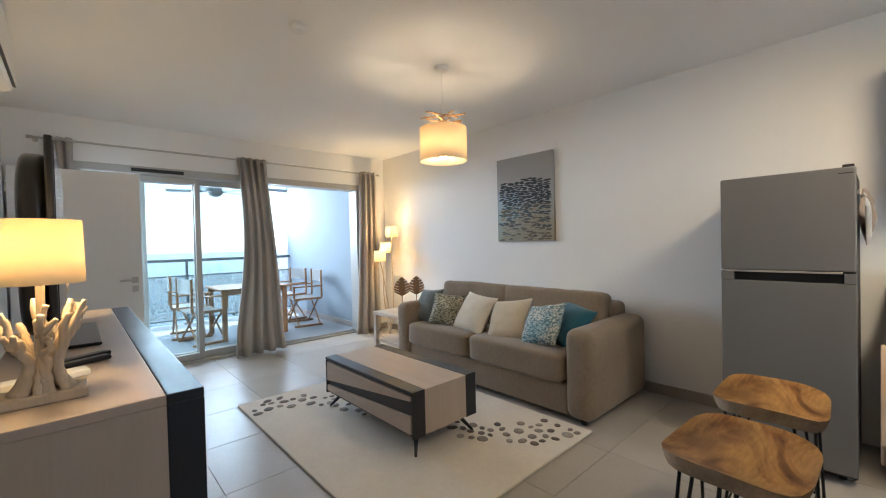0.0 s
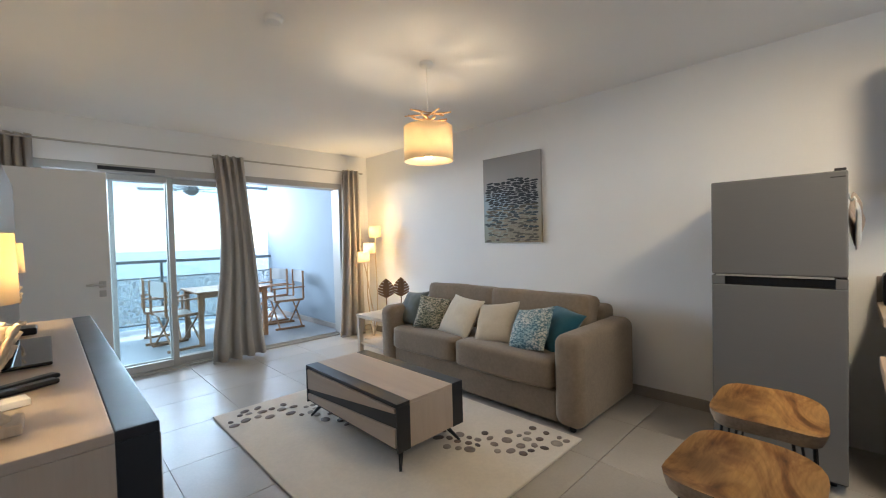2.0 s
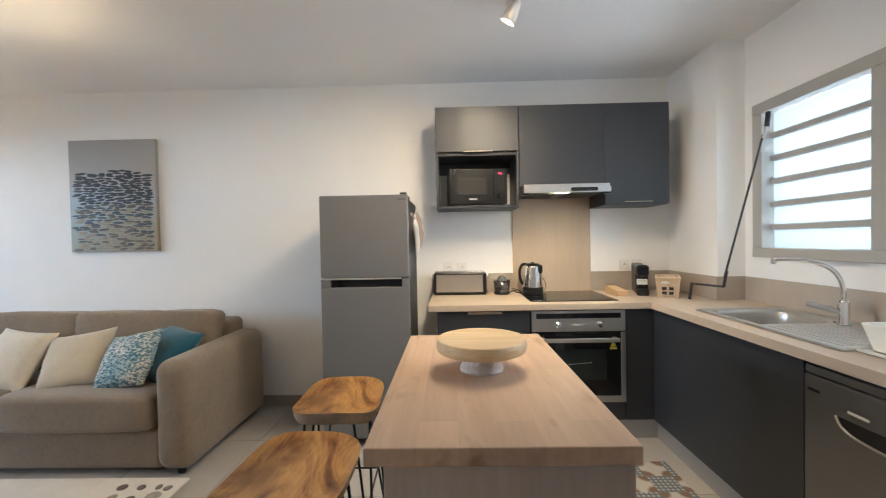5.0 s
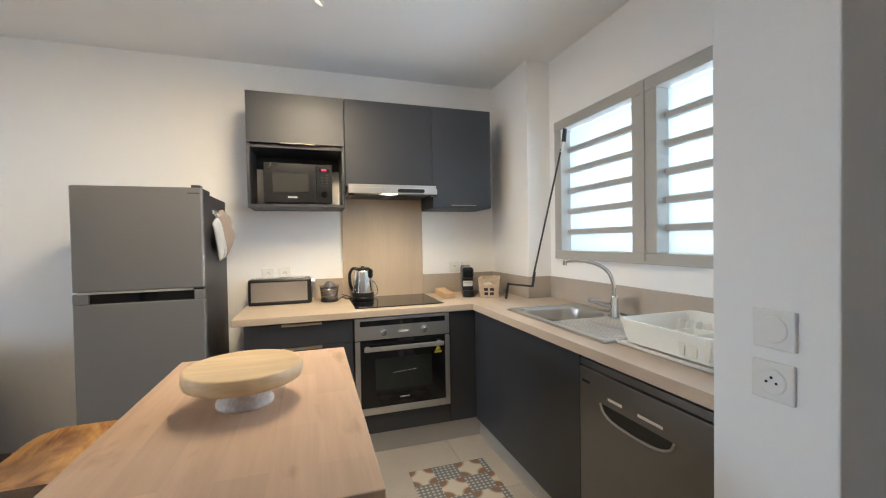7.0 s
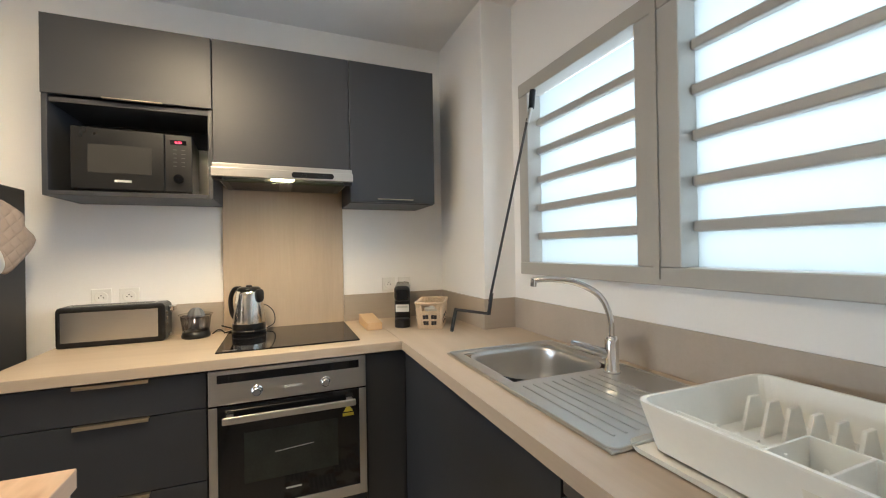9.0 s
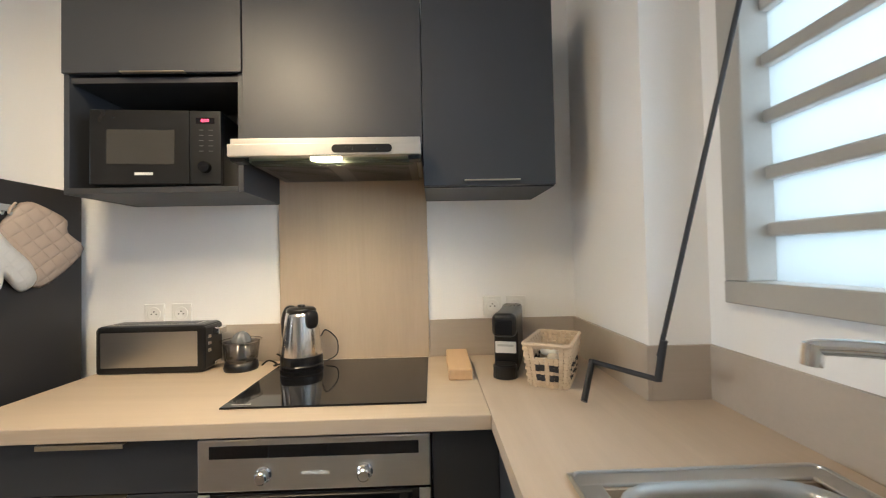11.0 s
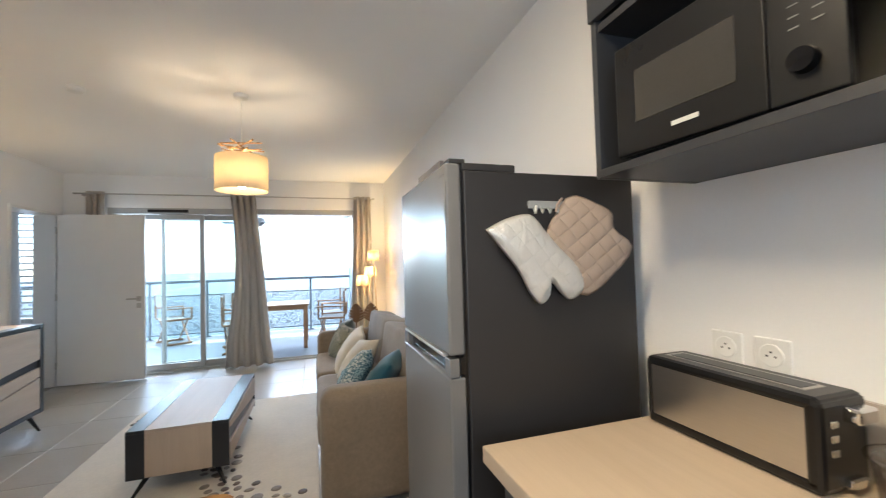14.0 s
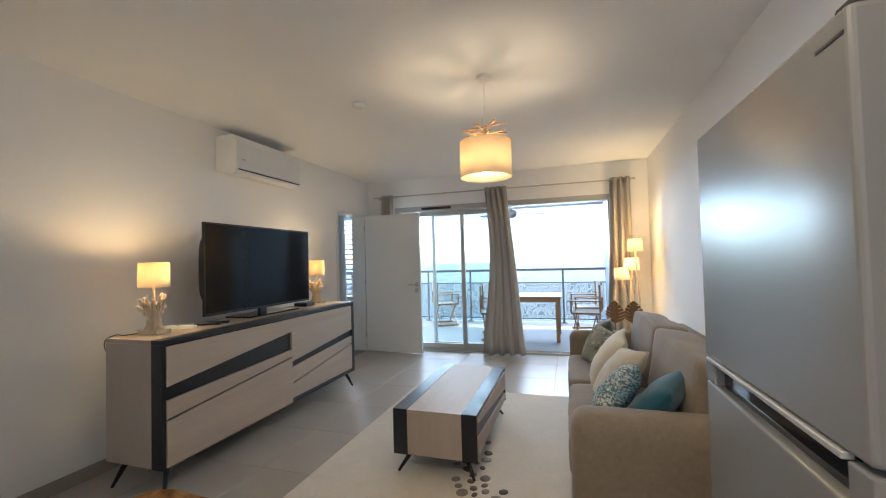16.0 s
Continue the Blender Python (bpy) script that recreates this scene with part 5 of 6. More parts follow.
# ---- extractor hood ----
hd = thing("extractor_hood", (3.36, -0.9, 1.62), "slim steel extractor hood with its lamp lit", "extractor hood")
H0, H1 = -1.198, -0.602
part("front_strip", box((3.135, H0 + 0.002, 1.634), (3.152, H1 - 0.002, 1.672), 0.002), STEEL, hd)
part("body", box((3.152, H0 + 0.004, 1.65), (3.585, H1 - 0.004, 1.694), 0.002), STEEL, hd)
FILTER = mat("hood_filter", (0.22, 0.21, 0.20), 0.4, 0.9, var=0.1, fine=300)
part("filter", box((3.26, H0 + 0.02, 1.638), (3.58, H1 - 0.02, 1.650), 0.002), FILTER, hd, "slotted metal grease filter")
bm = bmesh.new()
for k in range(14):
    for y0 in (H0 + 0.05, H0 + 0.33):
        box((3.29 + k * 0.02, y0, 1.6372), (3.297 + k * 0.02, y0 + 0.22, 1.6384), bm=bm)
part("perforation", bm, BLACK, hd, "rows of dark slots", kind="stuff")
part("control_insert", slab([(-1.015 + 0.080 * math.copysign(1, math.cos(q)) + 0.0125 * math.cos(q), 1.6535 + 0.0125 * math.sin(q)) for q in [2 * math.pi * (k + 0.5) / 24 for k in range(24)]], 3.1315, 3.136, axis="x"), BLACK, hd, "black control insert")
for y in (-1.05, -0.975):
    part("slider", box((3.129, y - 0.012, 1.648), (3.1338, y + 0.012, 1.658), 0.001), BLACK, hd)
part("visor", box((3.155, H0 + 0.03, 1.628), (3.25, H1 - 0.03, 1.632), 0.001), clear_plastic("greenish_glass", (0.84, 0.91, 0.86), 0.05), hd, "greenish glass visor")
for y in (H0 + 0.022, H1 - 0.022):
    part("bracket", box((3.152, y - 0.02, 1.622), (3.20, y + 0.02, 1.650), 0.004), BLACK, hd)
part("lamp_lens", lathe([(0, 0), (0.042, 0), (0.042, 0.008), (0, 0.008)], n=24, m=pose(3.215, -0.885, 1.6385) @ Matrix.Diagonal((0.85, 1.2, 1, 1))), glow("hood_lamp_lens", (1.0, 0.80, 0.48), 8.0), hd, "lit round lamp")
hl = bpy.data.lights.new("hood_light", "SPOT")
hl.energy, hl.color, hl.spot_size, hl.spot_blend, hl.shadow_soft_size = 3.2, (1.0, 0.76, 0.46), radians(165), 1.0, 0.04
hlo = new("hood_light", hl)
hlo.matrix_world = look((3.215, -0.885, 1.622), (3.20, -0.88, 0.9), 0)

# ---- microwave ----
mw = thing("microwave", (3.42, -0.3, 1.568), "black microwave oven on the open shelf", "microwave")
mm = Matrix.Translation((3.28, -0.30, 0)) @ pose(0, 0, 0, 0, 0, 4) @ Matrix.Translation((-3.28, 0.30, 0))
part("body", box((3.285, -0.51, 1.576), (3.57, -0.095, 1.832), 0.004, m=mm), BLACK, mw)
d = part("door", box((3.268, -0.408, 1.578), (3.286, -0.094, 1.830), 0.003, m=mm), BLACK, mw)
part("door_window", box((3.2665, -0.362, 1.645), (3.2685, -0.148, 1.762), 0.001, m=mm), mat("microwave_glass", (0.040, 0.038, 0.034), 0.22, var=0.15, fine=300), d, "grey meshed glass")
part("brand_mark", box((3.2668, -0.292, 1.609), (3.268, -0.235, 1.618), m=mm), MARK, d)
cp = part("control_panel", box((3.268, -0.511, 1.578), (3.286, -0.410, 1.830), 0.003, m=mm), BLACK, mw)
part("display", box((3.2668, -0.49, 1.785), (3.2682, -0.43, 1.805), m=mm), GLOSS_BLACK, cp)
KEYGREY = mat("dim_grey_print", (0.16, 0.16, 0.16), 0.5)
RED = glow("red_digits", (1.0, 0.04, 0.08), 2.0)
txt = bpy.data.curves.new("digits", "FONT")
txt.body, txt.size, txt.extrude, txt.align_x, txt.align_y = "0:00", 0.0145, 0.0004, "CENTER", "CENTER"
dob = new("digits", txt)
dg = bpy.data.meshes.new_from_object(dob)
bpy.data.objects.remove(dob)
bm = bmesh.new()
bm.from_mesh(dg)
bmesh.ops.transform(bm, matrix=mm @ pose(3.2664, -0.46, 1.795, 90, 0, -90), verts=bm.verts)
part("digits", bm, RED, cp, "red lit clock digits")
part("knob", lathe([(0, 0), (0.02, 0), (0.018, 0.016), (0, 0.018)], n=20, m=mm @ pose(3.268, -0.46, 1.635, 0, -90)), GLOSS_BLACK, cp)
for k in range(5):
    z = 1.69 + k * 0.018
    for y in (-0.447, -0.478):
        part("key", box((3.2672, y - 0.007, z), (3.2682, y + 0.007, z + 0.002), m=mm), KEYGREY, cp)
for y in (-0.13, -0.47):
    part("foot", box((3.30, y - 0.015, 1.5685), (3.33, y + 0.015, 1.577)), BLACK, mw)

# ---- fridge ----
fg = thing("fridge", (3.23, 0.44, 0), "tall grey steel fridge freezer with dark sides", "fridge")
FY0, FY1, FF = 0.172, 0.736, 2.912
part("body", box((2.968, FY0 + 0.004, 0.03), (3.545, FY1 - 0.004, 1.600), 0.004), FRIDGE_SIDE, fg)
du_ = part("upper_door", box((FF, FY0, 1.092), (2.958, FY1, 1.618), 0.008, seg=3), FRIDGE, fg)
dl = part("lower_door", box((FF, FY0, 0.06), (2.958, FY1, 1.032), 0.006, seg=3), FRIDGE, fg)
part("lower_door_top", box((FF + 0.03, FY0 + 0.003, 1.038), (2.958, FY1 - 0.003, 1.086), 0.003), BLACK, dl, "dark recessed grip")
part("grip_lip", box((FF, FY0, 1.0325), (FF + 0.028, FY0 + 0.045, 1.084), 0.003), FRIDGE, dl)
part("grip_lip", box((FF, FY1 - 0.062, 1.0325), (FF + 0.028, FY1, 1.084), 0.003), FRIDGE, dl)
part("grip_bar", box((FF + 0.018, FY0 + 0.045, 1.031), (FF + 0.03, FY1 - 0.062, 1.080), 0.003), GLOSS_BLACK, dl, "glossy black grip")
part("chrome_line", box((FF - 0.003, FY0 + 0.05, 1.081), (FF + 0.012, FY1 - 0.02, 1.091), 0.002), PLINTH, dl, "pale metal edge of the grip")
part("gasket", box((2.954, FY0 + 0.01, 0.07), (2.970, FY1 - 0.01, 1.60), 0.002), BLACK, fg)
part("hinge_cover", box((2.964, FY0 + 0.006, 1.600), (3.13, FY1 - 0.006, 1.622), 0.004), FRIDGE_SIDE, fg)
part("hinge_cover", box((2.925, FY0 + 0.006, 1.618), (2.975, FY0 + 0.05, 1.632), 0.004), FRIDGE_SIDE, fg)
part("badge", box((FF - 0.001, 0.18, 1.585), (FF + 0.001, 0.235, 1.590)), FRIDGE_SIDE, du_)
for x in (3.02, 3.5):
    for y in (FY0 + 0.06, FY1 - 0.06):
        part("foot", lathe([(0, 0), (0.018, 0), (0.018, 0.032), (0, 0.032)], (x, y, 0), 12), BLACK, fg)

# oven mitts on the fridge side
hook = thing("hook_rail", (3.24, FY0, 1.5), "clear plastic hook rail on the fridge side", "hook rail")
CLEARP = mat("smoky_plastic", (0.30, 0.31, 0.31), 0.2, var=0.05)
part("rail", box((3.165, FY0 - 0.004, 1.495), (3.295, FY0 + 0.004, 1.518), 0.002), CLEARP, hook)
for k in range(5):
    part("hook", tube(bend([(3.18 + k * 0.025, FY0 - 0.002, 1.50), (3.18 + k * 0.025, FY0 - 0.012, 1.482), (3.18 + k * 0.025, FY0 - 0.018, 1.492)], 4), 0.003, 6), CLEARP, hook)


def quilted(name, col, rough, metal, size, stitch=1.0, crease=0.55):
    m, nt, b = base_mat(name)
    tc = nt.nodes.new("ShaderNodeTexCoord")
    mp = nt.nodes.new("ShaderNodeMapping")
    mp.inputs["Rotation"].default_value = (0, radians(38), 0)
    nt.links.new(tc.outputs["Object"], mp.inputs[0])
    hs = []
    for ax in ("X", "Z"):
        w = node(nt, "ShaderNodeTexWave", Scale=size, Distortion=0.6)
        w.bands_direction = ax
        w.wave_profile = "SIN"
        nt.links.new(mp.outputs[0], w.inputs["Vector"])
        hs.append(maths(nt, "POWER", w.outputs["Fac"], 0.16))
    n = noise_tex(nt, 22.0, (1, 1, 0.55), 3.0, 0.5, 0.8)
    h = maths(nt, "ADD", maths(nt, "MULTIPLY", maths(nt, "MULTIPLY", hs[0], hs[1]), stitch), maths(nt, "MULTIPLY", n, crease))
    nt.links.new(ramp(nt, n, [(0.3, shade(col, 0.95)), (0.7, shade(col, 1.04))]), b.inputs["Base Color"])
    b.inputs["Roughness"].default_value, b.inputs["Metallic"].default_value = rough, metal
    bumped(nt, b, h, 0.65, 0.006)
    return m


def puffy(points, y0, thick, rings=4):
    """A flat shape in x and z, padded towards the viewer."""
    bm = bmesh.new()
    c = Vector((sum(p[0] for p in points) / len(points), 0, sum(p[1] for p in points) / len(points)))
    prev = [bm.verts.new((x, y0, z)) for x, z in points]
    base = prev
    for k in range(1, rings + 1):
        f = k / rings
        s = 1 - 0.55 * f ** 1.6
        d = thick * math.sin(f * math.pi / 2)
        row = [bm.verts.new((c.x + (x - c.x) * s, y0 - d, c.z + (z - c.z) * s)) for x, z in points]
        for i in range(len(points)):
            j = (i + 1) % len(points)
            bm.faces.new((prev[i], prev[j], row[j], row[i]))
        prev = row
    bm.faces.new(prev)
    bm.faces.new(base[::-1])
    return bm


def outline(pts, n=5):
    p = [(x, 0, z) for x, z in pts]
    q = bend(p + [p[0]], n)[:-1]
    return [(v.x, v.z) for v in q]


SILVER = quilted("silver_quilted_cloth", (0.66, 0.655, 0.63), 0.34, 0.35, 8.5, 0.35, 1.5)
BEIGE_Q = quilted("beige_quilted_cloth", (0.33, 0.26, 0.21), 0.9, 0.0, 7.5)
pot = thing("pot_holder", (3.31, FY0, 1.4), "beige quilted pot holder hanging from a hook", "pot holder")
part("pad", puffy(outline([(3.282, 1.525), (3.318, 1.533), (3.38, 1.508), (3.425, 1.478), (3.428, 1.432), (3.482, 1.375), (3.418, 1.292), (3.338, 1.235), (3.285, 1.27), (3.235, 1.34), (3.222, 1.43)], 3), FY0 - 0.006, 0.016), BEIGE_Q, pot, smooth=True)
part("loop", tube([(3.27, FY0 - 0.012, 1.525), (3.255, FY0 - 0.012, 1.505), (3.25, FY0 - 0.012, 1.485)], 0.004, 6), BEIGE_Q, pot)
pot.matrix_basis = Matrix.Translation((3.25, FY0 - 0.01, 0)) @ pose(0, 0, 0, 0, 0, -14) @ Matrix.Translation((-3.25, 0.01 - FY0, 0)) @ pot.matrix_basis
mit = thing("oven_mitt", (3.2, FY0, 1.35), "silver quilted oven mitt hanging from a hook", "oven mitt")
part("mitt", puffy(outline([(3.016, 1.432), (3.08, 1.462), (3.155, 1.474), (3.205, 1.425), (3.248, 1.378), (3.305, 1.325), (3.331, 1.271), (3.305, 1.236), (3.265, 1.23), (3.215, 1.280), (3.207, 1.238), (3.178, 1.219), (3.146, 1.25), (3.115, 1.31), (3.066, 1.372)], 4), FY0 - 0.026, 0.022), SILVER, mit, smooth=True)
part("loop", tube([(3.17, FY0 - 0.03, 1.478), (3.18, FY0 - 0.02, 1.50)], 0.004, 6), SILVER, mit)

# ---- wall sockets and switch ----
def plate(name, label, place, turn, pins, parent_kind):
    s = thing(name, (0, 0, 0), label, "wall socket" if pins else "light switch")
    part("plate", box((-0.04, -0.009, -0.04), (0.04, 0.0, 0.04), 0.003), PLASTIC, s)
    part("face", lathe([(0, 0), (0.027, 0), (0.027, 0.002), (0.025, 0.003), (0, 0.001 if pins else 0.004)], n=28, m=pose(0, -0.009, 0, 90)), PLASTIC, s)
    if pins:
        for dx, dz in ((-0.0095, -0.002), (0.0095, -0.002), (0, 0.008)):
            part("pin_hole", lathe([(0, 0), (0.0028, 0), (0.0028, 0.001), (0, 0.001)], n=10, m=pose(dx, -0.0105, dz, 90)), BLACK, s)
    s.matrix_basis = pose(*place, 0, 0, turn)
    return s


for y in (-0.075, -0.185, -1.475, -1.575):
    plate("wall_socket", "square white double-width wall socket above the worktop", (EAST, y, 1.105), -90, True, "")
plate("light_switch", "square white rotary dimmer switch on the partition", (1.075, -1.27, 1.126), 180, False, "")
plate("wall_socket", "square white wall socket below the dimmer", (1.077, -1.27, 1.02), 180, True, "")

# ---- things on the worktop ----
to = thing("toaster", (3.5, -0.17, 0.9), "long-slot black and steel toaster", "toaster")
TX0, TX1, TY0, TY1 = 3.435, 3.57, -0.365, 0.035
part("body", box((TX0 + 0.002, TY0 + 0.022, 0.916), (TX1 - 0.002, TY1 - 0.012, 1.062), 0.006), STEEL, to)
part("base", box((TX0, TY0 + 0.004, 0.901), (TX1, TY1, 0.928), 0.008), BLACK, to)
part("top_cover", box((TX0, TY0 + 0.004, 1.048), (TX1, TY1, 1.078), 0.012), BLACK, to)
part("end_cap", box((TX0, TY0, 0.905), (TX1, TY0 + 0.032, 1.072), 0.010), BLACK, to)
part("end_cap", box((TX0, TY1 - 0.02, 0.905), (TX1, TY1 + 0.002, 1.072), 0.012), BLACK, to)
part("slot_rim", box((TX0 + 0.036, TY0 + 0.045, 1.0765), (TX0 + 0.099, TY1 - 0.03, 1.0795), 0.001), NICKEL, to)
part("slot", box((TX0 + 0.044, TY0 + 0.055, 1.0780), (TX0 + 0.091, TY1 - 0.04, 1.0803)), BLACK, to)
for k in range(3):
    part("button", box((TX0 + 0.022, TY0 - 0.004, 0.972 + k * 0.026), (TX0 + 0.042, TY0 + 0.004, 0.985 + k * 0.026), 0.002), CHROME, to)
part("lever", box((TX0 + 0.062, TY0 - 0.025, 1.030), (TX0 + 0.118, TY0 + 0.004, 1.058), 0.005), CHROME, to)
part("crumb_tray", box((TX0 + 0.055, TY0 - 0.014, 0.912), (TX0 + 0.10, TY0 + 0.004, 0.930), 0.004), CHROME, to)
part("brand_mark", box((TX0 + 0.0045, -0.15, 1.025), (TX0 + 0.0063, -0.11, 1.034)), BLACK, to)

ju = thing("citrus_juicer", (3.47, -0.485, 0.9), "small black citrus juicer with a smoky jug", "juicer")
SMOKE = clear_plastic("smoky_clear", (0.72, 0.71, 0.70), 0.12)
part("base", lathe([(0, 0.001), (0.060, 0.001), (0.062, 0.010), (0.058, 0.030), (0.045, 0.036), (0, 0.036)], (3.47, -0.485, 0.9), 28), BLACK, ju, smooth=True)
part("spindle", lathe([(0, 0.036), (0.022, 0.036), (0.014, 0.05), (0.011, 0.10), (0, 0.10)], (3.47, -0.485, 0.9), 16), BLACK, ju, smooth=True)
part("jug", lathe([(0.054, 0.034), (0.064, 0.105), (0.066, 0.105), (0.057, 0.032)], (3.47, -0.485, 0.9), 28), SMOKE, ju, smooth=True)
part("sieve", lathe([(0.074, 0.110), (0.074, 0.113), (0.064, 0.112), (0.05, 0.105), (0.03, 0.10), (0.0, 0.10)], (3.47, -0.485, 0.9), 28), SMOKE, ju, smooth=True)
bm = bmesh.new()
rings = []
for i in range(8):
    f = i / 7
    rings.append([bm.verts.new((3.47 + 0.034 * math.cos(f * 1.45) * (1 + 0.12 * math.cos(a * 8)) * math.cos(a), -0.485 + 0.034 * math.cos(f * 1.45) * (1 + 0.12 * math.cos(a * 8)) * math.sin(a), 1.0 + 0.045 * math.sin(f * 1.5))) for a in [2 * math.pi * k / 32 for k in range(32)]])
for a, b in zip(rings, rings[1:]):
    for k in range(32):
        bm.faces.new((a[k], a[(k + 1) % 32], b[(k + 1) % 32], b[k]))
bm.faces.new(rings[-1])
part("cone", bm, mat("grey_juicer_plastic", (0.16, 0.16, 0.16), 0.2, var=0.05, bump=0.0), ju, "ribbed grey cone", smooth=True)
solid("kettle_cable", tube(bend([(3.50, -0.80, 0.915), (3.53, -0.835, 0.935), (3.55, -0.83, 0.99), (3.54, -0.79, 1.03), (3.575, -0.76, 1.0)]), 0.0026, 6), CABLE, "black kettle cable looped behind the kettle", "cable")
solid("appliance_cable", tube(bend([(3.50, -0.55, 0.906), (3.49, -0.58, 0.925), (3.52, -0.60, 0.905), (3.47, -0.61, 0.910), (3.54, -0.64, 0.912), (3.575, -0.58, 0.93)]), 0.0032, 6), CABLE, "black appliance cable lying on the worktop", "cable")

ke = thing("kettle", (3.455, -0.72, 0.906), "steel and black electric kettle standing on the hob", "kettle")
kc = (3.455, -0.72, 0.906)
part("base", lathe([(0, 0.001), (0.078, 0.001), (0.080, 0.014), (0.074, 0.022), (0, 0.022)], kc, 32), BLACK, ke)
part("body", lathe([(0.0, 0.022), (0.076, 0.022), (0.077, 0.035), (0.068, 0.12), (0.058, 0.195), (0.054, 0.213), (0.0, 0.213)], kc, 40), mat("kettle_steel", (0.78, 0.76, 0.73), 0.17, 1.0, var=0.04, fine=200, stretch=(1, 1, 0.05)), ke, smooth=True)
part("lower_band", lathe([(0.0775, 0.021), (0.078, 0.036), (0.0765, 0.05)], kc, 32), BLACK, ke)
part("lid", lathe([(0.0, 0.228), (0.044, 0.228), (0.053, 0.222), (0.056, 0.212), (0.0, 0.212)], kc, 32), BLACK, ke, smooth=True)
part("knob", lathe([(0, 0.238), (0.013, 0.237), (0.016, 0.227), (0, 0.227)], kc, 16), BLACK, ke)
part("spout", blob((-0.074, -0.026, 0.15), (-0.046, 0.026, 0.218), 3, 5, m=Matrix.Translation(kc) @ pose(0, 0, 0, 0, 0, 55)), BLACK, ke, "black spout", smooth=True)
pts = bend([(0.05, 0, 0.22), (0.085, 0, 0.215), (0.108, 0, 0.17), (0.103, 0, 0.10), (0.08, 0, 0.06)], 6)
part("handle", tube([Matrix.Translation(kc) @ pose(0, 0, 0, 0, 0, 55) @ p for p in pts], 0.0115, 10), BLACK, ke, "black plastic handle", smooth=True)

BEECH = wood("beech_wood", (0.52, 0.33, 0.17), (0.66, 0.46, 0.27), 0.5, 24, "x", 0.8, 0.1)
solid("wooden_block", slab([(3.245, 0.901), (3.475, 0.901), (3.475, 0.955), (3.245, 0.937)], -1.352, -1.272, axis="y", bev=0.004), BEECH, "wedge-shaped beech wood block on the worktop", "knife block")

cm = thing("coffee_machine", (3.36, -1.475, 0.9), "narrow black capsule coffee machine", "coffee machine")
CY0, CY1 = -1.517, -1.433
part("body", box((3.30, CY0, 0.901), (3.54, CY1, 1.112), 0.018, seg=4), BLACK, cm)
part("head", box((3.25, CY0, 1.035), (3.33, CY1, 1.118), 0.022, seg=4), BLACK, cm)
part("nozzle_cover", box((3.247, CY0 + 0.012, 1.045), (3.253, CY1 - 0.012, 1.095), 0.006), GLOSS_BLACK, cm)
part("drip_tray", lathe([(0, 0), (0.041, 0), (0.041, 0.04), (0.035, 0.045), (0, 0.045)], (3.272, -1.475, 0.901), 24), BLACK, cm)
part("label_plate", box((3.2965, CY0 + 0.006, 0.975), (3.3005, CY1 - 0.006, 1.015), 0.001), PLASTIC, cm, "white sticker with unreadable print")
part("label_print", box((3.2958, CY0 + 0.014, 0.998), (3.2966, CY1 - 0.014, 1.005)), MARK, cm)
part("water_tank", box((3.50, CY0 + 0.004, 0.93), (3.57, CY1 - 0.004, 1.118), 0.012), SMOKE, cm)
cm.matrix_basis = Matrix.Translation((3.30, -1.475, 0)) @ pose(0, 0, 0, 0, 0, -17) @ Matrix.Translation((-3.30, 1.475, 0)) @ cm.matrix_basis


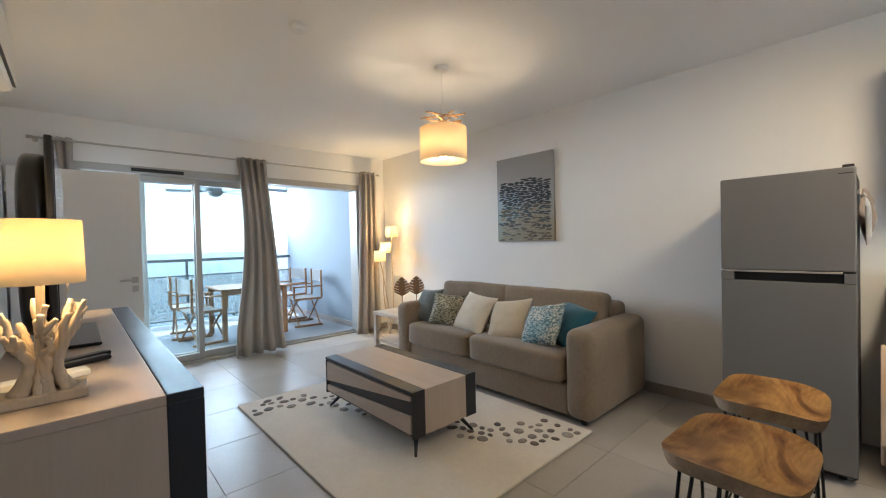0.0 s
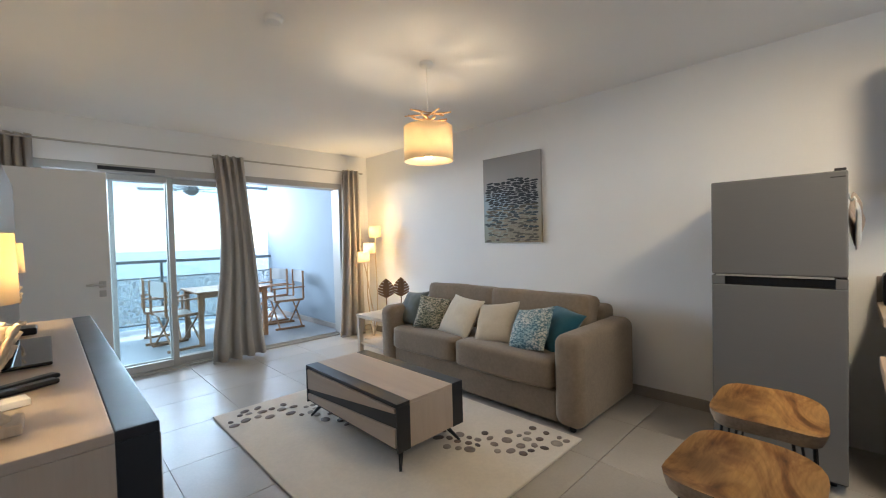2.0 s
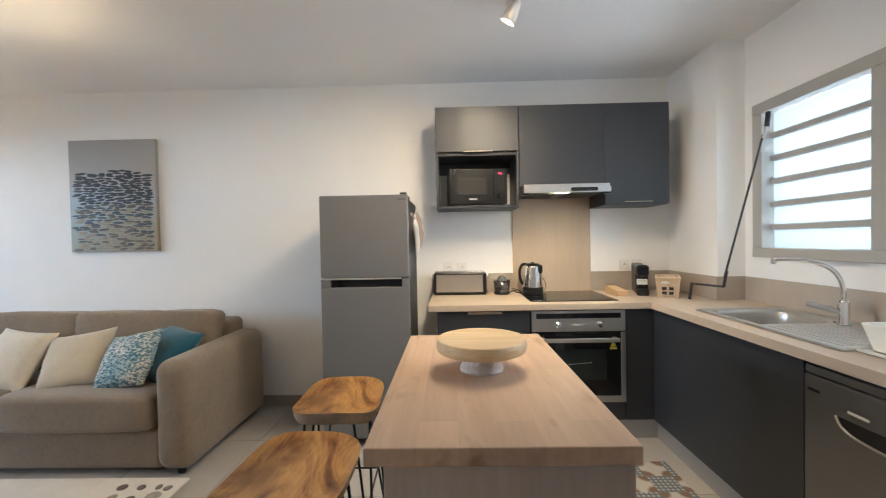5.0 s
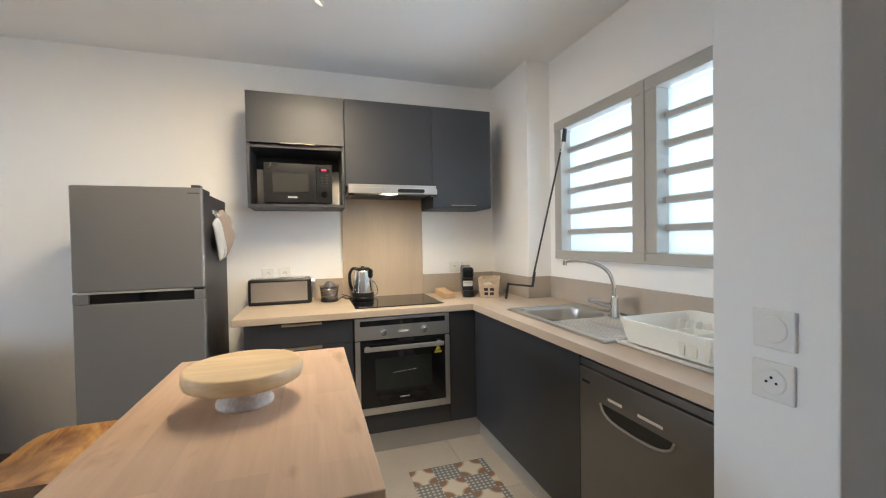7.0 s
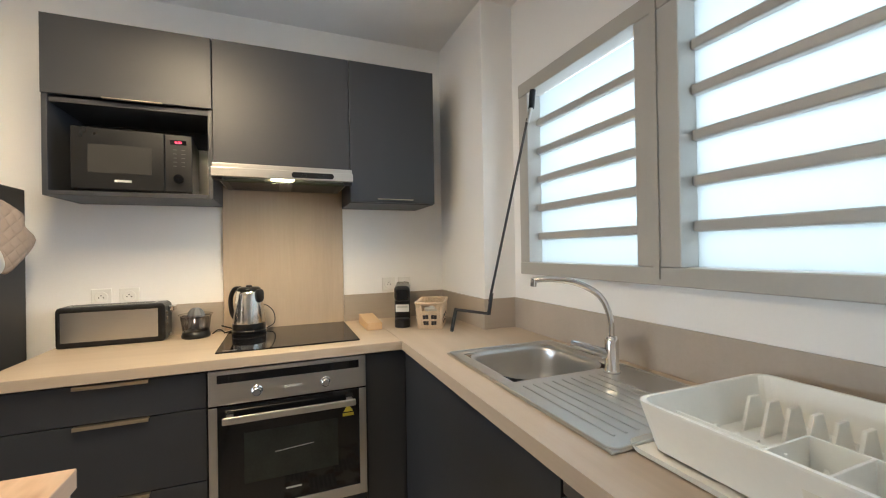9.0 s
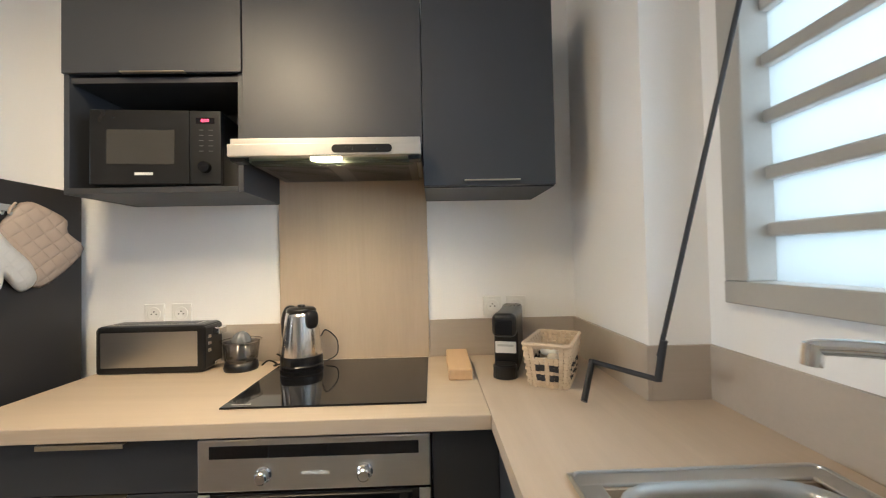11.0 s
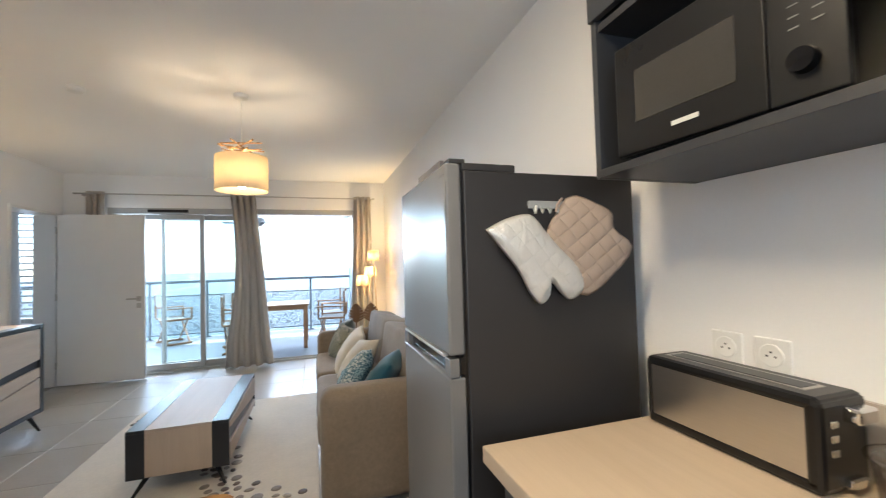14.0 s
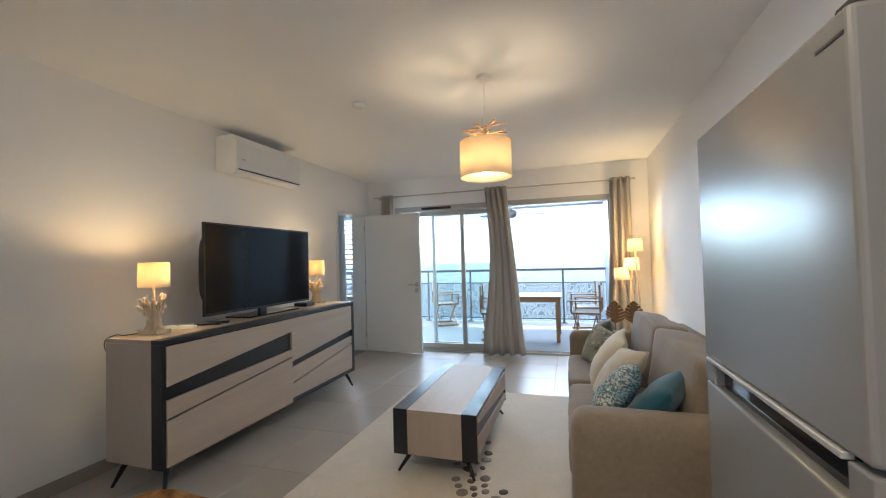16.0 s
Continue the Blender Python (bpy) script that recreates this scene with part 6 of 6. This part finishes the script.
def basket(place, turn):
    bk = thing("basket", (0, 0, 0), "woven straw basket with shaded openings drawn in dark", "basket")
    STRAW = wood("plaited_straw", (0.56, 0.42, 0.28), (0.74, 0.60, 0.44), 0.75, 60, "x", 1.0, 0.5)
    OPENING_SHADE = wood("dark_basket_openings", (0.022, 0.020, 0.024), (0.05, 0.042, 0.042), 0.75, 60, "x", 1.0, 0.5)
    L, W, H = 0.10, 0.058, 0.135
    rows = 13
    bm, dk = bmesh.new(), bmesh.new()
    for j in range(rows):
        f = (j + 0.5) / rows
        l, w, z = L * (1 + 0.22 * f), W * (1 + 0.22 * f), H * f
        for sx, sy in ((0, -1), (0, 1), (-1, 0), (1, 0)):
            n = 15 if sx == 0 else 9
            gap = sx == -1 and j in (9, 10, 11)
            for k in range(n):
                u = (k + 0.5) / n * 2 - 1
                if gap and abs(u) < 0.5:
                    continue
                px, py = (u * l, sy * w) if sx == 0 else (sx * l, u * w)
                bump = 0.0016 * (1 if (k + j) % 2 else -1)
                px, py = px + (sx * bump), py + (sy * bump)
                # near-black pieces imitate the shade inside the lattice's square openings
                dark = j in (2, 3, 5, 6) and k % 3 != 1 and 2 <= k <= n - 3
                s = (l / n, 0.004, H / rows * 0.56) if sx == 0 else (0.004, w / n, H / rows * 0.56)
                blob((px - s[0], py - s[1], z - s[2]), (px + s[0], py + s[1], z + s[2]), 5, 2, bm=dk if dark else bm)
    part("weave", bm, STRAW, bk, kind="stuff")
    part("weave", dk, OPENING_SHADE, bk, "dark pieces standing for the shaded openings", kind="stuff")
    part("bottom", box((-L, -W, 0.001), (L, W, 0.008), 0.002), STRAW, bk)
    l, w = L * 1.24, W * 1.24
    part("rim", tube([(x, y, H) for x, y in rounded(-l, l, -w, w, 0.01, 3)], 0.006, 8, closed=True), STRAW, bk)
    bk.matrix_basis = pose(*place, 0, 0, turn)
    caps = thing("coffee_capsules", (0, 0, 0), "pale coffee sachets lying in the basket", "sachet")
    for k in range(5):
        part("sachet", blob((-0.03, -0.02, -0.012), (0.03, 0.02, 0.012), 3, 3, m=Matrix.Translation((-0.06 + 0.03 * k, 0.012 * (-1) ** k, 0.07 + 0.008 * (k % 3))) @ pose(0, 0, 0, 10 * k, 15 - 9 * k, 40 * k)), (PLASTIC, CREAM)[k % 2], caps, smooth=True)
    caps.matrix_basis = pose(*place, 0, 0, turn)


basket((3.235, -1.622, 0.901), -27)

# crank of the louvre window
ck = thing("window_crank", (2.9, -1.8, 0.9), "black cranked rod of the roller shutter", "crank")
CRANK = mat("grey_crank_metal", (0.05, 0.05, 0.055), 0.35, 0.6, var=0.05)
part("rod", tube([(2.765, -1.93, 1.90), (2.868, -1.772, 1.06)], 0.006, 10), CRANK, ck)
part("sleeve", tube([(2.862, -1.782, 1.10), (2.871, -1.769, 1.00)], 0.009, 10), CRANK, ck)
part("arm", tube([(2.871, -1.769, 1.003), (3.033, -1.673, 1.008)], 0.007, 10), CRANK, ck)
part("grip", tube([(3.033, -1.673, 1.012), (2.982, -1.627, 0.915)], 0.009, 10), BLACK, ck)
part("universal_joint", tube([(2.765, -1.93, 1.88), (2.758, -1.945, 1.95)], 0.009, 10), NICKEL, ck)
part("gear_box", tube([(2.758, -1.946, 1.945), (2.757, -1.955, 2.03)], 0.014, 10), BLACK, ck)

# ---- island ----
isl = thing("kitchen_island", (1.72, -0.2, 0), "pale oak laminate kitchen island table", "kitchen island")
IX0, IX1, IY0, IY1 = 1.211, 2.228, -0.494, 0.095
part("tabletop", box((IX0, IY0, 0.84), (IX1, IY1, 0.881), 0.003), ISLAND_OAK, isl)
WASHED_OAK = wood("pinkish_washed_oak", (0.46, 0.365, 0.305), (0.62, 0.52, 0.45), 0.45, 14, "z", 1.2, 0.06)
part("end_panel", box((IX0 + 0.022, IY0 + 0.006, 0.0), (IX0 + 0.040, IY1 - 0.04, 0.837), 0.002), WASHED_OAK, isl, "pinkish washed oak end")
part("end_panel", box((IX1 - 0.030, IY0 + 0.006, 0.0), (IX1 - 0.012, IY1 - 0.04, 0.837), 0.002), WASHED_OAK, isl, "pinkish washed oak end")
part("side_panel", box((IX0 + 0.046, IY0 + 0.008, 0.0), (IX1 - 0.030, IY0 + 0.026, 0.84), 0.002), OAK_Z, isl)
part("back_panel", box((IX0 + 0.046, -0.20, 0.0), (IX1 - 0.030, -0.182, 0.84), 0.002), OAK_Z, isl)
cs = thing("cake_stand", (1.722, -0.195, 0.881), "round mango wood cake stand on a whitewashed foot", "cake stand")
MANGO = wood("pale_mango_wood", (0.55, 0.38, 0.19), (0.80, 0.63, 0.40), 0.5, 16, "y", 1.4, 0.1)
WASH = wood("whitewashed_foot", (0.46, 0.39, 0.33), (0.80, 0.78, 0.75), 0.7, 22, "x", 2.2, 0.2)
c = (1.722, -0.195, 0.881)
part("plate", lathe([(0, 0.064), (0.135, 0.064), (0.147, 0.070), (0.151, 0.085), (0.149, 0.105), (0.145, 0.109), (0.138, 0.105), (0, 0.103)], c, 56), MANGO, cs, smooth=True)
part("foot", lathe([(0, 0.001), (0.072, 0.001), (0.073, 0.010), (0.066, 0.022), (0.046, 0.045), (0.042, 0.064), (0, 0.064)], c, 40), WASH, cs, smooth=True)


# ---- stools ----
def stool_mat():
    m, nt, b = base_mat("acacia_wood")
    n1 = noise_tex(nt, 5.0, (0.42, 1, 1), 5.0, 0.62, 1.2)
    n2 = noise_tex(nt, 110.0, (0.10, 1, 1), 3.0)
    n3 = noise_tex(nt, 3.6, (0.6, 1, 1), 2.0)
    c1 = ramp(nt, n1, [(0.38, (0.085, 0.035, 0.014)), (0.46, (0.30, 0.13, 0.035)), (0.55, (0.55, 0.31, 0.10))])
    c2 = ramp(nt, n2, [(0.3, (0.75, 0.72, 0.68)), (0.7, (1.0, 1.0, 1.0))])
    c3 = ramp(nt, n3, [(0.40, (0.42, 0.38, 0.36)), (0.52, (1.0, 1.0, 1.0))])
    nt.links.new(mixed(nt, 1.0, mixed(nt, 1.0, c1, c2, "MULTIPLY"), c3, "MULTIPLY"), b.inputs["Base Color"])
    b.inputs["Roughness"].default_value = 0.36
    bumped(nt, b, n2, 0.15, 0.002)
    return m


ACACIA = stool_mat()
BARK_EDGE = mat("weathered_wood_edge", (0.36, 0.27, 0.19), 0.7, var=0.45, scale=9, fine=90, bump=0.3)


def stool(x, y, turn):
    s = thing("bar_stool", (0, 0, 0), "acacia wood bar stool with a scooped seat on black wire legs", "bar stool", "stools at the island")
    bm = bmesh.new()
    a, bb, n, rr = 0.215, 0.175, 40, 9
    top, bot = [], []
    for i in range(rr + 1):
        f = i / rr
        ring_t, ring_b = [], []
        for k in range(n):
            t = 2 * math.pi * k / n
            c, sn = math.cos(t), math.sin(t)
            p = 4.2
            r = 1 / (abs(c) ** p + abs(sn) ** p) ** (1 / p)
            wob = 1 + 0.02 * noise.noise(Vector((c * 2 + x, sn * 2, y)))
            px, py = a * c * r * f * wob, bb * sn * r * f * wob
            dish = 0.016 * (px / a) ** 2 + 0.022 * f ** 4 - 0.012 * math.exp(-((py + bb) / 0.08) ** 2)
            ring_t.append((px, py, 0.622 + dish * 0.9))
            ring_b.append((px * 0.92, py * 0.92, 0.578 + dish * 0.7))
        top.append(ring_t)
        bot.append(ring_b)
    ct_ = bm.verts.new((0, 0, 0.622 - 0.003))
    cb = bm.verts.new((0, 0, 0.578))
    vt = [[bm.verts.new(q) for q in ring] for ring in top[1:]]
    vb = [[bm.verts.new(q) for q in ring] for ring in bot[1:]]
    for k in range(n):
        j = (k + 1) % n
        bm.faces.new((ct_, vt[0][k], vt[0][j]))
        bm.faces.new((cb, vb[0][j], vb[0][k]))
        for A, B in zip(vt, vt[1:]):
            bm.faces.new((A[k], B[k], B[j], A[j]))
        for A, B in zip(vb, vb[1:]):
            bm.faces.new((A[j], B[j], B[k], A[k]))
    part("seat", bm, ACACIA, s, smooth=True)
    bm = bmesh.new()
    rows = []
    for g in (0.0, 0.12, 0.6, 1.0):
        w = 1 + 0.012 * math.sin(g * 3.1)
        rows.append([bm.verts.new(((u[0] * (1 - g) + v[0] * g) * w, (u[1] * (1 - g) + v[1] * g) * w, u[2] * (1 - g) + v[2] * g)) for u, v in zip(top[-1], bot[-1])])
    for A, B in zip(rows, rows[1:]):
        for k in range(n):
            j = (k + 1) % n
            bm.faces.new((A[k], B[k], B[j], A[j]))
    part("seat_edge", bm, BARK_EDGE, s, "pale rough sawn edge", smooth=True)
    for sx in (-1, 1):
        for sy in (-1, 1):
            f = (sx * 0.195, sy * 0.165, 0.004)
            bm = tube(bend([(sx * 0.145, sy * 0.08, 0.590), (sx * 0.185, sy * 0.145, 0.08), f, (sx * 0.185, sy * 0.155, 0.05), (sx * 0.085, sy * 0.135, 0.590)], 5), 0.0055, 8)
            part("leg", bm, BLACK_METAL, s, "black hairpin wire leg")
    ring = [(sx * 0.172, sy * 0.125, 0.22) for sx, sy in ((-1, -1), (1, -1), (1, 1), (-1, 1))]
    part("foot_ring", tube([ring[0], ring[1], ring[2], ring[3], ring[0]], 0.005, 8), BLACK_METAL, s)
    s.matrix_basis = pose(x, y, 0, 0, 0, turn)
    return s


stool(2.125, 0.395, 2)
stool(1.55, 0.385, -3)

# ---- ceiling spots: a bar with three turning heads ----
sp = thing("ceiling_spotlight", (2.19, -0.443, TOP), "white ceiling bar with three lit satin spotlights", "spotlight")
part("bar", box((1.84, -0.473, TOP - 0.024), (2.535, -0.413, TOP), 0.006), PLASTIC, sp)
SPOT_LENS = glow("spot_lens", (1.0, 0.85, 0.62), 12.0)
SATIN = mat("satin_white_cup", (0.78, 0.75, 0.70), 0.28, 0.25, var=0.04, bump=0.0)
for sx, aim, watts in ((2.485, (2.95, 0.45, 0.9), 17.0), (2.19, (2.85, -1.15, 1.05), 10.5), (1.90, (2.85, -0.15, 1.05), 12.0)):
    part("arm", tube([(sx, -0.443, TOP - 0.02), (sx, -0.443, TOP - 0.062)], 0.008, 10), CHROME, sp)
    hm = look((sx, -0.443, 2.505), aim)
    head = part("head", lathe([(0.0, 0.05), (0.018, 0.05), (0.026, 0.03), (0.036, -0.02), (0.043, -0.062), (0.040, -0.062), (0.030, -0.01), (0.0, 0.0)], n=28, m=hm), SATIN, sp, "satin pale cup", smooth=True)
    part("lens", lathe([(0, -0.046), (0.036, -0.046), (0.0, -0.042)], n=24, m=hm), SPOT_LENS, head, "lit spot lens")
    sl = bpy.data.lights.new("spot_light", "SPOT")
    sl.energy, sl.color, sl.spot_size, sl.spot_blend, sl.shadow_soft_size = watts, (1.0, 0.76, 0.46), radians(140), 1.0, 0.13
    slo = new("spot_light", sl)
    slo.matrix_world = look(hm @ Vector((0, 0, -0.075)), aim)

# ---- floor mat ----
m, nt, b = base_mat("patchwork_print")
tc = nt.nodes.new("ShaderNodeTexCoord")
ck1 = node(nt, "ShaderNodeTexChecker", Scale=7.0)
vo = node(nt, "ShaderNodeTexVoronoi", Scale=40.0, Randomness=0.0)
br = node(nt, "ShaderNodeTexVoronoi", Scale=7.0, Randomness=0.0)
for q in (ck1, vo, br):
    nt.links.new(tc.outputs["Object"], q.inputs["Vector"])
motif = ramp(nt, vo.outputs["Distance"], [(0.35, (0.48, 0.46, 0.42)), (0.5, (0.16, 0.18, 0.20))])
motif2 = ramp(nt, br.outputs["Distance"], [(0.30, (0.22, 0.13, 0.09)), (0.42, (0.55, 0.52, 0.46))])
nt.links.new(mixed(nt, ck1.outputs["Fac"], motif, motif2), b.inputs["Base Color"])
b.inputs["Roughness"].default_value = 0.8
solid("floor_mat", box((1.97, -1.325, 0.001), (2.718, -0.87, 0.008), 0.003), m, "patchwork cement-tile print kitchen mat on the floor", "mat")


# ---- balcony furniture ----
TEAK = wood("oiled_teak", (0.22, 0.11, 0.05), (0.38, 0.21, 0.10), 0.5, 26, "x", 0.9, 0.2)
CANVASW = cloth("white_canvas", (0.62, 0.62, 0.60), 220, 0.05, translucent=0.2)
tb = thing("balcony_table", (2.0, 6.6, 0), "rectangular teak table on the balcony", "table")
BX0, BX1, BY0, BY1, BZ = 1.52, 2.47, 6.18, 7.05, 0.715
for k in range(8):
    y = BY0 + k * (BY1 - BY0) / 8
    part("plank", box((BX0, y + 0.003, BZ - 0.025), (BX1, y + (BY1 - BY0) / 8 - 0.003, BZ), 0.003), TEAK, tb)
for y in (BY0 + 0.05, BY1 - 0.075):
    part("apron", box((BX0 + 0.05, y, BZ - 0.09), (BX1 - 0.05, y + 0.025, BZ - 0.026), 0.003), TEAK, tb)
for x in (BX0 + 0.06, BX1 - 0.06):
    for y in (BY0 + 0.06, BY1 - 0.06):
        part("leg", box((x - 0.03, y - 0.03, -0.011), (x + 0.03, y + 0.03, BZ - 0.026), 0.005), TEAK, tb)


def director_chair():
    """Folding chair that faces +x."""
    ch = thing("folding_chair", (0, 0, 0), "folding wooden director chair with white canvas", "chair", "chairs on the balcony")
    w, d = 0.27, 0.22
    for y in (-w, w):
        part("foot_bar", box((-d, y - 0.014, 0.0), (d, y + 0.014, 0.032), 0.004), TEAK, ch)
        part("seat_rail", box((-d, y - 0.014, 0.43), (d, y + 0.014, 0.462), 0.004), TEAK, ch)
        part("armrest", box((-d - 0.02, y - 0.026, 0.635), (d + 0.02, y + 0.026, 0.655), 0.005), TEAK, ch)
        part("back_post", box((-d - 0.012, y - 0.014, 0.462), (-d + 0.016, y + 0.014, 0.90), 0.004), TEAK, ch)
        part("front_post", box((d - 0.016, y - 0.014, 0.462), (d + 0.012, y + 0.014, 0.635), 0.004), TEAK, ch)
    for x in (-d + 0.05, d - 0.05):
        for s in (-1, 1):
            part("cross_leg", tube([(x + s * 0.012, -s * w, 0.03), (x + s * 0.012, s * w, 0.44)], 0.013, 8), TEAK, ch)
    bm = bmesh.new()
    vs = [[bm.verts.new((x, -w + 2 * w * k / 8, 0.457 - 0.03 * math.sin(math.pi * k / 8))) for k in range(9)] for x in (-d + 0.02, d - 0.02)]
    for k in range(8):
        bm.faces.new((vs[0][k], vs[1][k], vs[1][k + 1], vs[0][k + 1]))
    bmesh.ops.solidify(bm, geom=bm.faces[:], thickness=0.004)
    part("seat", bm, CANVASW, ch, "white canvas seat")
    bm = bmesh.new()
    vs = [[bm.verts.new((-d - 0.03 * math.sin(math.pi * k / 8), -w + 2 * w * k / 8, z)) for k in range(9)] for z in (0.70, 0.895)]
    for k in range(8):
        bm.faces.new((vs[0][k], vs[0][k + 1], vs[1][k + 1], vs[1][k]))
    bmesh.ops.solidify(bm, geom=bm.faces[:], thickness=0.004)
    part("backrest", bm, CANVASW, ch, "white canvas back")
    return ch


first = director_chair()
first.matrix_basis = pose(2.87, 6.62, -0.011, 0, 0, 172)
for x, y, turn in ((2.88, 7.35, 187), (1.36, 6.48, 8), (1.30, 7.12, -6), (0.08, 7.75, 30)):
    copy_thing(first, pose(x, y, -0.011, 0, 0, turn))

fan = thing("ceiling_fan", (1.65, 6.82, TOP), "grey balcony ceiling fan with five blades", "ceiling fan")
FANM = mat("grey_fan_paint", (0.20, 0.21, 0.22), 0.45, 0.2, var=0.05)
part("rod", tube([(1.65, 6.82, TOP), (1.65, 6.82, 2.20)], 0.014, 10), FANM, fan)
part("canopy", lathe([(0, TOP), (0.06, TOP), (0.05, TOP - 0.05), (0, TOP - 0.055)], (1.65, 6.82, 0), 20), FANM, fan)
part("motor", lathe([(0, 2.22), (0.08, 2.20), (0.11, 2.15), (0.10, 2.10), (0.05, 2.06), (0, 2.055)], (1.65, 6.82, 0), 28), FANM, fan, smooth=True)
for k in range(5):
    tw = Matrix.Translation((1.65, 6.82, 2.135)) @ pose(0, 0, 0, 0, 0, 20 + 72 * k)
    b_ = part("blade", box((0.17, -0.06, -0.004), (0.62, 0.06, 0.004), 0.003, m=tw @ pose(0, 0, 0, 10)), FANM, fan)
    part("blade_iron", box((0.08, -0.015, -0.006), (0.2, 0.015, 0.006), 0.002, m=tw), FANM, b_)

# low bushes on the slope below the railing, and a roof
BUSH = mat("bush_leaves", (0.05, 0.085, 0.03), 0.6, var=0.4, scale=6, fine=40, bump=0.3)
rng = random.Random(21)
for cx, cy, cz, R in ((-2.0, 19.0, -3.6, 1.7), (1.2, 21.0, -4.2, 1.8), (6.2, 20.0, -3.4, 2.0), (-5.5, 22.0, -4.0, 2.3)):
    bu = thing("bush", (cx, cy, cz - R), "leafy green bush on the slope below the balcony", "bush", "bushes below the balcony")
    part("trunk", tube(bend([(cx, cy, cz - R - 2), (cx + 0.1, cy, cz - R * 0.4), (cx, cy + 0.1, cz + R * 0.3)], 4), 0.12, 8), DRIFT, bu)
    bm = bmesh.new()
    for k in range(1500):
        d = Vector((rng.gauss(0, 1), rng.gauss(0, 1), rng.gauss(0, 0.8))).normalized() * R * rng.uniform(0.55, 1.0)
        d *= 0.8 + 0.45 * noise.noise(d * 1.1 + Vector((cx, cy, 0)))
        q = pose(cx + d.x, cy + d.y, cz + d.z, rng.uniform(0, 360), rng.uniform(0, 360), rng.uniform(0, 360))
        s = rng.uniform(0.10, 0.2)
        bm.faces.new([bm.verts.new(q @ Vector(v)) for v in ((-s, 0, 0), (0, -s * 0.45, 0.02), (s, 0, 0), (0, s * 0.45, 0.02))])
    part("crown", bm, BUSH, bu, kind="stuff")
SLOPE = mat("dry_grass_slope", (0.14, 0.15, 0.07), 0.9, var=0.3, scale=0.4, fine=5, bump=0.4)
bm = bmesh.new()
n = 24
grid = [[bm.verts.new((-60 + 120 * i / n, 9.5 + 45 * j / n, -7 - 32 * (j / n) ** 1.1 + 1.2 * noise.noise(Vector((i * 0.4, j * 0.4, 2))))) for i in range(n + 1)] for j in range(n + 1)]
for a, b in zip(grid, grid[1:]):
    for i in range(n):
        bm.faces.new((a[i], a[i + 1], b[i + 1], b[i]))
solid("ground", bm, SLOPE, "dry grassy slope falling to the sea", "ground", "structure", smooth=True)


# ---- floor tiles, each a piece of its own ----
def tile_mesh(w, h):
    bm = box((-w / 2, -h / 2, -0.006), (w / 2, h / 2, 0.0), 0.0012, seg=1)
    me = bpy.data.meshes.new("tile")
    bm.to_mesh(me)
    bm.free()
    me.materials.append(TILE)
    return me


TILES = {}
gx = [0.62 + 0.6 * k for k in range(-2, 6)]
gy = [2.41 + 0.6 * k for k in range(-10, 6)]
for xa in gx:
    for ya in gy:
        x0, x1, y0, y1 = max(xa, WEST), min(xa + 0.6, EAST), max(ya, -3.0), min(ya + 0.6, NORTH + 0.058)
        if ya < -2.1 and xa > 0.9:
            continue
        if x1 - x0 < 0.02 or y1 - y0 < 0.02:
            continue
        key = (round(x1 - x0, 3), round(y1 - y0, 3))
        if key not in TILES:
            TILES[key] = tile_mesh(key[0] - 0.003, key[1] - 0.003)
        t = new("tile", TILES[key])
        t.location = ((x0 + x1) / 2, (y0 + y1) / 2, 0.0)
        t.parent = floor
